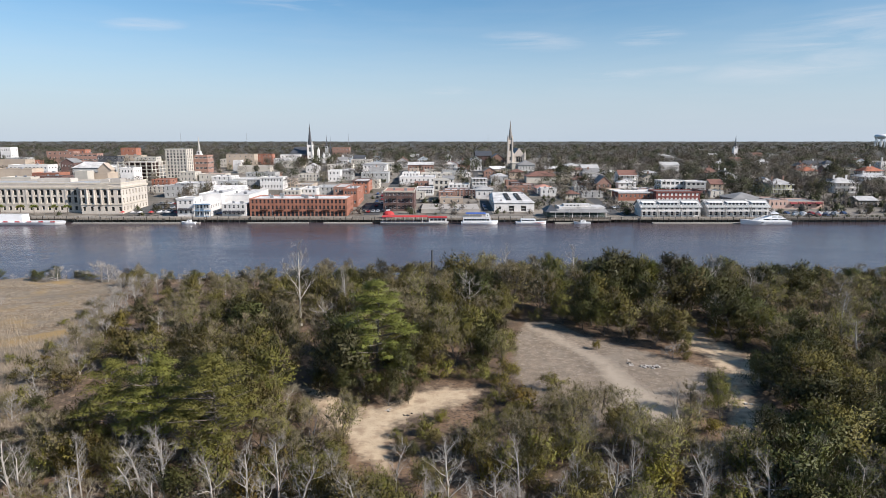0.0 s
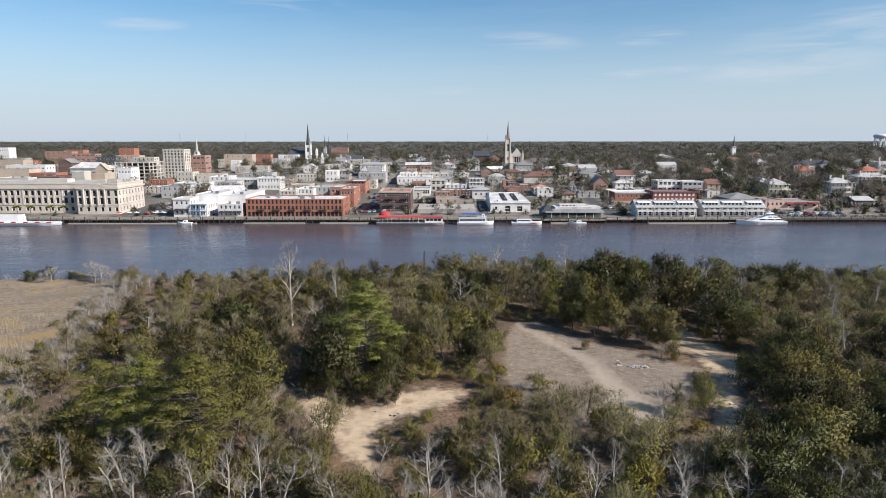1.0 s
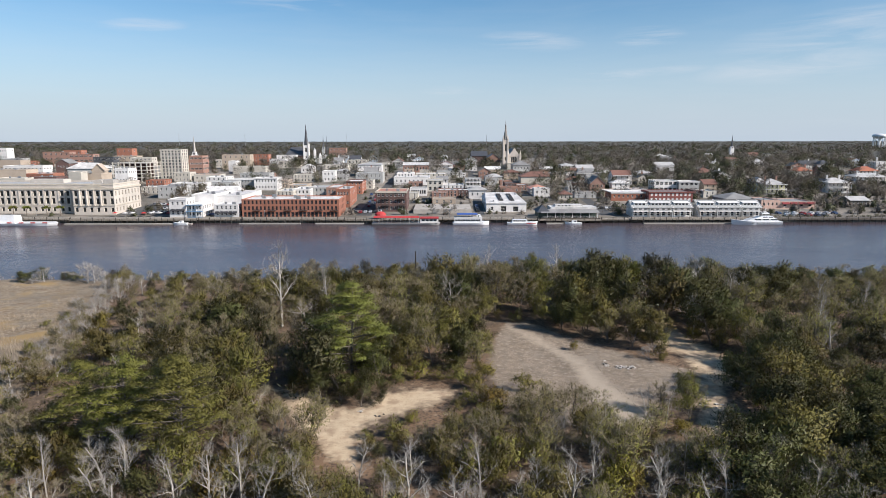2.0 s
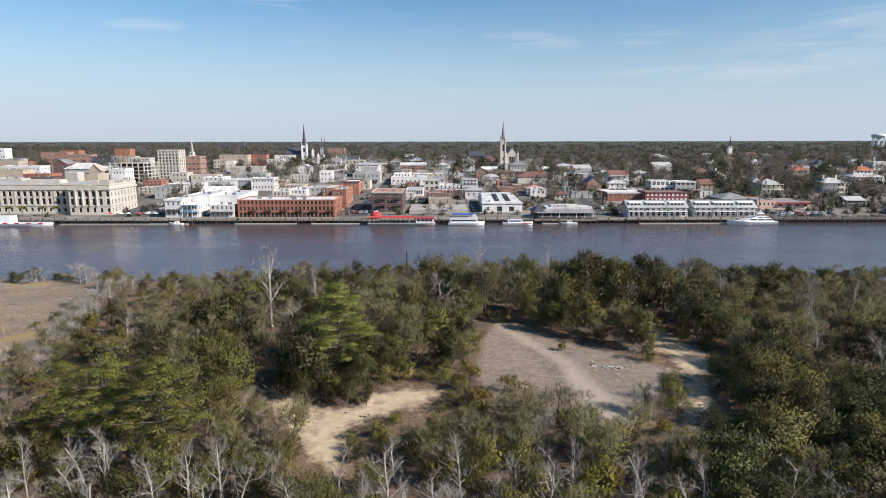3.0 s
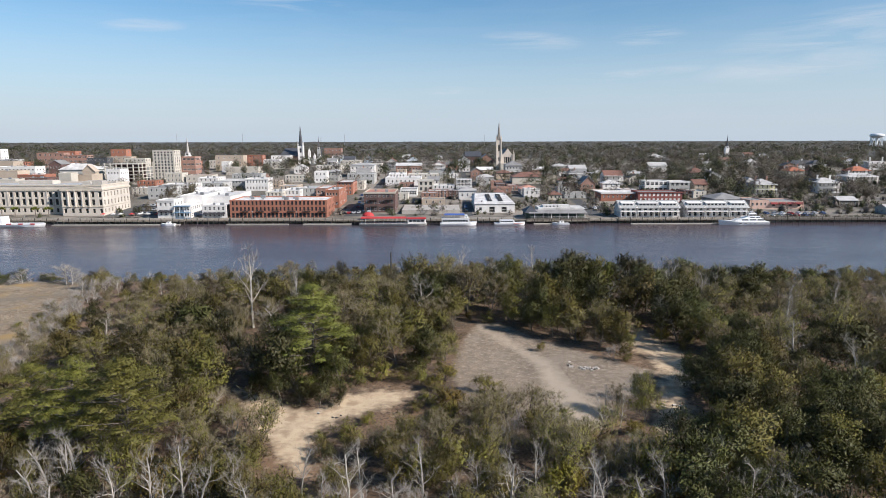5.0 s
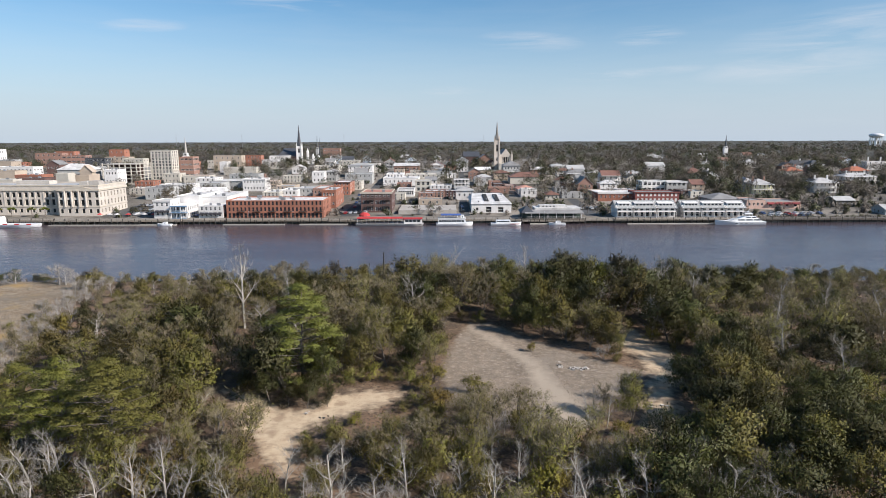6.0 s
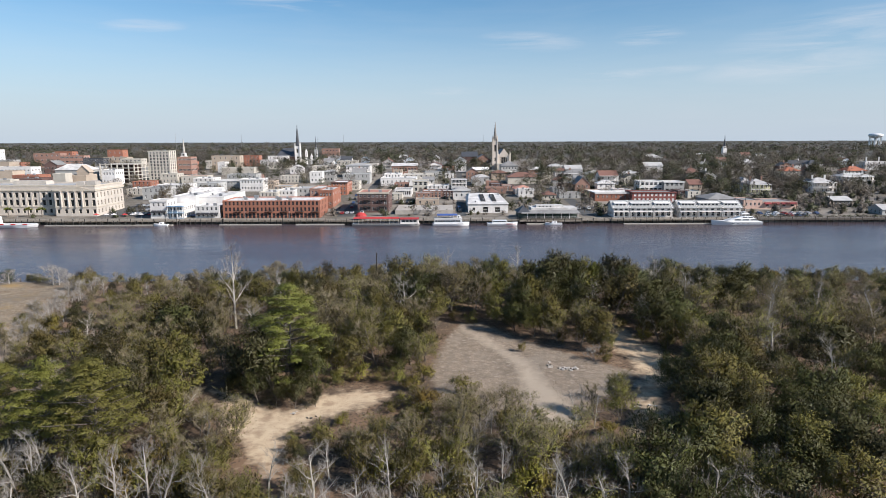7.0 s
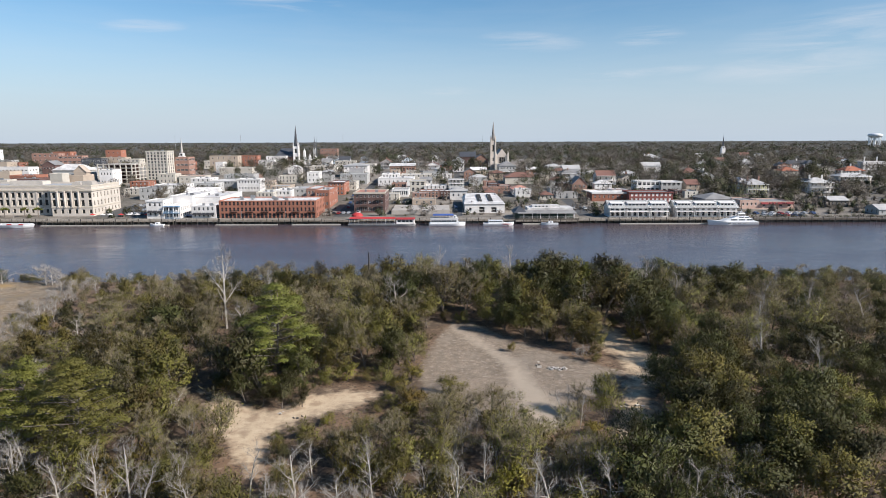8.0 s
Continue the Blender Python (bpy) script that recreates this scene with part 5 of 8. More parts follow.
def cabin(ob, x0, x1, half, z0, z1, m, name="cabin", slope=0.0, windows=0):
    b = Buf()
    lo = [(x0, -half, z0), (x1, -half, z0), (x1, half, z0), (x0, half, z0)]
    hi = [(x0 + slope * 0.3, -half * 0.93, z1), (x1 - slope, -half * 0.93, z1), (x1 - slope, half * 0.93, z1), (x0 + slope * 0.3, half * 0.93, z1)]
    b.face(hi)
    for i in range(4):
        j = (i + 1) % 4
        b.face([lo[i], lo[j], hi[j], hi[i]])
    c = part(name, b, m, ob)
    if windows:
        for s in (-1, 1):
            for i in range(windows):
                w = Buf()
                u0 = x0 + 0.5 + (x1 - x0 - slope - 1.0) * (i + 0.1) / windows
                u1 = x0 + 0.5 + (x1 - x0 - slope - 1.0) * (i + 0.9) / windows
                za, zb = z0 + (z1 - z0) * 0.42, z0 + (z1 - z0) * 0.82
                y = s * (half * 0.985 + 0.02)
                w.box(u0, u1, min(y, y - s * 0.08), max(y, y - s * 0.08), za, zb)
                part("window", w, M_glass, c)
    return c


def posts_and_roof(ob, x0, x1, half, z0, z1, m, n=6, name="canopy"):
    b = Buf()
    b.box(x0 - 0.3, x1 + 0.3, -half - 0.2, half + 0.2, z1, z1 + 0.18)
    b.face([(x0 - 0.3, -half - 0.2, z1 + 0.18), (x1 + 0.3, -half - 0.2, z1 + 0.18), (x1, 0, z1 + 0.7), (x0, 0, z1 + 0.7)])
    b.face([(x1 + 0.3, half + 0.2, z1 + 0.18), (x0 - 0.3, half + 0.2, z1 + 0.18), (x0, 0, z1 + 0.7), (x1, 0, z1 + 0.7)])
    part(name, b, m, ob)
    for i in range(n + 1):
        for s in (-1, 1):
            p = Buf()
            u = x0 + (x1 - x0) * i / n
            p.rod((u, s * half, z0), (u, s * half, z1), 0.06, 0.06, 4)
            part("post", p, M_trim, ob)


def river_boats():
    # motor yacht
    ob = boat("motor_yacht", 157.5, 326.8, 26.0, 6.2, 1.9, "large white motor yacht with dark windows, moored", -1, sheer=0.9, blunt=0.5)
    cabin(ob, 2.0, 19.5, 2.4, 1.9, 3.4, M_hull, slope=4.0, windows=3)
    cabin(ob, 4.0, 14.0, 1.9, 3.4, 4.5, M_hull, "flybridge", slope=3.0, windows=2)
    posts_and_roof(ob, 7.0, 10.5, 1.6, 4.7, 5.7, M_hull, 2, "hardtop")
    a = Buf()
    a.rod((9, 0, 5.9), (8, 0, 8.6), 0.12, 0.05, 5)
    a.box(8.2, 9.4, -0.9, 0.9, 6.8, 7.0)
    part("radar_arch", a, M_hull, ob)
    for s in (-1, 1):
        for i in range(4):
            w = Buf()
            y = s * 2.93
            w.box(7 + i * 2.6, 8.4 + i * 2.6, min(y, y - s * 0.2), max(y, y - s * 0.2), 1.0, 1.35)
            part("porthole", w, M_glass, ob)
    # white passenger ferry with a blue canopy
    ob = boat("river_ferry", 9.6, 327.0, 19.5, 5.4, 1.3, "white two-deck river ferry with blue canopy", 1, sheer=0.8, blunt=0.3)
    cabin(ob, 0.8, 16.0, 2.5, 1.3, 3.5, M_hull, windows=10, slope=0.8)
    r = Buf()
    r.box(0.8, 15.6, -2.45, -2.38, 3.5, 4.3)
    r.box(0.8, 15.6, 2.38, 2.45, 3.5, 4.3)
    part("upper_rail", r, M_trim, ob)
    posts_and_roof(ob, 2.6, 12.8, 2.2, 3.5, 5.6, M_blue_canvas, 6)
    cabin(ob, 13.0, 15.0, 1.2, 3.5, 5.6, M_hull, "wheelhouse", 0.4, 1)
    # red roofed excursion boat
    ob = boat("excursion_boat", -33.0, 327.2, 36.0, 6.4, 1.2, "long grey excursion barge with red canopy and deck tables", 1, paint=M_grey, sheer=0.2, blunt=0.12)
    posts_and_roof(ob, 1.0, 24.5, 2.9, 1.2, 4.0, M_red_canvas, 10)
    cabin(ob, 25.5, 35.0, 2.7, 1.2, 3.6, M_white, "deckhouse", 0.2, 4)
    b = Buf()
    b.box(25.2, 35.2, -2.9, 2.9, 3.6, 4.0)
    part("deckhouse_roof", b, M_red_canvas, ob)
    for i in range(9):
        b = Buf()
        b.box(2 + i * 2.5, 3.4 + i * 2.5, -1.6, 1.6, 1.9, 2.0)
        b.rod((2.7 + i * 2.5, 0, 1.2), (2.7 + i * 2.5, 0, 1.9), 0.1, 0.1, 5)
        part("deck_table", b, M_dark, ob)
    ub = thing("dome_tent", (-29.5, 334.9, 2.3), "red domed canvas tent on the boardwalk", "tent")
    t = Buf()
    prof = [(3.2, 1.9), (2.9, 2.8), (1.9, 3.6), (0.2, 4.0)]
    for (r0, z0), (r1, z1) in zip(prof, prof[1:]):
        for i in range(12):
            a, c = 2 * math.pi * i / 12, 2 * math.pi * (i + 1) / 12
            t.face([(r0 * math.cos(a), r0 * math.sin(a), z0), (r0 * math.cos(c), r0 * math.sin(c), z0), (r1 * math.cos(c), r1 * math.sin(c), z1), (r1 * math.cos(a), r1 * math.sin(a), z1)])
    part("canvas", t, M_red_canvas, ub)
    for i in range(6):
        p = Buf()
        a = 2 * math.pi * i / 6
        p.rod((3.1 * math.cos(a), 3.1 * math.sin(a), 0), (3.1 * math.cos(a), 3.1 * math.sin(a), 1.95), 0.05, 0.05, 4)
        part("pole", p, M_steel, ub)
    # white tour boat
    ob = boat("tour_boat", 38.6, 327.4, 16.2, 4.4, 1.2, "low white tour boat with open deck", 1, sheer=0.7, blunt=0.3)
    cabin(ob, 2.5, 11.0, 1.8, 1.2, 2.8, M_hull, windows=6, slope=0.8)
    b = Buf()
    b.box(10, 15.2, -2.22, -2.1, 0.75, 1.05)
    part("red_stripe", b, M_red_canvas, ob)
    # small launches
    for x, ln, lab in ((69.6, 9.0, "small white launch at a dock"), (-139.5, 7.5, "small white motor boat at a dock")):
        ob = boat("launch", x, 328.6, ln, 2.6, 0.9, lab, -1, sheer=0.5, blunt=0.45)
        cabin(ob, ln * 0.3, ln * 0.62, 0.9, 0.9, 2.0, M_hull, windows=2, slope=0.5)
    # white work barge with a low deckhouse
    ob = boat("barge", -250.0, 325.6, 51.0, 8.0, 1.6, "long white barge with red stripes and deckhouse", 1, sheer=0.1, blunt=0.06)
    cabin(ob, 15, 30, 3.0, 1.6, 5.4, M_hull, "deckhouse", 0.3)
    for i in range(6):
        b = Buf()
        b.box(14 + i * 6.2, 16.5 + i * 6.2, -4.04, -3.9, 1.62, 2.2)
        part("red_panel", b, M_red_canvas, ob)


river_boats()


# ---- vehicles ----
PAINTS = [mat("car_paint_" + nm, c, tuple(v * 0.9 for v in c), 1.0, 0.3, spread=0.03) for nm, c in
          (("white", (0.7, 0.7, 0.7)), ("silver", (0.4, 0.41, 0.42)), ("black", (0.02, 0.02, 0.022)), ("red", (0.3, 0.03, 0.03)), ("blue", (0.05, 0.09, 0.2)), ("grey", (0.14, 0.145, 0.15)))]


def make_car(paint, label):
    ob = thing("car", (0, 0, 0), label, "car", "parked cars")
    b = Buf()
    prof = [(-2.2, 0.35), (-2.2, 0.85), (-1.9, 0.95), (-1.35, 0.98), (-0.75, 1.42), (0.75, 1.45), (1.5, 0.98), (2.15, 0.86), (2.25, 0.4)]
    for (xa, za), (xb, zb) in zip(prof, prof[1:]):
        ia, ib = (0.72 if za > 1.2 else 0.88), (0.72 if zb > 1.2 else 0.88)
        b.face([(xa, -ia, za), (xb, -ib, zb), (xb, ib, zb), (xa, ia, za)][::-1])
    for s in (-1, 1):
        pts = [(x, s * (0.72 if z > 1.2 else 0.88), z) for x, z in prof]
        b.face(pts if s < 0 else pts[::-1])
    b.face([(-2.2, -0.88, 0.35), (2.25, -0.88, 0.4), (2.25, 0.88, 0.4), (-2.2, 0.88, 0.35)])
    part("body", b, paint, ob)
    g = Buf()
    for s in (-1, 1):
        g.face([(-1.1, s * 0.86, 1.02), (1.3, s * 0.86, 1.02), (0.7, s * 0.75, 1.36), (-0.7, s * 0.75, 1.36)])
    g.face([(-1.36, -0.75, 1.0), (-1.36, 0.75, 1.0), (-0.8, 0.66, 1.4), (-0.8, -0.66, 1.4)])
    g.face([(1.5, 0.75, 1.0), (1.5, -0.75, 1.0), (0.82, -0.66, 1.42), (0.82, 0.66, 1.42)])
    part("glass", g, M_glass, ob)
    for x in (-1.35, 1.4):
        for s in (-1, 1):
            w = Buf()
            w.rod((x, s * 0.7, 0.33), (x, s * 0.92, 0.33), 0.33, 0.33, 10)
            part("wheel", w, M_tyre, ob)
    return ob


CAR_KINDS = [make_car(p, f"parked {p.name[10:]} saloon car on the street") for p in PAINTS]
for i, c in enumerate(CAR_KINDS):
    c.matrix_basis = pose(196 + i * 4.3, 344 + (i % 2) * 0.6, 2.25, 0, 0, 88)
crng = random.Random(5)


def park(x, y, rz):
    copy_thing(crng.choice(CAR_KINDS), pose(x, y, town_height(y) + 0.06, 0, 0, rz))


for i in range(9):
    park(191 + i * 4.6, 351.5 + crng.uniform(-0.5, 0.5), 90 + crng.uniform(-4, 4))
for i in range(8):
    park(-166 + i * 2.9, 356 + crng.uniform(-0.5, 0.5), 90)
for i in range(5):
    park(-166 + i * 4.0, 371, 90)
for i in range(6):
    park(-46 + i * 2.8, 356 + i * 0.6, 92)
for i in range(4):
    park(25.0, 362 + i * 6.0, 92)
for i in range(5):
    park(-14 + i * 3.0, 398 + crng.uniform(-1, 1), 90)
for i in range(7):
    park(91 + i * 2.9, 372, 90)
for i in range(8):
    park(-41 - i * 0.75 + 3.4 * (i % 2), 380 + i * 9, 96)


# ---- streets ----


def street(name, x0, x1, slant, y0, y1, m, label, cat, w0=4.5):
    """A strip of road running away from the river, laid on the slope."""
    b = Buf()
    n = 24
    for i in range(n):
        ya, yb = y0 + (y1 - y0) * i / n, y0 + (y1 - y0) * (i + 1) / n
        sa, sb = slant * (ya - y0), slant * (yb - y0)
        za, zb = town_height(ya) + 0.06, town_height(yb) + 0.06
        b.face([(x0 + sa, ya, za), (x1 + sa, ya, za), (x1 + sb, yb, zb), (x0 + sb, yb, zb)])
    tagged(part(name, b, m), label, cat, kind="structure")


street("road", -45, -36, 0.02, 346, 620, M_tar, "grey asphalt street climbing from the river", "road")
street("road", 23, 28, 0.02, 346, 700, M_tar, "narrow asphalt street climbing from the river", "road")
street("road", 94, 101, 0.03, 346, 415, M_tar, "asphalt street with parked cars", "road")
street("road", 183, 190, 0.03, 350, 470, M_tar, "asphalt street climbing from the river", "road")
street("road", -181, -146, 0.0, 350, 392, M_tar, "asphalt parking area beside the courthouse", "road")
b = Buf()
b.box(-300, 182, 340.5, 346, 2.0, 2.27)
tagged(part("pavement", b, M_pave), "pale paved riverside street", "pavement", kind="structure")
b = Buf()
b.box(-12.5, 21, 355, 384, 1.5, 5.0)
tagged(part("retaining_wall", b, M_concrete), "pale concrete terrace and retaining wall of a parking lot", "wall", kind="structure")


def utility_poles():
    pts = [(192, 362), (207, 376), (228, 372), (251, 378)]
    tops = []
    for x, y in pts:
        z = town_height(y)
        ob = thing("utility_pole", (x, y, z), "brown wooden utility pole with crossarm", "utility pole", "utility poles")
        b = Buf()
        b.rod((0, 0, -0.5), (0, 0, 11.0), 0.16, 0.11, 6)
        part("pole", b, M_wood, ob)
        b = Buf()
        b.box(-1.2, 1.2, -0.06, 0.06, 10.0, 10.2)
        part("crossarm", b, M_wood, ob)
        tops.append((x, y, z + 10.2))
    b = Buf()
    for a, c in zip(tops, tops[1:]):
        for o in (-1.1, 0, 1.1):
            prev = None
            for i in range(9):
                t = i / 8
                p = (a[0] + (c[0] - a[0]) * t + o, a[1] + (c[1] - a[1]) * t, a[2] + (c[2] - a[2]) * t - 1.6 * t * (1 - t))
                if prev:
                    b.rod(prev, p, 0.05, 0.05, 3, cap=False)
                prev = p
    tagged(part("power_lines", b, M_dark), "dark sagging power lines between poles", "power lines")


utility_poles()


def balconies():
    """Black iron balconies on the brick warehouse and on the dark brick building."""
    for x0, y, zs, n, step, w in ((-101.0, 343, (5.9,), 6, 8.6, 4.2), (-31.5, 362, (6.6, 10.4), 2, 9.0, 4.5)):
        for i in range(n):
            for z in zs:
                ob = thing("balcony", (x0 + i * step, y, z), "black iron balcony on a brick wall", "balcony", "iron balconies")
                b = Buf()
                b.box(0, w, -1.5, 0, -0.15, 0)
                part("slab", b, M_dark, ob)
                b = Buf()
                b.box(0, w, -1.5, -1.44, 0.95, 1.05)
                for k in range(int(w / 0.35)):
                    b.box(k * 0.35, k * 0.35 + 0.07, -1.49, -1.44, 0, 0.95)
                b.box(0, 0.06, -1.5, 0, 0.95, 1.05)
                b.box(w - 0.06, w, -1.5, 0, 0.95, 1.05)
                part("railing", b, M_dark, ob)
                b = Buf()
                for u in (0.2, w - 0.3):
                    b.rod((u, -1.4, -0.1), (u, -0.05, -1.3), 0.06, 0.06, 4)
                part("bracket", b, M_dark, ob)


balconies()


def steeple(x, y, base, top, w, wallm, label, spirem=M_roof_dark):
    """A small far church: a tower, a belfry and a slender spire."""
    ob = thing("church", (x, y, base), label, "church")
    h = (top - base) * 0.45
    b = Buf()
    b.box(-w, w, -w, w, -2, h)
    b.box(-w * 1.15, w * 1.15, -w * 1.15, w * 1.15, h, h + 0.6)
    b.box(-w * 0.75, w * 0.75, -w * 0.75, w * 0.75, h + 0.6, h + 3.4)
    part("tower", b, wallm, ob)
    b = Buf()
    b.rod((0, 0, h + 3.4), (0, 0, top - base), w * 0.6, 0.06, 6)
    part("spire", b, spirem, ob)
    b = Buf()
    b.box(-w * 0.35, w * 0.35, -w * 0.78, -w * 0.7, h + 1.0, h + 2.8)
    part("louvre", b, M_dark, ob)
    b = Buf()
    b.box(-w * 1.8, w * 1.8, w, w * 7, -2, h * 0.45)
    part("nave", b, wallm, ob)


steeple(418, 900, 14.6, 49.6, 2.6, M_white, "distant white church with a slender dark spire")
steeple(-166.5, 900, 14.6, 50.0, 2.0, M_grey, "distant grey church with a slender spire")
steeple(-240.6, 620, 13.9, 47.5, 2.4, M_white, "white wooden steeple above brick blocks", M_concrete)

for i in range(5):
    park(-176 + i * 3.0, 388 + crng.uniform(-0.5, 0.5), 90)
for i in range(5):
    park(-126 + i * 5.2, 349.5, 2)
for i in range(4):
    park(64 + i * 3.0, 366 + crng.uniform(-0.4, 0.4), 88)


def umbrellas():
    """Closed and open cafe parasols on the riverside terrace."""
    for i in range(9):
        x = -178 + i * 5.1 + crng.uniform(-0.8, 0.8)
        m = (M_red_canvas, M_roof_white, M_roof_white)[i % 3]
        ob = thing("parasol", (x, 343.0, 2.27), "open cafe parasol on a riverside terrace", "parasol", "terrace parasols")
        b = Buf()
        b.rod((0, 0, 0), (0, 0, 2.6), 0.05, 0.04, 5)
        part("pole", b, M_steel, ob)
        b = Buf()
        b.rod((0, 0, 2.2), (0, 0, 2.9), 1.6, 0.05, 8)
        part("canopy", b, m, ob)


umbrellas()

# ---- trees ----
M_bark = mat("grey_brown_bark", (0.17, 0.14, 0.115), (0.10, 0.085, 0.07), 1.2, 0.95, 0.4)
M_bark_pale = mat("pale_dead_bark", (0.44, 0.40, 0.35), (0.28, 0.25, 0.215), 1.0, 0.9, 0.3)
M_twig = mat("bare_twigs", (0.27, 0.225, 0.142), (0.19, 0.157, 0.097), 0.4, 0.95, spread=0.25, island=True)
M_twig_pale = mat("pale_twigs", (0.30, 0.27, 0.235), (0.20, 0.18, 0.155), 0.4, 0.95, spread=0.2, island=True)
M_leaf_olive = mat("olive_leaves", (0.178, 0.153, 0.036), (0.112, 0.100, 0.025), 0.5, 0.6, leaf=0.2, spread=0.32)
M_leaf_dark = mat("dark_leaves", (0.088, 0.086, 0.024), (0.054, 0.055, 0.017), 0.5, 0.55, leaf=0.16, spread=0.32)
M_leaf_pine = mat("pine_needles", (0.180, 0.182, 0.036), (0.118, 0.122, 0.027), 0.5, 0.6, leaf=0.25)
M_leaf_yellow = mat("yellowing_leaves", (0.23, 0.185, 0.033), (0.15, 0.125, 0.028), 0.5, 0.65, leaf=0.25)
M_leaf_rust = mat("rusty_cedar_leaves", (0.085, 0.060, 0.028), (0.055, 0.045, 0.022), 0.5, 0.7, leaf=0.32)
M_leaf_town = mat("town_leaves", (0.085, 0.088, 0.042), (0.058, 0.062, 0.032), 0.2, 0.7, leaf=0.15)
M_twig_town = mat("town_twigs", (0.17, 0.145, 0.118), (0.12, 0.102, 0.084), 0.2, 0.95, spread=0.2)


def unit(r, k):
    v = r.normal(size=(k, 3))
    return v / np.linalg.norm(v, axis=1, keepdims=True)


def blades(pts, out, length, width, r, wild=0.55):
    """Three-cornered leaf clusters lying on a crown's surface: points and the outward directions there, as arrays."""
    k = len(pts)
    n = out + unit(r, k) * wild
    n /= np.linalg.norm(n, axis=1, keepdims=True)
    a = np.cross(n, unit(r, k))
    a /= np.linalg.norm(a, axis=1, keepdims=True) + 1e-9
    s = np.cross(n, a)
    v = np.stack([pts + a * length[:, None] * 0.6, pts - a * length[:, None] * 0.4 + s * width[:, None] * 0.5, pts - a * length[:, None] * 0.4 - s * width[:, None] * 0.5], 1).reshape(-1, 3)
    soft = out + unit(r, k) * 0.25
    soft /= np.linalg.norm(soft, axis=1, keepdims=True)
    return v, np.arange(3 * k).reshape(k, 3), np.repeat(soft, 3, axis=0)


def needles(pts, way, side, length, width):
    """Thin three-cornered twigs."""
    a = pts + way * length[:, None]
    b = pts + side * width[:, None] * 0.5
    c = pts - side * width[:, None] * 0.5
    v = np.stack([a, b, c], 1).reshape(-1, 3)
    k = len(pts)
    nrm = np.cross(way, side)
    return v, np.arange(3 * k).reshape(k, 3), np.repeat(nrm, 3, axis=0)


ICO = [(0, 0, 1)] + [(0.894 * math.cos(i * 2 * math.pi / 5), 0.894 * math.sin(i * 2 * math.pi / 5), 0.447) for i in range(5)] + [
    (0.894 * math.cos((i + 0.5) * 2 * math.pi / 5), 0.894 * math.sin((i + 0.5) * 2 * math.pi / 5), -0.447) for i in range(5)] + [(0, 0, -1)]
ICO_F = [(0, 1 + i, 1 + (i + 1) % 5) for i in range(5)] + [(1 + i, 6 + i, 1 + (i + 1) % 5) for i in range(5)] + [(6 + i, 6 + (i + 1) % 5, 1 + (i + 1) % 5) for i in range(5)] + [(11, 6 + (i + 1) % 5, 6 + i) for i in range(5)]


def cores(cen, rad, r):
    """Hidden ragged twenty-sided mass in the heart of each bush, added to block light as dense inner foliage would."""
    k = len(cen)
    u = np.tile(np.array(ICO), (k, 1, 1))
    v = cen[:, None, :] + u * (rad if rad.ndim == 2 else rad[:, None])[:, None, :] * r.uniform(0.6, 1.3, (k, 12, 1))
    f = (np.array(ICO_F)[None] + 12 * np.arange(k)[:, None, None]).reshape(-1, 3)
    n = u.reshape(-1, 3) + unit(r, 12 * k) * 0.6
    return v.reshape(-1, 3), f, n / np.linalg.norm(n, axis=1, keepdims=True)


def array_mesh(name, groups, mats):
    """One mesh out of (vertices, faces, slot) groups."""
    vs, ns, loops, starts, totals, slots, nv, nl = [], [], [], [], [], [], 0, 0
    for v, f, nrm, m in groups:
        k, s = f.shape
        vs.append(v)
        ns.append(nrm)
        loops.append((f + nv).ravel())
        starts.append(nl + np.arange(k) * s)
        totals.append(np.full(k, s))
        slots.append(np.full(k, m))
        nv += len(v)
        nl += k * s
    me = bpy.data.meshes.new(name)
    me.vertices.add(nv)
    me.vertices.foreach_set("co", np.concatenate(vs).astype(np.float32).ravel())
    me.loops.add(nl)
    me.loops.foreach_set("vertex_index", np.concatenate(loops).astype(np.int32))
    k = sum(len(s) for s in starts)
    me.polygons.add(k)
    me.polygons.foreach_set("loop_start", np.concatenate(starts).astype(np.int32))
    me.polygons.foreach_set("material_index", np.concatenate(slots).astype(np.int32))
    for m in mats:
        me.materials.append(m)
    me.update(calc_edges=True)
    me.polygons.foreach_set("use_smooth", np.ones(k, dtype=bool))
    me.normals_split_custom_set_from_vertices(np.concatenate(ns).astype(np.float32))
    return me


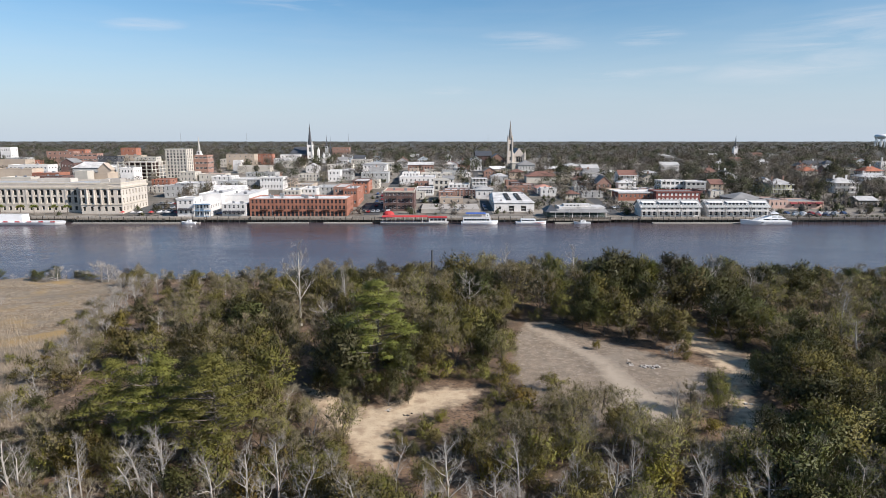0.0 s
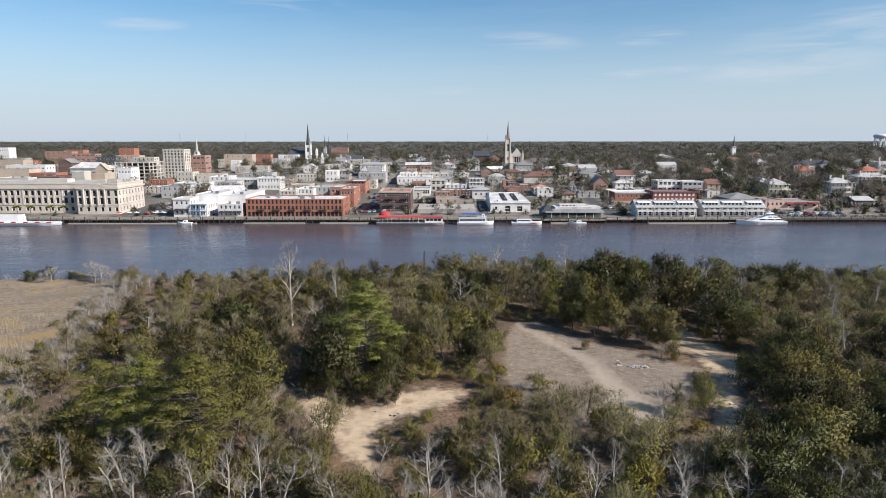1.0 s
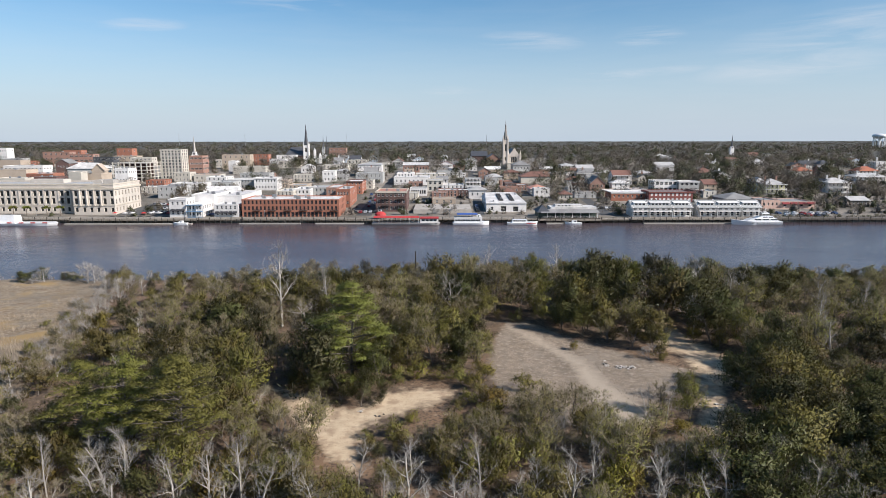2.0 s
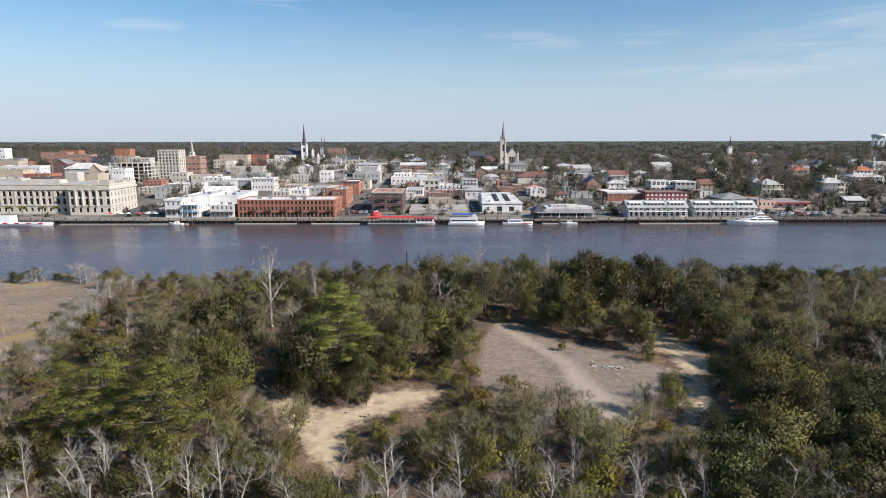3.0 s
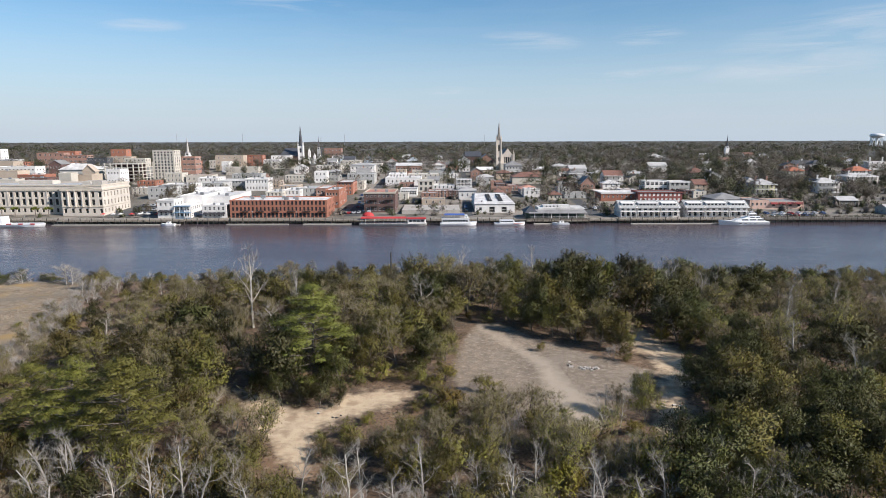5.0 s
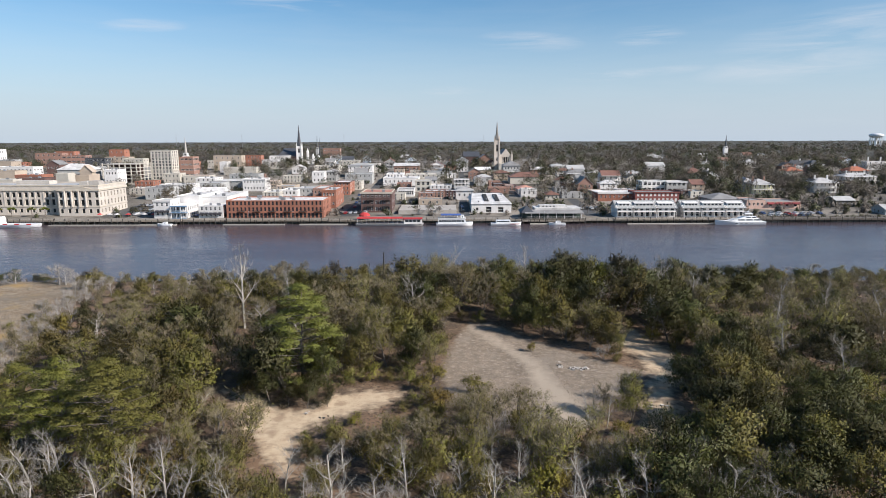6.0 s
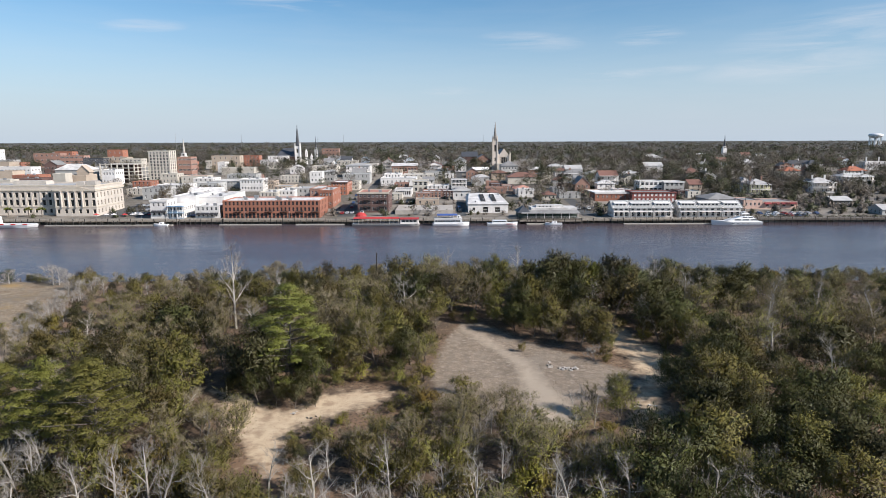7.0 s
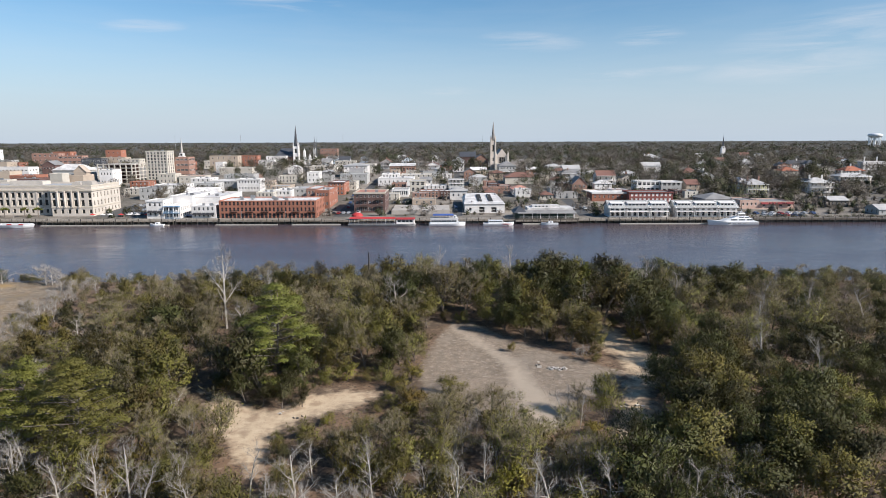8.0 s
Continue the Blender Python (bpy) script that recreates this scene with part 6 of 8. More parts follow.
def grow(r, height, spread, limbs, depth=2, lean=0.0, base_r=0.18, start=0.25, rise=0.9, kids=4):
    """A branching skeleton: a wavering trunk with limbs and branches. Returns tapered segments and the outer tips."""
    segs, tips = [], []

    def run(p, d, length, rad, level):
        n = 4 if level == 0 else 3
        step = length / n
        nodes = []
        for i in range(n):
            d = d + Vector(r.normal(size=3)) * (0.10 if level == 0 else 0.22) + Vector((0, 0, 0.05 * level))
            d.normalize()
            q = p + d * step
            r1 = rad * (1 - 0.72 * (i + 1) / n) if level else rad * (1 - 0.65 * (i + 1) / n)
            segs.append((p, q, rad * (1 - 0.72 * i / n) if level else rad * (1 - 0.65 * i / n), max(r1, 0.012)))
            nodes.append((p.copy(), q.copy(), r1, d.copy()))
            p = q
        if level >= depth:
            tips.append((p.copy(), d.copy(), length))
            for a, c, _, dd in nodes[1:]:
                tips.append((a.lerp(c, 0.5), dd, length))
            return
        count = limbs if level == 0 else kids
        for i in range(count):
            t = start + (1 - start) * (i + r.uniform(0, 0.9)) / count if level == 0 else 0.3 + 0.7 * (i + r.uniform(0, 0.9)) / count
            k = min(int(t * n), n - 1)
            a, c, rr, dd = nodes[k]
            o = a.lerp(c, t * n - k if t < 1 else 1.0)
            ang = i * 2.4 + r.uniform(-0.5, 0.5)
            out = Vector((math.cos(ang), math.sin(ang), 0))
            nd = (out * r.uniform(0.75, 1.1) + dd * rise * r.uniform(0.6, 1.2)).normalized()
            ln = (spread * r.uniform(0.75, 1.2) * (1.15 - 0.6 * t)) if level == 0 else length * r.uniform(0.4, 0.62)
            run(o, nd, ln, max(rr, 0.03) * (0.6 if level == 0 else 0.62), level + 1)
        tips.append((p.copy(), d.copy(), length * 0.3))

    run(Vector((0, 0, -0.3)), Vector((lean, lean * 0.4, 1)), height, base_r, 0)
    return segs, tips


def limb_buf(segs, sides=4):
    b = Buf()
    for a, c, r0, r1 in segs:
        b.rod(a, c, r0, r1, sides if r0 > 0.05 else 3, cap=False)
    return b


def bare(seed, height, spread, twigs, twig_len, barkm, twigm, limbs=8, start=0.22, rise=0.9, fat=0.035, kids=4, leaves=0, leafm=None, base=0.012, leaf=0.22, loose=0.6):
    """A tree: trunk, limbs and branches, sprays of thin twigs from their ends, and leaf clusters scattered about the twigs."""
    r = np.random.default_rng(seed)
    segs, tips = grow(r, height * 0.8, spread, limbs, 2, r.uniform(-0.12, 0.12), base * height + 0.05, start, rise, kids)
    p0 = np.array([t[0] for t in tips])
    d0 = np.array([t[1] for t in tips])
    pick = r.choice(len(tips), twigs)
    al = d0[pick] * 0.8 + unit(r, twigs) * 0.75 + np.array([0, 0, 0.35])
    al /= np.linalg.norm(al, axis=1, keepdims=True)
    pts = p0[pick] + unit(r, twigs) * (twig_len * 0.35) * r.uniform(0, 1, twigs)[:, None]
    sd = np.cross(al, unit(r, twigs))
    sd /= np.linalg.norm(sd, axis=1, keepdims=True) + 1e-9
    g = [(*needles(pts, al, sd, twig_len * r.uniform(0.5, 1.4, twigs), np.full(twigs, fat)), 0)]
    if leaves:
        pk = r.choice(len(tips), leaves)
        p = p0[pk] + r.normal(size=(leaves, 3)) * twig_len * loose
        p[:, 2] = np.maximum(p[:, 2], 0.1)
        out = p - np.array([0, 0, height * 0.4])
        out /= np.linalg.norm(out, axis=1, keepdims=True) + 1e-9
        s = leaf * r.uniform(0.65, 1.45, leaves)
        h = leaves * 3 // 5
        g.append((*blades(p[:h], out[:h], s[:h], s[:h] * 0.62, r), 1))
        # upright sprigs feather the outline
        way = d0[pk[h:]] * 0.5 + unit(r, leaves - h) * 0.5 + np.array([0, 0, 0.6])
        way /= np.linalg.norm(way, axis=1, keepdims=True)
        sd = np.cross(way, out[h:] + unit(r, leaves - h) * 0.7)
        sd /= np.linalg.norm(sd, axis=1, keepdims=True) + 1e-9
        a, b, _ = needles(p[h:], way, sd, s[h:] * 1.7, s[h:] * 0.42)
        soft = out[h:] + unit(r, leaves - h) * 0.3
        soft /= np.linalg.norm(soft, axis=1, keepdims=True)
        g.append((a, b, np.repeat(soft, 3, axis=0), 1))
    return limb_buf(segs).mesh("trunk", [barkm]), array_mesh("crown", g, [twigm, leafm or M_leaf_olive])


def pine(seed, height, width, leaves, size, low=0.3):
    """A pine: straight trunk, tiers of limbs that each carry flat upturned pads of needles."""
    r = np.random.default_rng(seed)
    segs, cen, lr = [], [], []
    n = 5
    for i in range(n):
        a, c = i / n, (i + 1) / n
        segs.append((Vector((0.2 * math.sin(a * 5), 0, height * 0.96 * a - 0.3)), Vector((0.2 * math.sin(c * 5), 0, height * 0.96 * c)), 0.30 * (1 - 0.8 * a), 0.30 * (1 - 0.8 * c)))
    tiers = 12
    for i in range(tiers):
        t = low + (1 - low) * i / (tiers - 1)
        reach = width * 0.5 * (math.sin(min(1, (1.04 - t) / (1 - low) * 1.15) * math.pi / 2)) ** 0.8
        for j in range(6 if t < 0.9 else 3):
            ang = j * 2 * math.pi / 6 + i * 1.1 + r.uniform(-0.4, 0.4)
            q = reach * r.uniform(0.55, 1.1)
            o = Vector((0, 0, height * t - 0.3))
            e = Vector((q * math.cos(ang), q * math.sin(ang), height * t + 0.25 * q + r.uniform(-0.4, 0.4)))
            segs.append((o, e, 0.09, 0.03))
            for f in (0.55, 0.8, 1.0):
                if r.uniform() < 0.85:
                    cen.append(np.array(o.lerp(e, f)) + r.normal(size=3) * 0.3 + np.array([0, 0, 0.25]))
                    lr.append(r.uniform(0.6, 1.15) * width / 8.5)
    cen, lr = np.array(cen), np.array(lr)
    pick = r.choice(len(cen), leaves, p=lr**2 / (lr**2).sum())
    u = unit(r, leaves)
    u[:, 2] = np.abs(u[:, 2])
    pts = cen[pick] + u * (lr[pick] * r.uniform(0.35, 1.0, leaves))[:, None] * np.array([1.15, 1.15, 0.5])
    out = u + np.array([0, 0, 0.45])
    out /= np.linalg.norm(out, axis=1, keepdims=True)
    s = size * r.uniform(0.7, 1.3, leaves)
    return limb_buf(segs, 6).mesh("trunk", [M_bark]), array_mesh("crown", [(*blades(pts, out, s, s * 0.5, r), 0)], [M_leaf_pine])


KINDS = {
    "oak": [bare(11 + i, 8.5 + (i % 3), 3.9 + 0.2 * (i % 4), 650, 0.8, M_bark, M_twig, 10, 0.04, 0.85, 0.03, 4, 3100, M_leaf_olive, leaf=0.275, loose=0.55) for i in range(5)],
    "holly": [bare(31 + i, 9.0 + (i % 3), 3.6 + 0.2 * (i % 3), 250, 0.8, M_bark, M_twig, 10, 0.04, 0.85, 0.03, 4, 3300, M_leaf_dark, leaf=0.275, loose=0.55) for i in range(4)],
    "brush": [bare(51 + i, 8.0 + (i % 3), 3.7, 1900, 0.85, M_bark, M_twig, 9, 0.08, 1.1, 0.03, 4, 1350, M_leaf_olive) for i in range(5)],
    "bare": [bare(71 + i, 11.0 + (i % 3), 3.3, 620, 0.85, M_bark_pale, M_twig_pale, 9, 0.28, 1.1, 0.024, 5, base=0.014) for i in range(4)],
    "pine": [pine(91, 18.0, 11.5, 17000, 0.31, 0.12), pine(92, 17.0, 13.0, 17000, 0.31, 0.35), pine(93, 15.0, 12.0, 15000, 0.31, 0.3)],
    "cedar": [bare(101 + i, 6.5, 2.2, 100, 0.6, M_bark, M_twig, 10, 0.03, 1.0, 0.03, 3, 2000, M_leaf_rust if i else M_leaf_dark, leaf=0.24) for i in range(2)],
    "shrub": [bare(111 + i, 3.4, 2.1, 450, 0.5, M_bark, M_twig, 8, 0.03, 0.9, 0.025, 3, 1250, (M_leaf_olive, M_leaf_yellow, M_leaf_olive)[i], leaf=0.22) for i in range(3)],
    "thicket": [bare(121 + i, 3.4, 1.9, 800, 0.6, M_bark_pale, M_twig_pale if i else M_twig, 8, 0.05, 1.0, 0.022, 3) for i in range(2)],
    "oak_far": [bare(131 + i, 9.0 + i % 2, 4.1, 500, 0.9, M_bark, M_twig, 9, 0.04, 0.85, 0.04, 3, 2200, M_leaf_olive, leaf=0.34, loose=0.55) for i in range(3)],
    "holly_far": [bare(141 + i, 9.5 + i % 2, 3.8, 200, 0.9, M_bark, M_twig, 9, 0.04, 0.85, 0.04, 3, 2300, M_leaf_dark, leaf=0.34, loose=0.55) for i in range(3)],
    "brush_far": [bare(151 + i, 9.0 + i, 3.9, 1700, 0.95, M_bark, M_twig, 9, 0.08, 1.2, 0.038, 4, 1000, M_leaf_olive, leaf=0.26) for i in range(3)],
}
TAGS = {
    "oak": ("oak_tree", "olive green evergreen tree in the riverside woods", "tree"),
    "holly": ("holly_tree", "dark green evergreen tree in the riverside woods", "tree"),
    "brush": ("brush_tree", "grey-brown winter tree with fine twigs and sparse leaves", "tree"),
    "bare": ("bare_tree", "leafless pale grey tree with spreading branches", "tree"),
    "pine": ("pine_tree", "tall yellow-green pine with layered needle clumps", "pine tree"),
    "cedar": ("cedar_tree", "small dense cedar at the water's edge", "tree"),
    "shrub": ("shrub", "low olive shrub beside the clearing", "shrub"),
    "thicket": ("thicket", "low leafless grey thicket of fine stems", "shrub"),
}
PROTO = {}
woods = random.Random(17)
PLANTED = []


def plant(kind, x, y, top=None, size=None, variant=None, spread=None):
    """A tree of a kind, its foot on the ground, scaled to reach the height top above the water."""
    sets = KINDS[kind]
    i = variant if variant is not None else woods.randrange(len(sets))
    key = kind.replace("_far", "")
    nm, label, cat = TAGS[key]
    z = ground_height(x, y) - 0.1
    trunk, crown = sets[i]
    tall = max(v.co.z for v in crown.vertices) if (kind, i) not in PROTO else PROTO[(kind, i)]
    PROTO[(kind, i)] = tall
    s = size or (top - z) / tall
    w = (spread or 1.0) * s
    ob = thing(nm, (x, y, z), label, cat, "woods on the near bank", rz=woods.uniform(0, 360))
    ob.scale = (w, w, s)
    part("trunk", trunk, None, ob)
    part("crown", crown, None, ob)
    PLANTED.append((x, y, 2.2 * w))


# single trees that stand out
plant("pine", -11.0, 101.0, 21.8, variant=0, spread=1.2)
plant("pine", -28.0, 71.5, 19.6, variant=1, spread=0.95)
plant("pine", -36.0, 74.0, 18.4, variant=2, spread=0.85)
plant("pine", -43.0, 76.5, 16.6, variant=1, spread=0.95)
plant("pine", 54.0, 157.0, 14.0, variant=2, spread=0.6)
plant("holly", -17.5, 99.0, 15.5, variant=0, spread=0.95)
plant("holly", -6.0, 97.0, 12.5, variant=1, spread=0.9)
plant("holly", -12.5, 96.0, 11.0, variant=2, spread=1.0)
for k, (x, y, t) in enumerate(((-8.8, 93.0, 8.6), (-5.6, 93.6, 6.8), (-12.0, 93.8, 8.0), (-15.5, 96.0, 9.0))):
    plant("holly", x, y, t, variant=k, spread=0.95)
for k, (x, y, t) in enumerate(((-3.5, 103.5, 6.4), (0.0, 104.5, 7.0), (3.5, 104.0, 6.2), (7.0, 103.0, 6.6), (9.5, 100.0, 6.4), (10.5, 96.0, 6.2), (-20.5, 101.5, 6.8), (11.5, 104.0, 7.2), (6.5, 91.5, 5.2), (8.5, 94.0, 5.6))):
    plant("shrub", x, y, t, variant=k % 3, spread=1.25)
plant("bare", -32.2, 136.0, 24.0, variant=0, spread=0.75)
plant("bare", -22.5, 139.0, 17.5, variant=1, spread=0.75)
plant("bare", 16.0, 160.0, 19.5, variant=2, spread=0.8)
plant("bare", 36.0, 165.0, 17.5, variant=3, spread=0.9)
plant("bare", 70.0, 158.0, 16.5, variant=0, spread=1.1)
plant("bare", 99.0, 135.0, 15.0, variant=1)
plant("bare", 108.0, 128.0, 15.5, variant=2)
plant("bare", 80.0, 97.0, 14.0, variant=3)
for k, (x, y, t) in enumerate(((88, 118, 14.5), (83, 125, 14.5), (76, 108, 14), (95, 121, 14), (72, 142, 15), (60, 160, 15.5), (47, 163, 16), (92, 141, 14), (79, 150, 14.5), (101, 127, 13.5), (66, 152, 15))):
    plant("bare" if k % 3 else "brush", x, y, t, variant=k % 4, spread=1.15)
plant("bare", -73.5, 134.0, 11.5, variant=1, spread=0.7)
plant("thicket", -115.0, 181.0, 7.8, variant=1, spread=1.3)
plant("bare", -33.5, 61.5, 13.5, variant=2, spread=0.8)
plant("bare", -31.5, 64.0, 14.0, variant=0, spread=0.7)
for k, (x, y, t) in enumerate(((-18.5, 64, 13.6), (-22, 63, 13.2), (-15.5, 59.5, 13.0), (-25, 62, 12.6), (0.5, 63, 13.0), (3, 58, 11.5), (-5.5, 66, 11.5), (9, 65.5, 11.8),
                               (-38, 58, 12.5), (-42, 66, 12.2), (-29, 57.5, 11.8), (-9, 58.5, 12.4), (6, 56.5, 11.6), (22, 66, 11.4), (33, 58, 12.4), (41, 65, 12.6), (47, 57.5, 12.0), (-12, 63, 12.0), (-35, 66, 13.2),
                               (15, 64, 11.6), (18.5, 61.5, 12.5), (26.5, 58, 14.0), (29, 62, 13.4), (36, 62, 12.0), (44, 60, 12.5), (-46, 62, 13.0), (-50, 66, 12.0), (37.5, 86, 8.8), (22, 84, 7.5), (-2, 60, 11.0), (12, 60, 12.0))):
    plant("bare", x, y, t, variant=k % 4, spread=0.8 + 0.1 * (k % 3))
plant("oak", 57.5, 94.0, 13.4, variant=1, spread=1.35)
for k, (x, y, t) in enumerate(((53.5, 87, 12.4), (52, 80.5, 12.6), (49.5, 74.5, 12.8), (45, 71, 12.6), (41, 69, 13.0), (38, 64.5, 13.2), (59, 86, 12.8), (57, 79, 12.5), (55, 73, 12), (63, 97, 12.6), (69, 105, 12.6), (70, 113, 12.8), (68, 121, 12.5), (66, 130, 13))):
    plant(("holly", "holly", "oak", "holly")[k % 4], x, y, t, spread=1.15)
for k, (x, y, t) in enumerate(((-4.5, 75.5, 6.2), (-1.5, 77.5, 6.8), (2.5, 78, 7.4), (6, 80.5, 7.6), (0.5, 72, 8.0), (-3.0, 69.5, 7.2), (5.5, 83.5, 5.6), (9.5, 86, 6.4), (4.5, 74, 9.2))):
    plant(("holly", "oak", "brush", "oak", "bare", "brush")[k % 6], x, y, t, spread=1.05)
for k, (x, y, t) in enumerate(((-20.5, 84, 8.6), (-18, 79.5, 8.8), (-16, 75.5, 8.4), (-13.5, 71.5, 8.2), (-18, 71, 9.6), (-22, 76, 10), (-24, 89, 8.8), (-11.5, 67, 8.6), (-15, 65.5, 10), (-10, 62.5, 10))):
    plant(("brush", "thicket", "brush", "oak", "brush")[k % 5], x, y, t, spread=1.1)
for k, (x, y, t) in enumerate(((-2, 107, 11.5), (2.5, 110.5, 13), (7, 107.5, 12), (-0.5, 114, 14), (5.5, 116, 14.5), (10.5, 109, 11), (-5.5, 108, 13))):
    plant(("oak", "brush", "holly", "oak")[k % 4], x, y, t, spread=0.95)
for k, (x, y, t) in enumerate(((63, 104, 11.5), (66, 110, 12.0), (65, 117, 12.5), (63, 126, 12.5), (56, 84, 11.0), (57, 68, 11.8), (60, 73, 12), (63.5, 78.5, 12), (54, 64, 11.5), (66.5, 85, 12), (60.5, 63, 11.8), (68.5, 76.5, 12), (72, 91, 12.2))):
    plant(("holly", "holly", "oak", "holly")[k % 4], x, y, t, spread=1.2)
plant("shrub", 18.2, 98.5, 7.0, variant=2, spread=1.5)
plant("shrub", 12.5, 92.0, 7.6, variant=1, spread=1.4)
plant("shrub", 12.0, 88.0, 7.0, variant=1, spread=1.4)
plant("shrub", -5.6, 78.5, 5.4, variant=0, spread=1.2)
plant("shrub", -6.6, 82.0, 4.8, variant=2, spread=1.2)
plant("brush", 20.5, 85.5, 9.6, variant=0, spread=1.5)
plant("brush", 24.5, 90.0, 8.4, variant=1, spread=1.5)
plant("brush", 16.5, 86.5, 9.0, variant=3, spread=1.3)
plant("brush", 27.5, 84.5, 8.6, variant=4, spread=1.4)
plant("brush", 33.0, 81.5, 9.2, variant=2, spread=1.3)
plant("oak", 23.5, 80.5, 9.0, variant=4, spread=1.2)
plant("thicket", 21.5, 92.5, 5.8, variant=1, spread=1.2)
plant("thicket", 17.5, 90.5, 6.4, variant=0, spread=1.2)
plant("holly", 29.6, 87.0, 6.2, variant=1, spread=1.15)
plant("bare", 35.0, 86.5, 9.2, variant=2, spread=1.0)
plant("brush", 38.0, 89.0, 8.6, variant=2, spread=0.9)
plant("bare", 37.0, 92.0, 7.6, variant=1, spread=1.1)
plant("oak", 42.0, 88.0, 10.4, variant=2, spread=1.05)
plant("thicket", 44.2, 114.0, 6.6, variant=1, spread=1.2)
plant("shrub", 46.2, 113.0, 6.2, variant=0, spread=1.1)
plant("oak", 48.0, 118.0, 8.2, variant=3, spread=0.85)
plant("shrub", 30.9, 120.2, 5.0)
for k, (x, y, t) in enumerate(((27.5, 137, 11.5), (31, 133, 10.8), (35, 129.5, 11.5), (39, 125, 10.8), (43, 121, 10.2), (46.5, 118, 9.4), (37, 134, 13.0), (43.5, 127, 12.4), (48, 123, 11.5), (12, 122, 10.5), (11.5, 114, 9.5), (11, 129, 12.0), (13.5, 136, 13))):
    plant(("oak", "holly", "oak", "brush")[k % 4], x, y, t, spread=1.1)
plant("cedar", -57.5, 172.0, 8.6, variant=1, spread=1.5)
plant("cedar", -67.0, 172.0, 7.6, variant=1, spread=1.4)
plant("cedar", -122.0, 182.0, 6.4, variant=0, spread=1.3)
plant("cedar", -109.0, 184.0, 5.6, variant=0, spread=1.6)
plant("cedar", -137.0, 182.0, 6.6, variant=0, spread=1.3)
plant("cedar", -72.0, 141.0, 8.6, variant=0, spread=1.1)
plant("shrub", -84.0, 140.0, 5.6, variant=0, spread=1.2)
plant("shrub", -86.0, 136.0, 5.0, variant=2, spread=1.3)
plant("shrub", -76.0, 146.0, 5.4, variant=0, spread=1.3)
plant("holly", -74.0, 163.0, 8.0, variant=1, spread=0.9)
plant("thicket", -102.0, 181.0, 9.4, variant=1, spread=1.5)
plant("thicket", -99.5, 180.0, 9.0, variant=1, spread=1.4)
plant("shrub", -106.0, 183.0, 5.4, variant=0, spread=1.5)
plant("shrub", -90.0, 178.0, 6.6, variant=0, spread=1.1)
plant("shrub", -87.0, 181.0, 6.0, variant=2, spread=1.1)
plant("shrub", -78.0, 118.0, 6.0)
plant("shrub", -82.0, 112.0, 5.4)


def open_ground(x, y):
    return max(inside(SAND, x, y), inside(GRAVEL, x, y), inside(LANE, x, y), inside(SPUR, x, y))


def canopy_top(x, y):
    """Height of the tree tops, which rises towards the river and falls off to the marsh."""
    t = float(ramp(y, (40, 11.0), (70, 11.0), (100, 11.8), (130, 12.6), (150, 13.2), (170, 11.5), (186, 8.0)))
    if x > -8:
        t += 2.8 * float(ramp(y, (118, 0), (140, 1), (168, 1), (182, 0))) * float(ramp(x, (-8, 0), (6, 1), (60, 1), (110, 0.6)))
    t -= float(ramp(x, (55, 0), (75, 1.4), (100, 2.8), (125, 4.2))) * float(ramp(y, (118, 0), (138, 1)))
    t += 1.3 * noise.noise(Vector((x / 13.0, y / 13.0, 7.0)))
    if -14 < x < 1 and 60 < y < 80:
        # low scrub before the sand
        t = min(t, 44.0 - 0.543 * y)
    if x < -52 and y < 105:
        t -= 2.5
    if x < -40:
        t -= float(ramp(-x, (40, 0), (70, 3.6), (120, 6)))
    return t


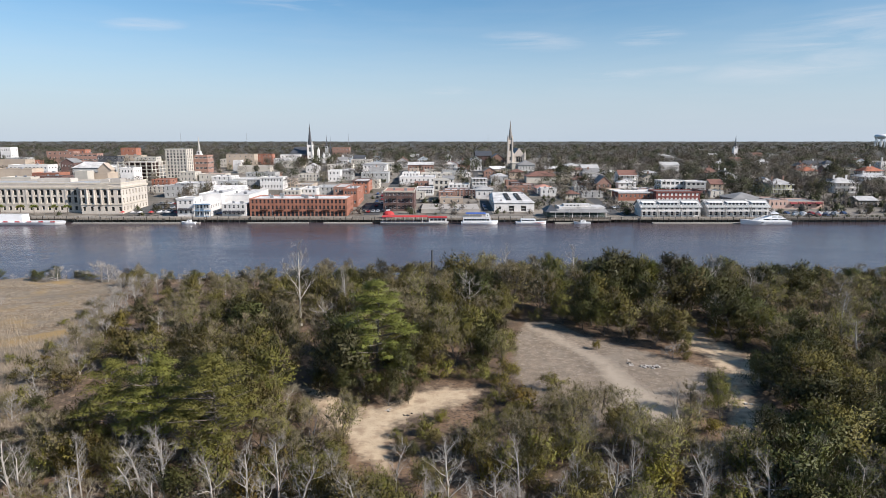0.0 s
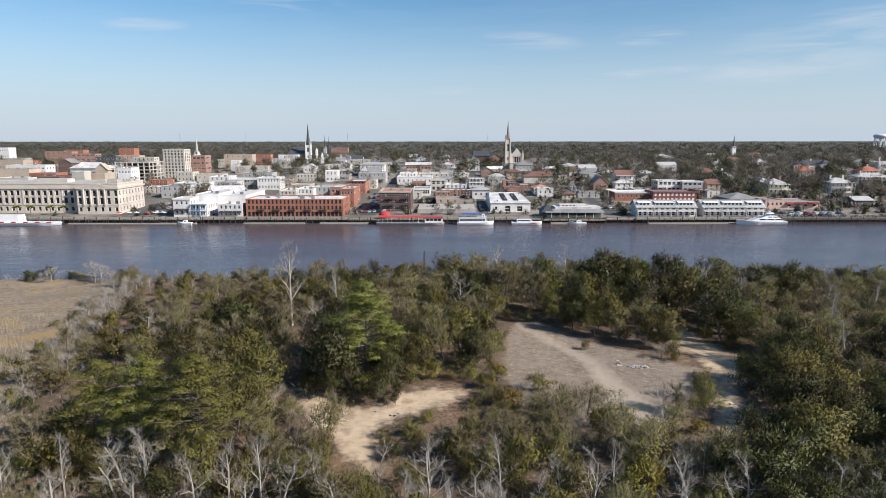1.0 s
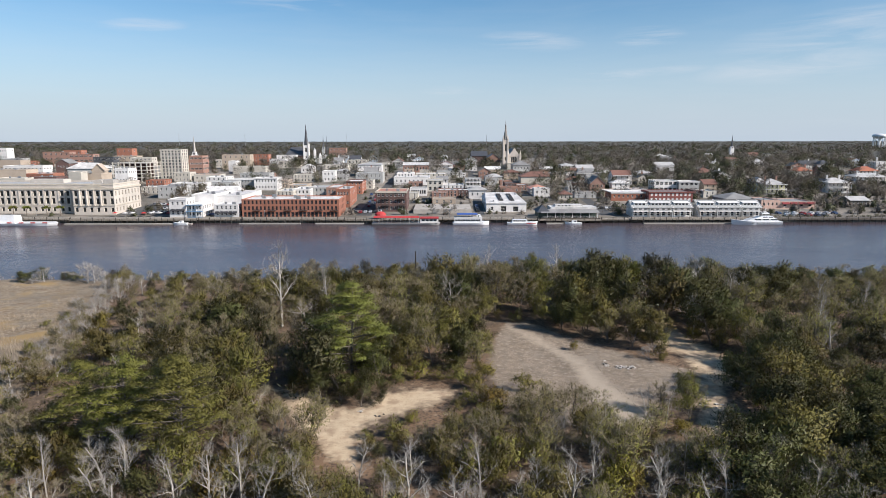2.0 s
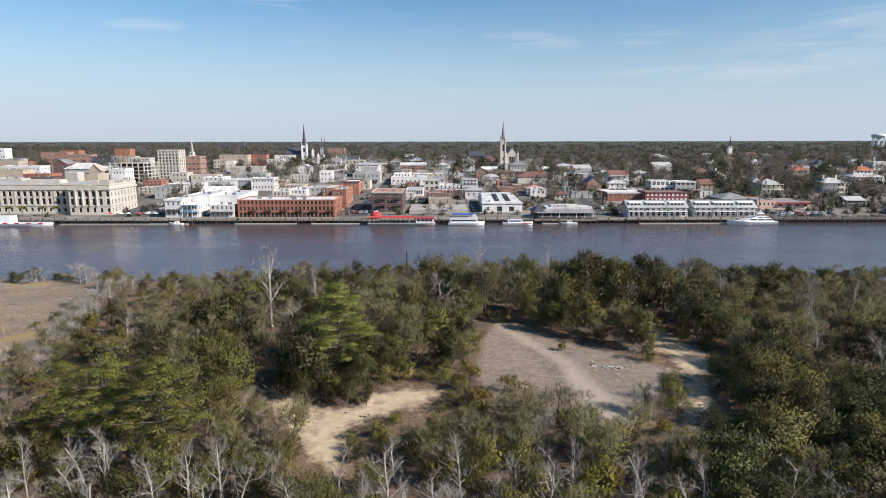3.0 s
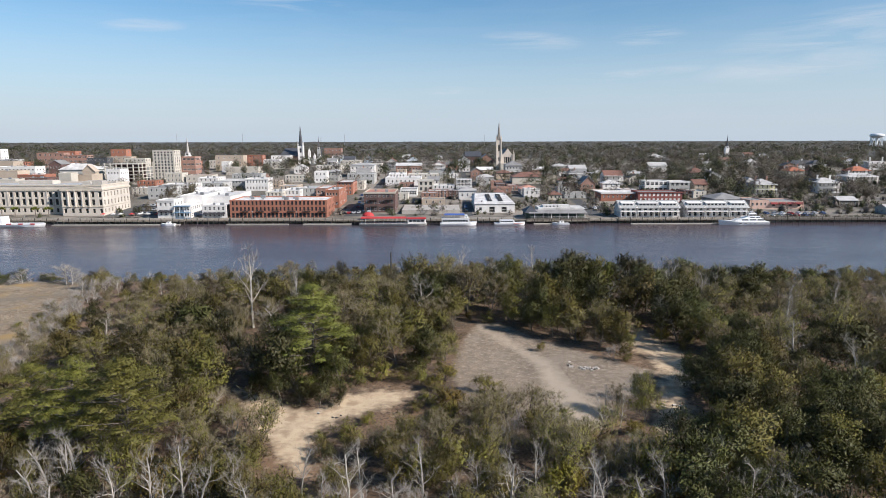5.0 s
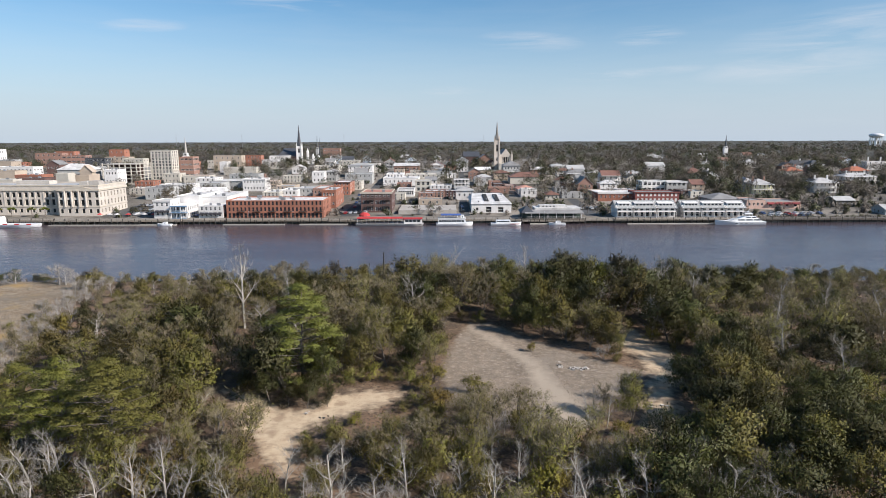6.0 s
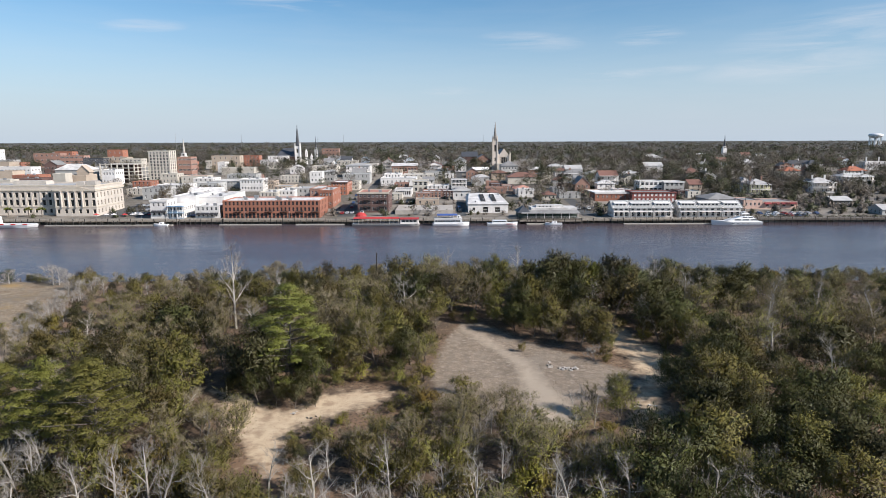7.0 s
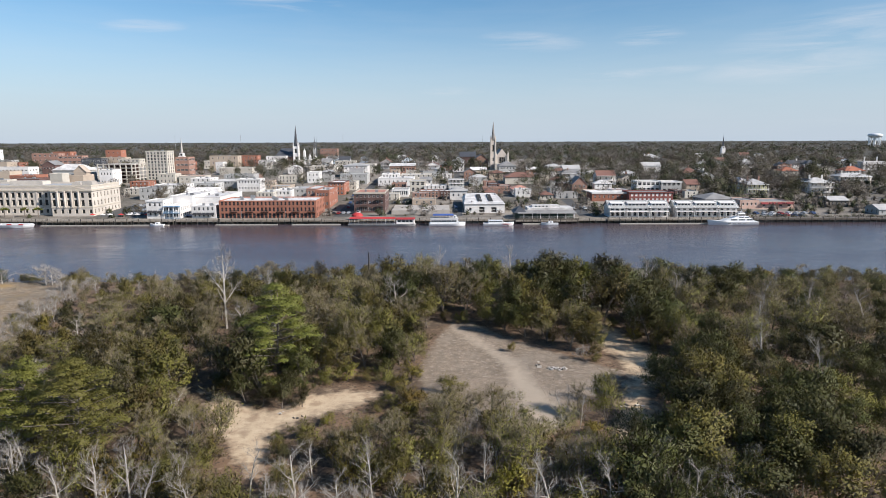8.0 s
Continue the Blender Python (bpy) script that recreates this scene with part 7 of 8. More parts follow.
def plant_woods():
    cell = 5.7
    tight = 5.0
    y = 48.0
    while y < 187:
        half = y * 0.72 + 9
        x = -half
        while x < half + 15:
            px, py = x + woods.uniform(-2.0, 2.0), y + woods.uniform(-2.0, 2.0)
            x += tight if y < 80 else cell if y < 128 else cell * 1.12
            if py > shore(px) - 3:
                continue
            free = open_ground(px, py)
            marsh = inside(MARSH, px, py) if px < -50 else -9
            if free > (-1.3 if px < 44 else -0.4) or marsh > -1.0:
                continue
            if any(abs(px - q[0]) < 2.4 and abs(py - q[1]) < 2.4 for q in PLANTED):
                continue
            if -10 < px < 7 and 79 < py < 92:
                plant(woods.choice(("shrub", "thicket")), px, py, size=woods.uniform(0.5, 0.8), spread=1.4)
                continue
            far = py > 106
            a = noise.noise(Vector((px / 22.0, py / 22.0, 3.0))) + woods.uniform(-0.35, 0.35)
            # on the right, more dark-leaved hollies stand in for crowns seen from their shaded side
            right = px > 40
            if free > -4.0 and px < 44 and woods.random() < 0.4:
                plant(woods.choice(("shrub", "shrub", "thicket")), px, py, size=woods.uniform(0.7, 1.2))
                continue
            if inside(BRUSHY, px, py) > 0:
                plant(woods.choice(("thicket", "brush", "brush", "shrub")), px, py, top=ground_height(px, py) + woods.uniform(3.2, 6.2), spread=1.3)
                continue
            top = canopy_top(px, py) + (woods.uniform(-3.0, 1.5) if not (-14 < px < 1 and py < 80) else woods.uniform(-1.0, 0.4))
            if a < -0.12:
                kind = "brush"
            elif a < (0.02 if right else 0.16):
                kind = "oak"
            elif a < 0.42:
                kind = "holly"
            else:
                kind = "brush"
            if 12 < px < 46 and py < 80 and kind == "holly" and woods.random() < 0.55:
                kind = "brush"
            elif py < 78 and not 12 < px < 46 and kind == "brush" and woods.random() < 0.6:
                kind = "bare" if woods.random() < 0.2 else woods.choice(("holly", "oak"))
            if far and kind == "holly" and px < 50 and woods.random() < 0.4:
                kind = woods.choice(("brush", "oak"))
            if px > 62 and py > 112 and woods.random() < 0.5:
                kind = "brush"
            elif right and kind in ("oak", "brush") and woods.random() < (0.85 if kind == "oak" else 0.55):
                kind = "holly"
            if px < -48 and py > 118 and woods.random() < 0.55:
                kind = "brush" if woods.random() < 0.7 else "bare"
            if not far and woods.random() < 0.07:
                kind = "bare"
            elif far and woods.random() < 0.05:
                kind = "bare"
            if py > 172 and woods.random() < 0.4:
                kind = "thicket" if woods.random() < 0.5 else "shrub"
                plant(kind, px, py, size=woods.uniform(0.8, 1.3))
                continue
            name = kind + "_far" if far and kind in ("oak", "holly", "brush") else kind
            plant(name, px, py, max(top, ground_height(px, py) + (3.5 if not -14 < px < 1 else 1.8)), spread=woods.uniform(1.0, 1.25))
            if -7 < free and py > 85 and woods.random() < 0.75:
                plant("shrub", px + woods.uniform(-2.5, 1.5), py - woods.uniform(2.0, 3.4), size=woods.uniform(0.6, 1.1))
        y += tight if y < 80 else cell if y < 128 else cell * 1.12


plant_woods()


def marsh_scrub():
    for i in range(75):
        x, y = woods.uniform(-150, -62), woods.uniform(95, 184)
        if inside(MARSH, x, y) < 1 or woods.random() > (0.25 if inside(MARSH, x, y) > 10 else 0.8):
            continue
        plant(woods.choice(("thicket", "shrub", "thicket")), x, y, size=woods.uniform(0.25, 0.55), spread=1.6)
    for i in range(26):
        x = -150 + i * 3.1 + woods.uniform(-1.2, 1.2)
        plant(woods.choice(("thicket", "cedar", "thicket")), x, shore(x) - woods.uniform(3.5, 6.5), size=woods.uniform(0.4, 0.8), spread=1.5)


marsh_scrub()


def marsh_edge():
    """Pale leafless scrub where the marsh meets the woods."""
    made = tries = 0
    while made < 55 and tries < 4000:
        tries += 1
        x, y = woods.uniform(-100, -54), woods.uniform(85, 184)
        if not -6 < inside(MARSH, x, y) < 2.5:
            continue
        kind = woods.choice(("thicket", "thicket", "thicket", "shrub", "brush_far"))
        plant(kind, x, y, size=woods.uniform(0.8, 1.4) if kind != "brush_far" else woods.uniform(0.4, 0.6), variant=1 if kind == "thicket" else None)
        made += 1


marsh_edge()


def river_fringe():
    """Grey leafless scrub along the water below the woods."""
    for i in range(34):
        x = 58 + i * 2.4 + woods.uniform(-1.5, 1.5)
        y = shore(x) - woods.uniform(4, 16)
        plant(woods.choice(("brush_far", "thicket", "brush_far", "shrub")), x, y, top=ground_height(x, y) + woods.uniform(3.0, 6.2), spread=1.25)


river_fringe()


def undergrowth():
    """Low brush between the nearest trunks."""
    for i in range(125):
        y = woods.uniform(49, 80)
        x = woods.uniform(-0.72, 0.95) * y
        if open_ground(x, y) > -1 or (-14 < x < 1 and y > 65) or (x < -50 and inside(MARSH, x, y) > -1):
            continue
        plant(woods.choice(("thicket", "shrub")), x, y, size=woods.uniform(0.9, 1.5))


undergrowth()


def dry_grass():
    """Tufts of pale marsh grass as one spread of blades."""
    r = np.random.default_rng(4)
    pts = []
    while len(pts) < 40000:
        x, y = r.uniform(-150, -58), r.uniform(82, 186)
        if inside(MARSH, x, y) > -2 and y < shore(x) - 2 and noise.noise(Vector((x / 14, y / 9, 4.0))) + r.uniform(-0.3, 0.3) > (-0.3 if y < 145 else 0.05):
            tall = 0.9 if y < 145 else 0.35
            pts.append((x, y, ground_height(x, y) - 0.05, tall * r.uniform(0.5, 1.2)))
    p = np.array(pts)
    k = len(p)
    al = np.array([0, 0, 1.0]) + r.normal(size=(k, 3)) * 0.3
    al /= np.linalg.norm(al, axis=1, keepdims=True)
    sd = np.cross(al, unit(r, k))
    sd /= np.linalg.norm(sd, axis=1, keepdims=True)
    m = mat("dry_reed", (0.33, 0.265, 0.19), (0.24, 0.19, 0.13), 0.06, 0.9, spread=0.22, island=True)
    me = array_mesh("dry_grass", [(*needles(p[:, :3], al, sd, p[:, 3] * 1.5, np.full(k, 0.06)), 0)], [m])
    tagged(new("dry_grass", me), "pale straw-coloured marsh grass on flat ground", "grass", kind="stuff")


dry_grass()

# ---- houses and blocks among the trees ----
frng = random.Random(41)


def infill():
    made = tries = 0
    while made < 36 and tries < 900:
        tries += 1
        y = frng.uniform(470, 860)
        x = frng.uniform(-0.2, 0.74) * y + 8
        w, d = frng.uniform(9, 15), frng.uniform(9, 14)
        if in_street(x, y) or in_street(x + w, y) or any(a - 3 < x + w and x < b + 3 and c - 4 < y + d and y < e + 4 for a, b, c, e in FOOT):
            continue
        wall, word = frng.choice(((M_white, "white"), (M_white, "white"), (M_cream, "cream"), (M_grey, "grey"), (M_brick_pink, "brick"), (M_blue, "pale blue")))
        roofm, rword = frng.choice(((M_roof_pale, "pale metal"), (M_roof_grey, "grey shingle"), (M_roof_grey, "grey shingle"), (M_roof_dark, "dark slate"), (M_roof_brown, "brown shingle")))
        building(f"{word} two-storey house with {rword} roof among trees", x, x + w, y, d, frng.uniform(5.5, 7.5), wall=wall, roof=frng.choice(("gable", "hip", "gable")), along=frng.choice("xy"),
                 roofm=roofm, floors=2, bays=3 if y < 600 else 2, rise=frng.uniform(2.5, 4), chimneys=frng.choice((0, 1)), porch=frng.choice((0, 2.2)), side=1, name="house", category="house")
        made += 1
    made = tries = 0
    while made < 26 and tries < 900:
        tries += 1
        y = frng.uniform(405, 680)
        x = frng.uniform(-0.74, -0.1) * y + 8
        w, d = frng.uniform(12, 26), frng.uniform(12, 20)
        if in_street(x, y) or in_street(x + w, y) or any(a - 1.5 < x + w and x < b + 1.5 and c - 3 < y + d and y < e + 3 for a, b, c, e in FOOT):
            continue
        wall, word = frng.choice(((M_white, "white"), (M_cream, "cream"), (M_tan, "tan"), (M_brick_pink, "pale brick"), (M_brick, "red brick"), (M_grey, "grey")))
        roofm, rword = frng.choice(((M_roof_white, "white"), (M_roof_pale, "pale grey"), (M_roof_grey, "grey")))
        building(f"{word} commercial block with flat {rword} roof", x, x + w, y, d, frng.uniform(4.5, 9.5), wall=wall, roofm=roofm, floors=2, bays=max(3, round(w / 3.5)), vents=frng.choice((1, 2, 3)), side=3)
        made += 1


def in_street(x, y):
    return any(y < e and a + s * (y - 346) - 1.5 < x < b + s * (y - 346) + 1.5 for a, b, s, e in ((-45, -36, 0.02, 620), (23, 28, 0.02, 640), (94, 101, 0.03, 415), (183, 190, 0.03, 470)))


KEY = list(FOOT)
infill()


def centre_blocks():
    """Low shops and sheds that fill the streets behind the riverfront."""
    made = tries = 0
    while made < 36 and tries < 1800:
        tries += 1
        y = frng.uniform(388, 610)
        x = frng.uniform(-60, 140)
        w, d = frng.uniform(8, 16), frng.uniform(8, 14)
        if in_street(x, y) or in_street(x + w, y) or any(a - 1.5 < x + w and x < b + 1.5 and c - 4 < y + d and y < e + 2 for a, b, c, e in FOOT):
            continue
        wall, word = frng.choice(((M_white, "white"), (M_white, "white"), (M_cream, "cream"), (M_grey, "grey"), (M_brick_pink, "pale brick"), (M_tan, "tan")))
        kind = frng.choice(("flat", "flat", "gable", "hip"))
        roofm, rword = frng.choice(((M_roof_white, "white"), (M_roof_pale, "pale grey"), (M_roof_grey, "grey"), (M_roof_brown, "brown")))
        building(f"small {word} town building with {rword} roof", x, x + w, y, d, frng.uniform(3.6, 6.5), wall=wall, roof=kind, roofm=roofm, floors=frng.choice((1, 2)), bays=3 if y < 480 else 2, rise=2.2, vents=1 if kind == "flat" else 0, side=1)
        made += 1


centre_blocks()

# ---- town trees and far woods ----
TOWN_KINDS = [("leafless street tree with grey-brown twigs", bare(201 + i, 12.0, 5.4, 1150, 1.3, M_bark, M_twig_town, 9, 0.2, 1.0, 0.085, 4)) for i in range(4)]
TOWN_KINDS += [("dark green evergreen street tree", bare(211 + i, 12.0, 5.2, 150, 1.2, M_bark, M_twig_town, 9, 0.1, 0.85, 0.09, 3, 1250, M_leaf_town, leaf=0.6)) for i in range(3)]
M_leaf_bud = mat("budding_twigs", (0.17, 0.145, 0.082), (0.115, 0.10, 0.06), 0.2, 0.8, leaf=0.12)
TOWN_KINDS += [("olive-brown street tree in early bud", bare(221 + i, 11.0, 4.8, 500, 1.2, M_bark, M_twig_town, 9, 0.12, 0.9, 0.08, 3, 900, M_leaf_bud, leaf=0.5)) for i in range(2)]
trng = random.Random(29)


def in_view_of(x, y, deep):
    """True on the ground just before one of the larger buildings."""
    return any(a - 1 < x + (c - y) * a / c < b + 1 and c - (46 if x > 150 else deep) < y < c + 2 for a, b, c, d in KEY)


def clear_of_buildings(x, y, gap):
    return not any(a - gap < x < b + gap and c - gap - 4 < y < d + gap for a, b, c, d in FOOT)


def town_trees():
    made, tries = 0, 0
    while made < 230 and tries < 9000:
        tries += 1
        y = 392 + (trng.random() ** 0.9) * 290
        x = trng.uniform(-0.74, 0.76) * y + 8
        if x < -60 and y < 560 and trng.random() < 0.75:
            continue
        if not clear_of_buildings(x, y, 2.5) or in_street(x, y) or in_view_of(x, y, 16):
            continue
        green = trng.random() < 0.3
        i = trng.choice((4, 5, 6)) if green else trng.choice((0, 1, 2, 3, 7, 8))
        label, (trunk, crown) = TOWN_KINDS[i]
        s = trng.uniform(0.4, 0.8) if -70 < x < 150 and y < 560 else trng.uniform(0.6, 1.1)
        ob = thing("street_tree", (x, y, town_height(y) - 0.2), label, "tree", "street trees", rz=trng.uniform(0, 360))
        ob.scale = (s, s, s * trng.uniform(0.85, 1.1))
        part("trunk", trunk, None, ob)
        part("crown", crown, None, ob)
        made += 1
    for x, y, s, i in ((-160, 385, 1.0, 7), (-150, 396, 1.05, 8), (-143, 407, 1.0, 7), (-156, 412, 1.05, 8), (-166, 404, 1.0, 7), (-135, 418, 0.95, 8), (-138, 602, 1.35, 4), (-126, 612, 1.2, 5), (-40, 560, 1.1, 4), (22, 580, 1.3, 5), (30, 588, 1.25, 6), (48, 596, 1.3, 4),
                       (98, 520, 1.2, 5), (106, 470, 1.0, 4), (150, 520, 1.3, 0), (160, 505, 1.3, 1), (215, 470, 1.35, 4), (262, 470, 1.3, 0), (312, 500, 1.4, 5), (318, 512, 1.4, 6), (205, 432, 1.3, 2), (225, 428, 1.2, 1), (268, 452, 1.3, 3),
                       (-158, 372, 0.75, 7), (-150, 384, 0.8, 8), (-140, 378, 0.75, 7), (-132, 390, 0.85, 8), (-152, 400, 0.8, 1), (-160, 356, 0.6, 8), (-151, 360, 0.65, 7), (-144, 352, 0.5, 8), (-122, 398, 0.75, 0), (-138, 408, 0.8, 2), (-165, 398, 0.7, 3), (-144, 420, 0.8, 0), (-160, 415, 0.8, 2), (-128, 425, 0.75, 4), (-163, 350, 0.55, 4), (-148, 351, 0.6, 0), (-142, 362, 0.7, 1), (-120, 350, 0.45, 5), (-1.5, 350, 0.55, 2), (5, 351, 0.6, 3), (11, 352, 0.5, 1), (-20, 351, 0.4, 4),
                       (56, 364, 0.55, 5), (92, 352, 0.7, 0), (97, 358, 0.75, 1), (100, 349, 0.6, 2), (188, 346, 0.4, 4), (180, 347, 0.45, 2), (184, 349, 0.45, 3), (236, 348, 0.55, 0), (243, 352, 0.5, 5),
                       (-33, 420, 0.5, 4), (-30, 436, 0.55, 5), (228, 366, 0.75, 3), (240, 370, 0.7, 1)):
        label, (trunk, crown) = TOWN_KINDS[i]
        ob = thing("street_tree", (x, y, town_height(y) - 0.1), label, "tree", "street trees", rz=trng.uniform(0, 360))
        ob.scale = (s, s, s)
        part("trunk", trunk, None, ob)
        part("crown", crown, None, ob)


town_trees()


def town_shrubs():
    """Hedges, bushes and small garden trees between the buildings, as one spread."""
    r = np.random.default_rng(77)
    items = {0: [], 1: []}
    made = 0
    while made < 980:
        y = 346 + r.random() ** 1.3 * 260
        x = r.uniform(-0.72, 0.76) * y + 8
        if made > 620:
            x, y = r.uniform(95, 345), r.uniform(352, 500)
        if x < -60 and r.random() < 0.55 or not clear_of_buildings(x, y, 1.2) or in_street(x, y):
            continue
        if y < 349 and -110 < x < 60 or 183 < x < 236 and y < 360:
            continue
        h = r.uniform(1.2, 4.5) if x < 60 else r.uniform(1.6, 6.0)
        k = 90
        u = unit(r, k)
        u[:, 2] = np.abs(u[:, 2])
        pts = np.array([x, y, town_height(y) - 0.1]) + u * (np.array([h * 0.55, h * 0.55, h]) * r.uniform(0.6, 1.0, k)[:, None])
        sz = h * 0.22 * r.uniform(0.6, 1.3, k)
        slot = 0 if r.random() < 0.45 else 1
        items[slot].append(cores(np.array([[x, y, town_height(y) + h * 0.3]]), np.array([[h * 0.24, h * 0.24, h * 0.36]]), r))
        items[slot].append(blades(pts, u, sz * (1 if slot == 0 else 1.6), sz * (0.7 if slot == 0 else 0.3), r, 0.6))
        made += 1
    # rank growth along the bank beside the car park
    for i in range(110):
        x, y, h = r.uniform(181, 300), r.uniform(338.5, 343.0), r.uniform(0.7, 2.3)
        u = unit(r, 40)
        u[:, 2] = np.abs(u[:, 2])
        pts = np.array([x, y, 2.1]) + u * (np.array([h * 0.8, h * 0.6, h]) * r.uniform(0.5, 1.0, 40)[:, None])
        sz = h * 0.3 * r.uniform(0.6, 1.3, 40)
        items[i % 2].append(blades(pts, u, sz, sz * 0.6, r, 0.6))
    out = []
    for slot, rows in items.items():
        off, fs = 0, []
        for v, f, _ in rows:
            fs.append(f + off)
            off += len(v)
        out.append((np.concatenate([q[0] for q in rows]), np.concatenate(fs), np.concatenate([q[2] for q in rows]), slot))
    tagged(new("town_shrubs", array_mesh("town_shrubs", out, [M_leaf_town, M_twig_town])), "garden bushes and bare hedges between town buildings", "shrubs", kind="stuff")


town_shrubs()


def palms():
    for i in range(5):
        x = -212 - i * 9.5 + (i % 2) * 2
        ob = thing("palm_tree", (x, 349, 2.3), "small palm tree before the courthouse", "palm tree", "palms")
        b = Buf()
        b.rod((0, 0, -0.2), (0.1, 0, 4.2), 0.22, 0.18, 6)
        part("trunk", b, M_bark, ob)
        r = np.random.default_rng(i)
        k = 90
        al = unit(r, k)
        al[:, 2] = np.abs(al[:, 2]) * 0.7
        sd = np.cross(al, unit(r, k))
        sd /= np.linalg.norm(sd, axis=1, keepdims=True)
        pts = np.tile(np.array([0.1, 0, 4.2]), (k, 1)) + al * 0.9
        part("crown", array_mesh("crown", [(*needles(pts, al, sd, np.full(k, 1.9), np.full(k, 0.5)), 0)], [M_leaf_pine]), None, ob)


palms()


def far_woods():
    """All trees beyond the near streets, and the woods to the horizon, as one spread of crowns."""
    r = np.random.default_rng(8)
    groups = {k: [] for k in range(5)}
    spots = []
    while len(spots) < 1950:
        y = 400 + r.random() ** 1.05 * 850
        x = r.uniform(-0.76, 0.78) * y + 8
        if y < 720 and x < -0.12 * y and r.random() < 0.5 or y < 480 and x < 140 and r.random() < 0.3:
            continue
        if y < 900 and (not clear_of_buildings(x, y, 2) or in_street(x, y) or in_view_of(x, y, 13)):
            continue
        spots.append((x, y, town_height(y), r.uniform(6, 10) if y < 450 and x < 150 else r.uniform(9, 15), 210 if y < 640 else 130))
    extra = 0
    while extra < 330:
        y = r.uniform(395, 780)
        x = r.uniform(0.16, 0.76) * y + 8
        if clear_of_buildings(x, y, 2) and not in_street(x, y) and not in_view_of(x, y, 20):
            spots.append((x, y, town_height(y), r.uniform(9, 15), 210))
            extra += 1
    for i in range(6400):
        y = 1150 * (4850 / 1150) ** r.random()
        x = r.uniform(-0.78, 0.8) * y
        spots.append((x, y, town_height(y) - 2, r.uniform(13, 20), 14))
    for x, y, z, h, k in spots:
        near = k > 100
        w = h * r.uniform(1.0, 1.45) * (1.0 if near else 1.7)
        tone = noise.noise(Vector((x / 60, y / 60, 1))) + r.uniform(-0.5, 0.5)
        slot = 0 if tone > 0.28 else int(r.choice((1, 1, 2, 3, 4)))
        # sprays gathered about a dozen branch ends
        n = 12 if near else 4
        k = (300 if y < 640 else 200) if near else 30
        d = unit(r, n)
        d[:, 2] = d[:, 2] * 0.75 + 0.15
        tip = np.array([x, y, z + h * 0.58]) + d * np.array([w * 0.4, w * 0.4, h * 0.42]) * r.uniform(0.45, 1.0, n)[:, None]
        pts = tip[r.integers(n, size=k)] + r.normal(size=(k, 3)) * np.array([w, w, h]) * 0.085
        out1 = pts - np.array([x, y, z + h * 0.35])
        out1 = out1 / (np.linalg.norm(out1, axis=1, keepdims=True) + 1e-9) + unit(r, k) * 0.2
        out1 /= np.linalg.norm(out1, axis=1, keepdims=True) + 1e-9
        s = h * (0.06 if near and y < 640 else 0.075 if near else 0.15) * r.uniform(0.6, 1.4, k)
        groups[slot].append(blades(pts, out1, s, s * (0.75 if slot == 0 else 0.5), r, 0.7))
    out = []
    for slot, items in groups.items():
        off, vs, fs, ns = 0, [], [], []
        for v, f, nrm in items:
            ns.append(nrm)
            vs.append(v)
            fs.append(f + off)
            off += len(v)
        out.append((np.concatenate(vs), np.concatenate(fs), np.concatenate(ns), slot))
    shades = (("far_leaves", (0.078, 0.082, 0.042), (0.05, 0.054, 0.03)), ("far_twigs", (0.135, 0.114, 0.088), (0.095, 0.081, 0.063)), ("far_buds", (0.12, 0.108, 0.067), (0.085, 0.077, 0.05)),
              ("far_dark_twigs", (0.092, 0.077, 0.064), (0.065, 0.055, 0.046)), ("far_pale_twigs", (0.17, 0.148, 0.12), (0.12, 0.104, 0.084)))
    skins = [mat(nm, a, c, 0.06, 0.95, spread=0.12, leaf=0.12, island=True) for nm, a, c in shades]
    tagged(new("far_woods", array_mesh("far_woods", out, skins)), "grey-brown and green winter trees stretching to the horizon", "woods", kind="stuff")
    # closed canopy sheet under the far crowns, coloured dark for the self-shade it lacks
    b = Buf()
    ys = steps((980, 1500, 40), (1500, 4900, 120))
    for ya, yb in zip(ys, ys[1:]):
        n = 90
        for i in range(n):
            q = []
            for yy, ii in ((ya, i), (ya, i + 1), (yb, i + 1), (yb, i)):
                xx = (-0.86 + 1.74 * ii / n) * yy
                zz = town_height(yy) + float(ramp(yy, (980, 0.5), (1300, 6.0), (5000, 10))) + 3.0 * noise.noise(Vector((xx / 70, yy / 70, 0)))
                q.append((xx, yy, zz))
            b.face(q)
    tagged(part("canopy", b, mat("far_canopy", (0.066, 0.062, 0.049), (0.045, 0.043, 0.035), 0.02, 0.95)), "dark sheet standing for the shaded winter canopy of distant woods", "woods", kind="stuff")


far_woods()

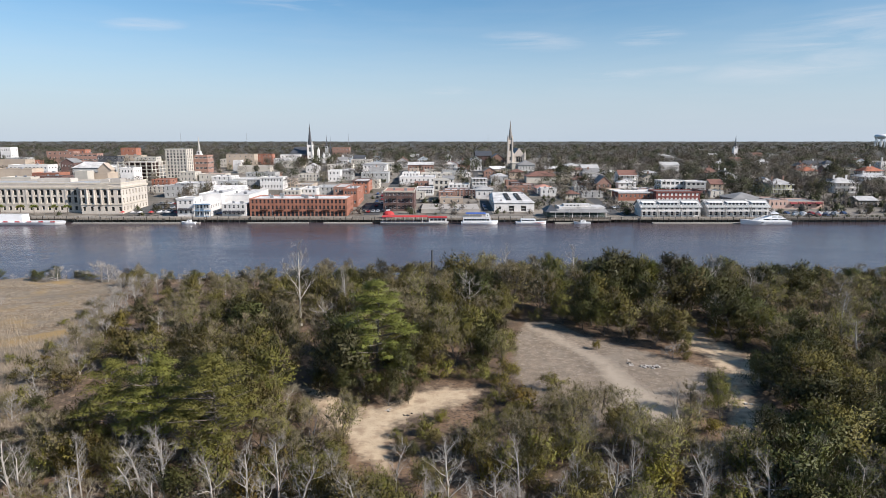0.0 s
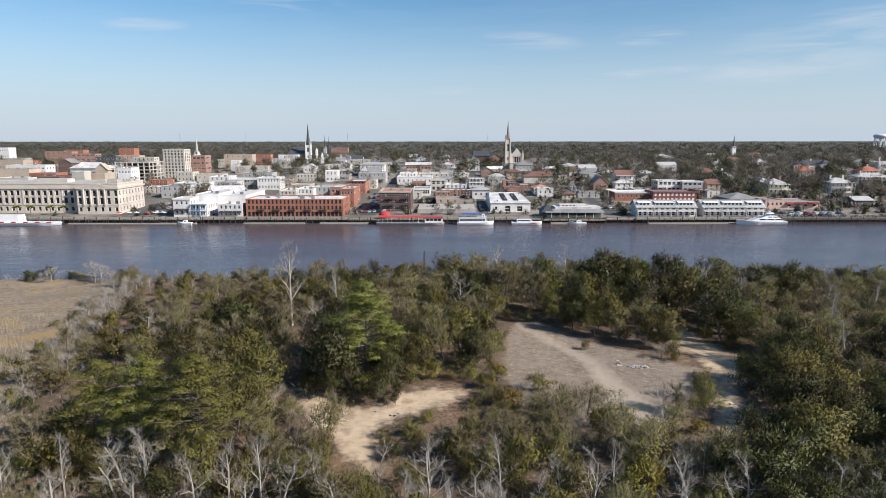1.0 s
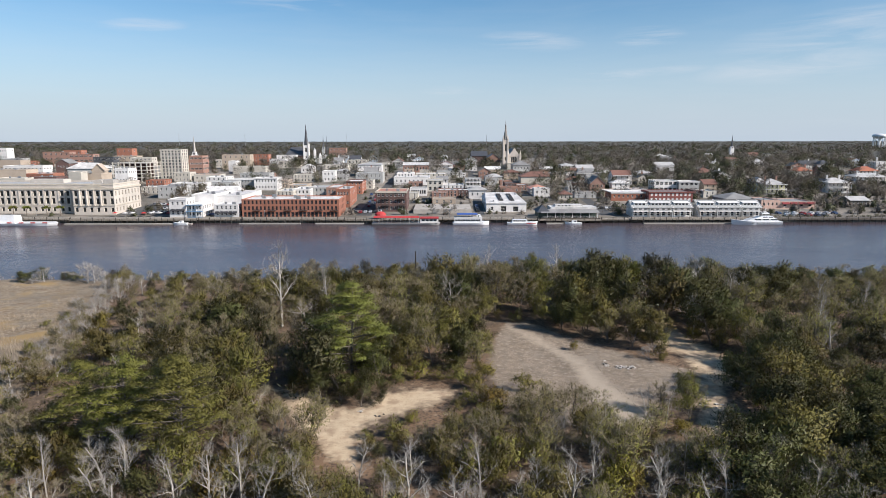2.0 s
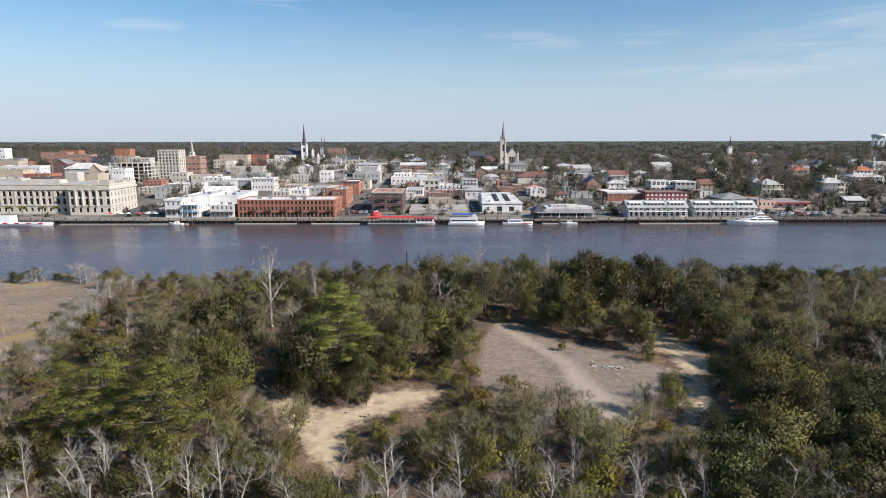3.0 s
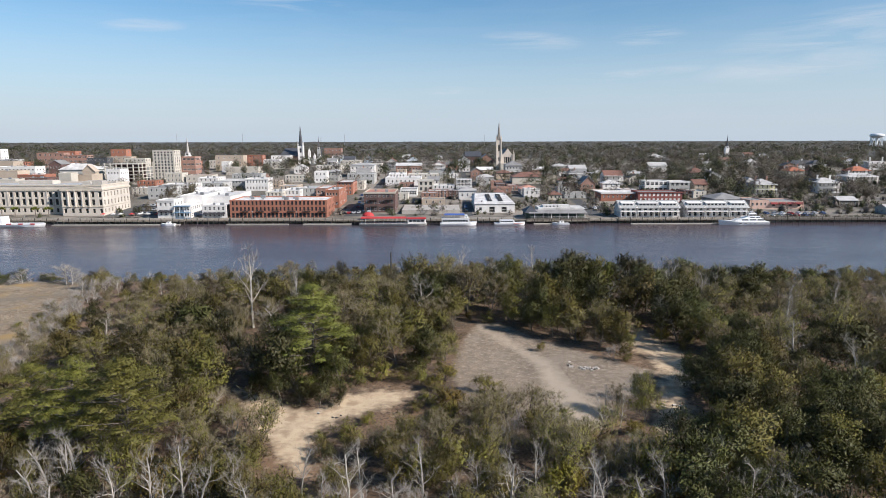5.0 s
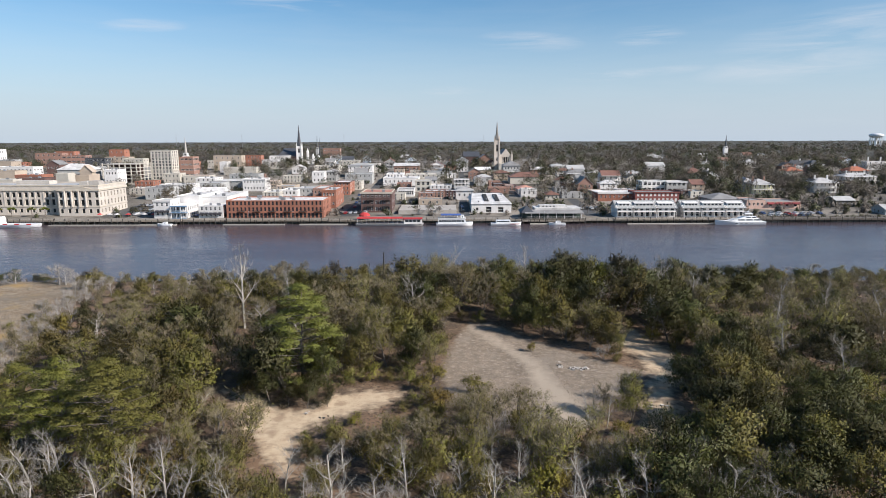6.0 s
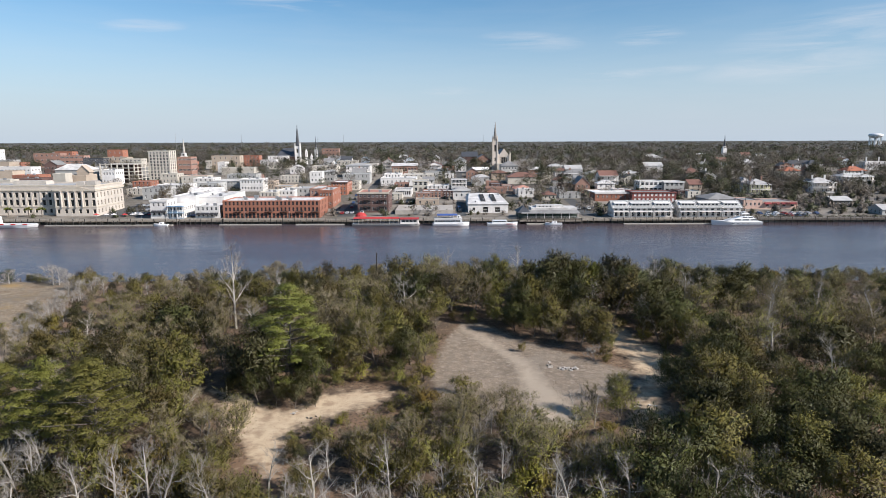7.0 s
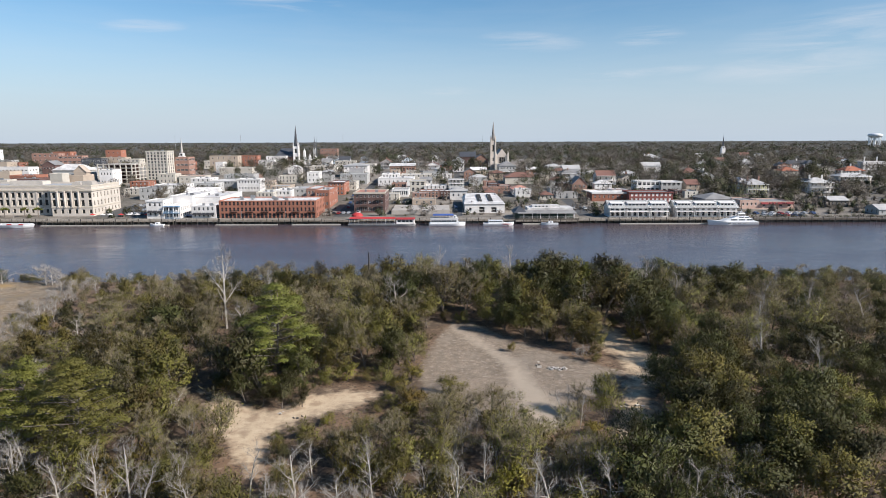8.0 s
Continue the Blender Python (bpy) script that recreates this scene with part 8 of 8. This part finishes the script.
# ---- loose things on the near bank ----


def weeds():
    """Dry weeds and leaf tufts on the clearing and the woodland edge."""
    r = np.random.default_rng(14)
    pts = []
    while len(pts) < 9000:
        x, y = r.uniform(-30, 66), r.uniform(74, 142)
        near = max(inside(GRAVEL, x, y), inside(BRUSHY, x, y) - 2)
        if -3 < near and along(TRACK, x, y) > 2.2 and noise.noise(Vector((x / 5, y / 5, 9.0))) + r.uniform(-0.35, 0.35) > 0.05:
            pts.append((x, y, ground_height(x, y) - 0.03, r.uniform(0.12, 0.4)))
    p = np.array(pts)
    k = len(p)
    way = np.array([0, 0, 0.8]) + r.normal(size=(k, 3)) * 0.5
    way /= np.linalg.norm(way, axis=1, keepdims=True)
    sd = np.cross(way, unit(r, k))
    sd /= np.linalg.norm(sd, axis=1, keepdims=True)
    m = mat("dry_weeds", (0.30, 0.24, 0.165), (0.20, 0.16, 0.11), 0.2, 0.95, spread=0.3, island=True)
    me = array_mesh("weeds", [(*needles(p[:, :3], way, sd, p[:, 3], np.full(k, 0.07)), 0)], [m])
    tagged(new("weeds", me), "low dry brown weeds on gravel", "weeds", kind="stuff")


weeds()


def rubble(x, y, n, seed, m, label, size=0.5):
    r = random.Random(seed)
    ob = thing("rubble_pile", (x, y, ground_height(x, y)), label, "rubble")
    for i in range(n):
        b = Buf()
        a, c = r.uniform(0.3, 1.4) * size, r.uniform(0.25, 0.9) * size
        h, turn, tilt = r.uniform(0.12, 0.5) * size, r.uniform(0, math.pi), r.uniform(-0.35, 0.35)
        px, py = r.gauss(0, 1.1) * size * 2, r.gauss(0, 0.6) * size * 2
        k = [(-a, -c), (a * r.uniform(0.5, 1), -c), (a, c * r.uniform(0.1, 0.6)), (a * r.uniform(0.2, 0.8), c), (-a * r.uniform(0.5, 1), c * 0.8)]
        k = [(u * math.cos(turn) - v * math.sin(turn), u * math.sin(turn) + v * math.cos(turn)) for u, v in k]
        lo = [(px + u, py + v, -0.1) for u, v in k]
        hi = [(px + u * 0.93, py + v * 0.93, max(0.03, h + u * tilt)) for u, v in k]
        b.face(hi)
        for q in range(5):
            w = (q + 1) % 5
            b.face([lo[q], lo[w], hi[w], hi[q]])
        part("slab", b, m if r.random() < 0.8 else M_dark, ob)


rubble(38.2, 109.6, 26, 3, M_concrete, "heap of broken pale concrete on gravel", 0.42)
rubble(35.4, 111.4, 8, 8, M_concrete, "few broken concrete lumps on gravel", 0.4)
rubble(-8.6, 91.2, 7, 5, M_concrete, "small heap of pale rubbish on sand", 0.22)
rubble(-5.1, 89.7, 3, 6, M_dark, "small heap of black rubbish on sand", 0.25)
rubble(47.5, 93.0, 9, 9, M_concrete, "broken concrete lumps along the lane", 0.4)


def old_posts():
    for i in range(22):
        x = -128 + i * 3.3 + woods.uniform(-0.8, 0.8)
        b = Buf()
        y = shore(x) + woods.uniform(0.5, 3)
        b.rod((x, y, -2), (x + woods.uniform(-0.2, 0.2), y, woods.uniform(0.8, 2.6)), 0.2, 0.17, 6)
        tagged(part("mooring_post", b, M_pile), "dark weathered timber post in the shallows", "post", "old mooring posts")
    for x, y, t in ((-3.0, 165, 15.0), (132, 178, 6.5), (134, 180, 6.2), (128, 186, 4.5), (136, 187, 4.0)):
        b = Buf()
        z = min(ground_height(x, y), 2.5) - 1
        b.rod((x, y, z), (x, y, t), 0.2, 0.17, 8)
        tagged(part("timber_pile", b, M_pile), "tall dark timber pile above the trees", "post")


old_posts()
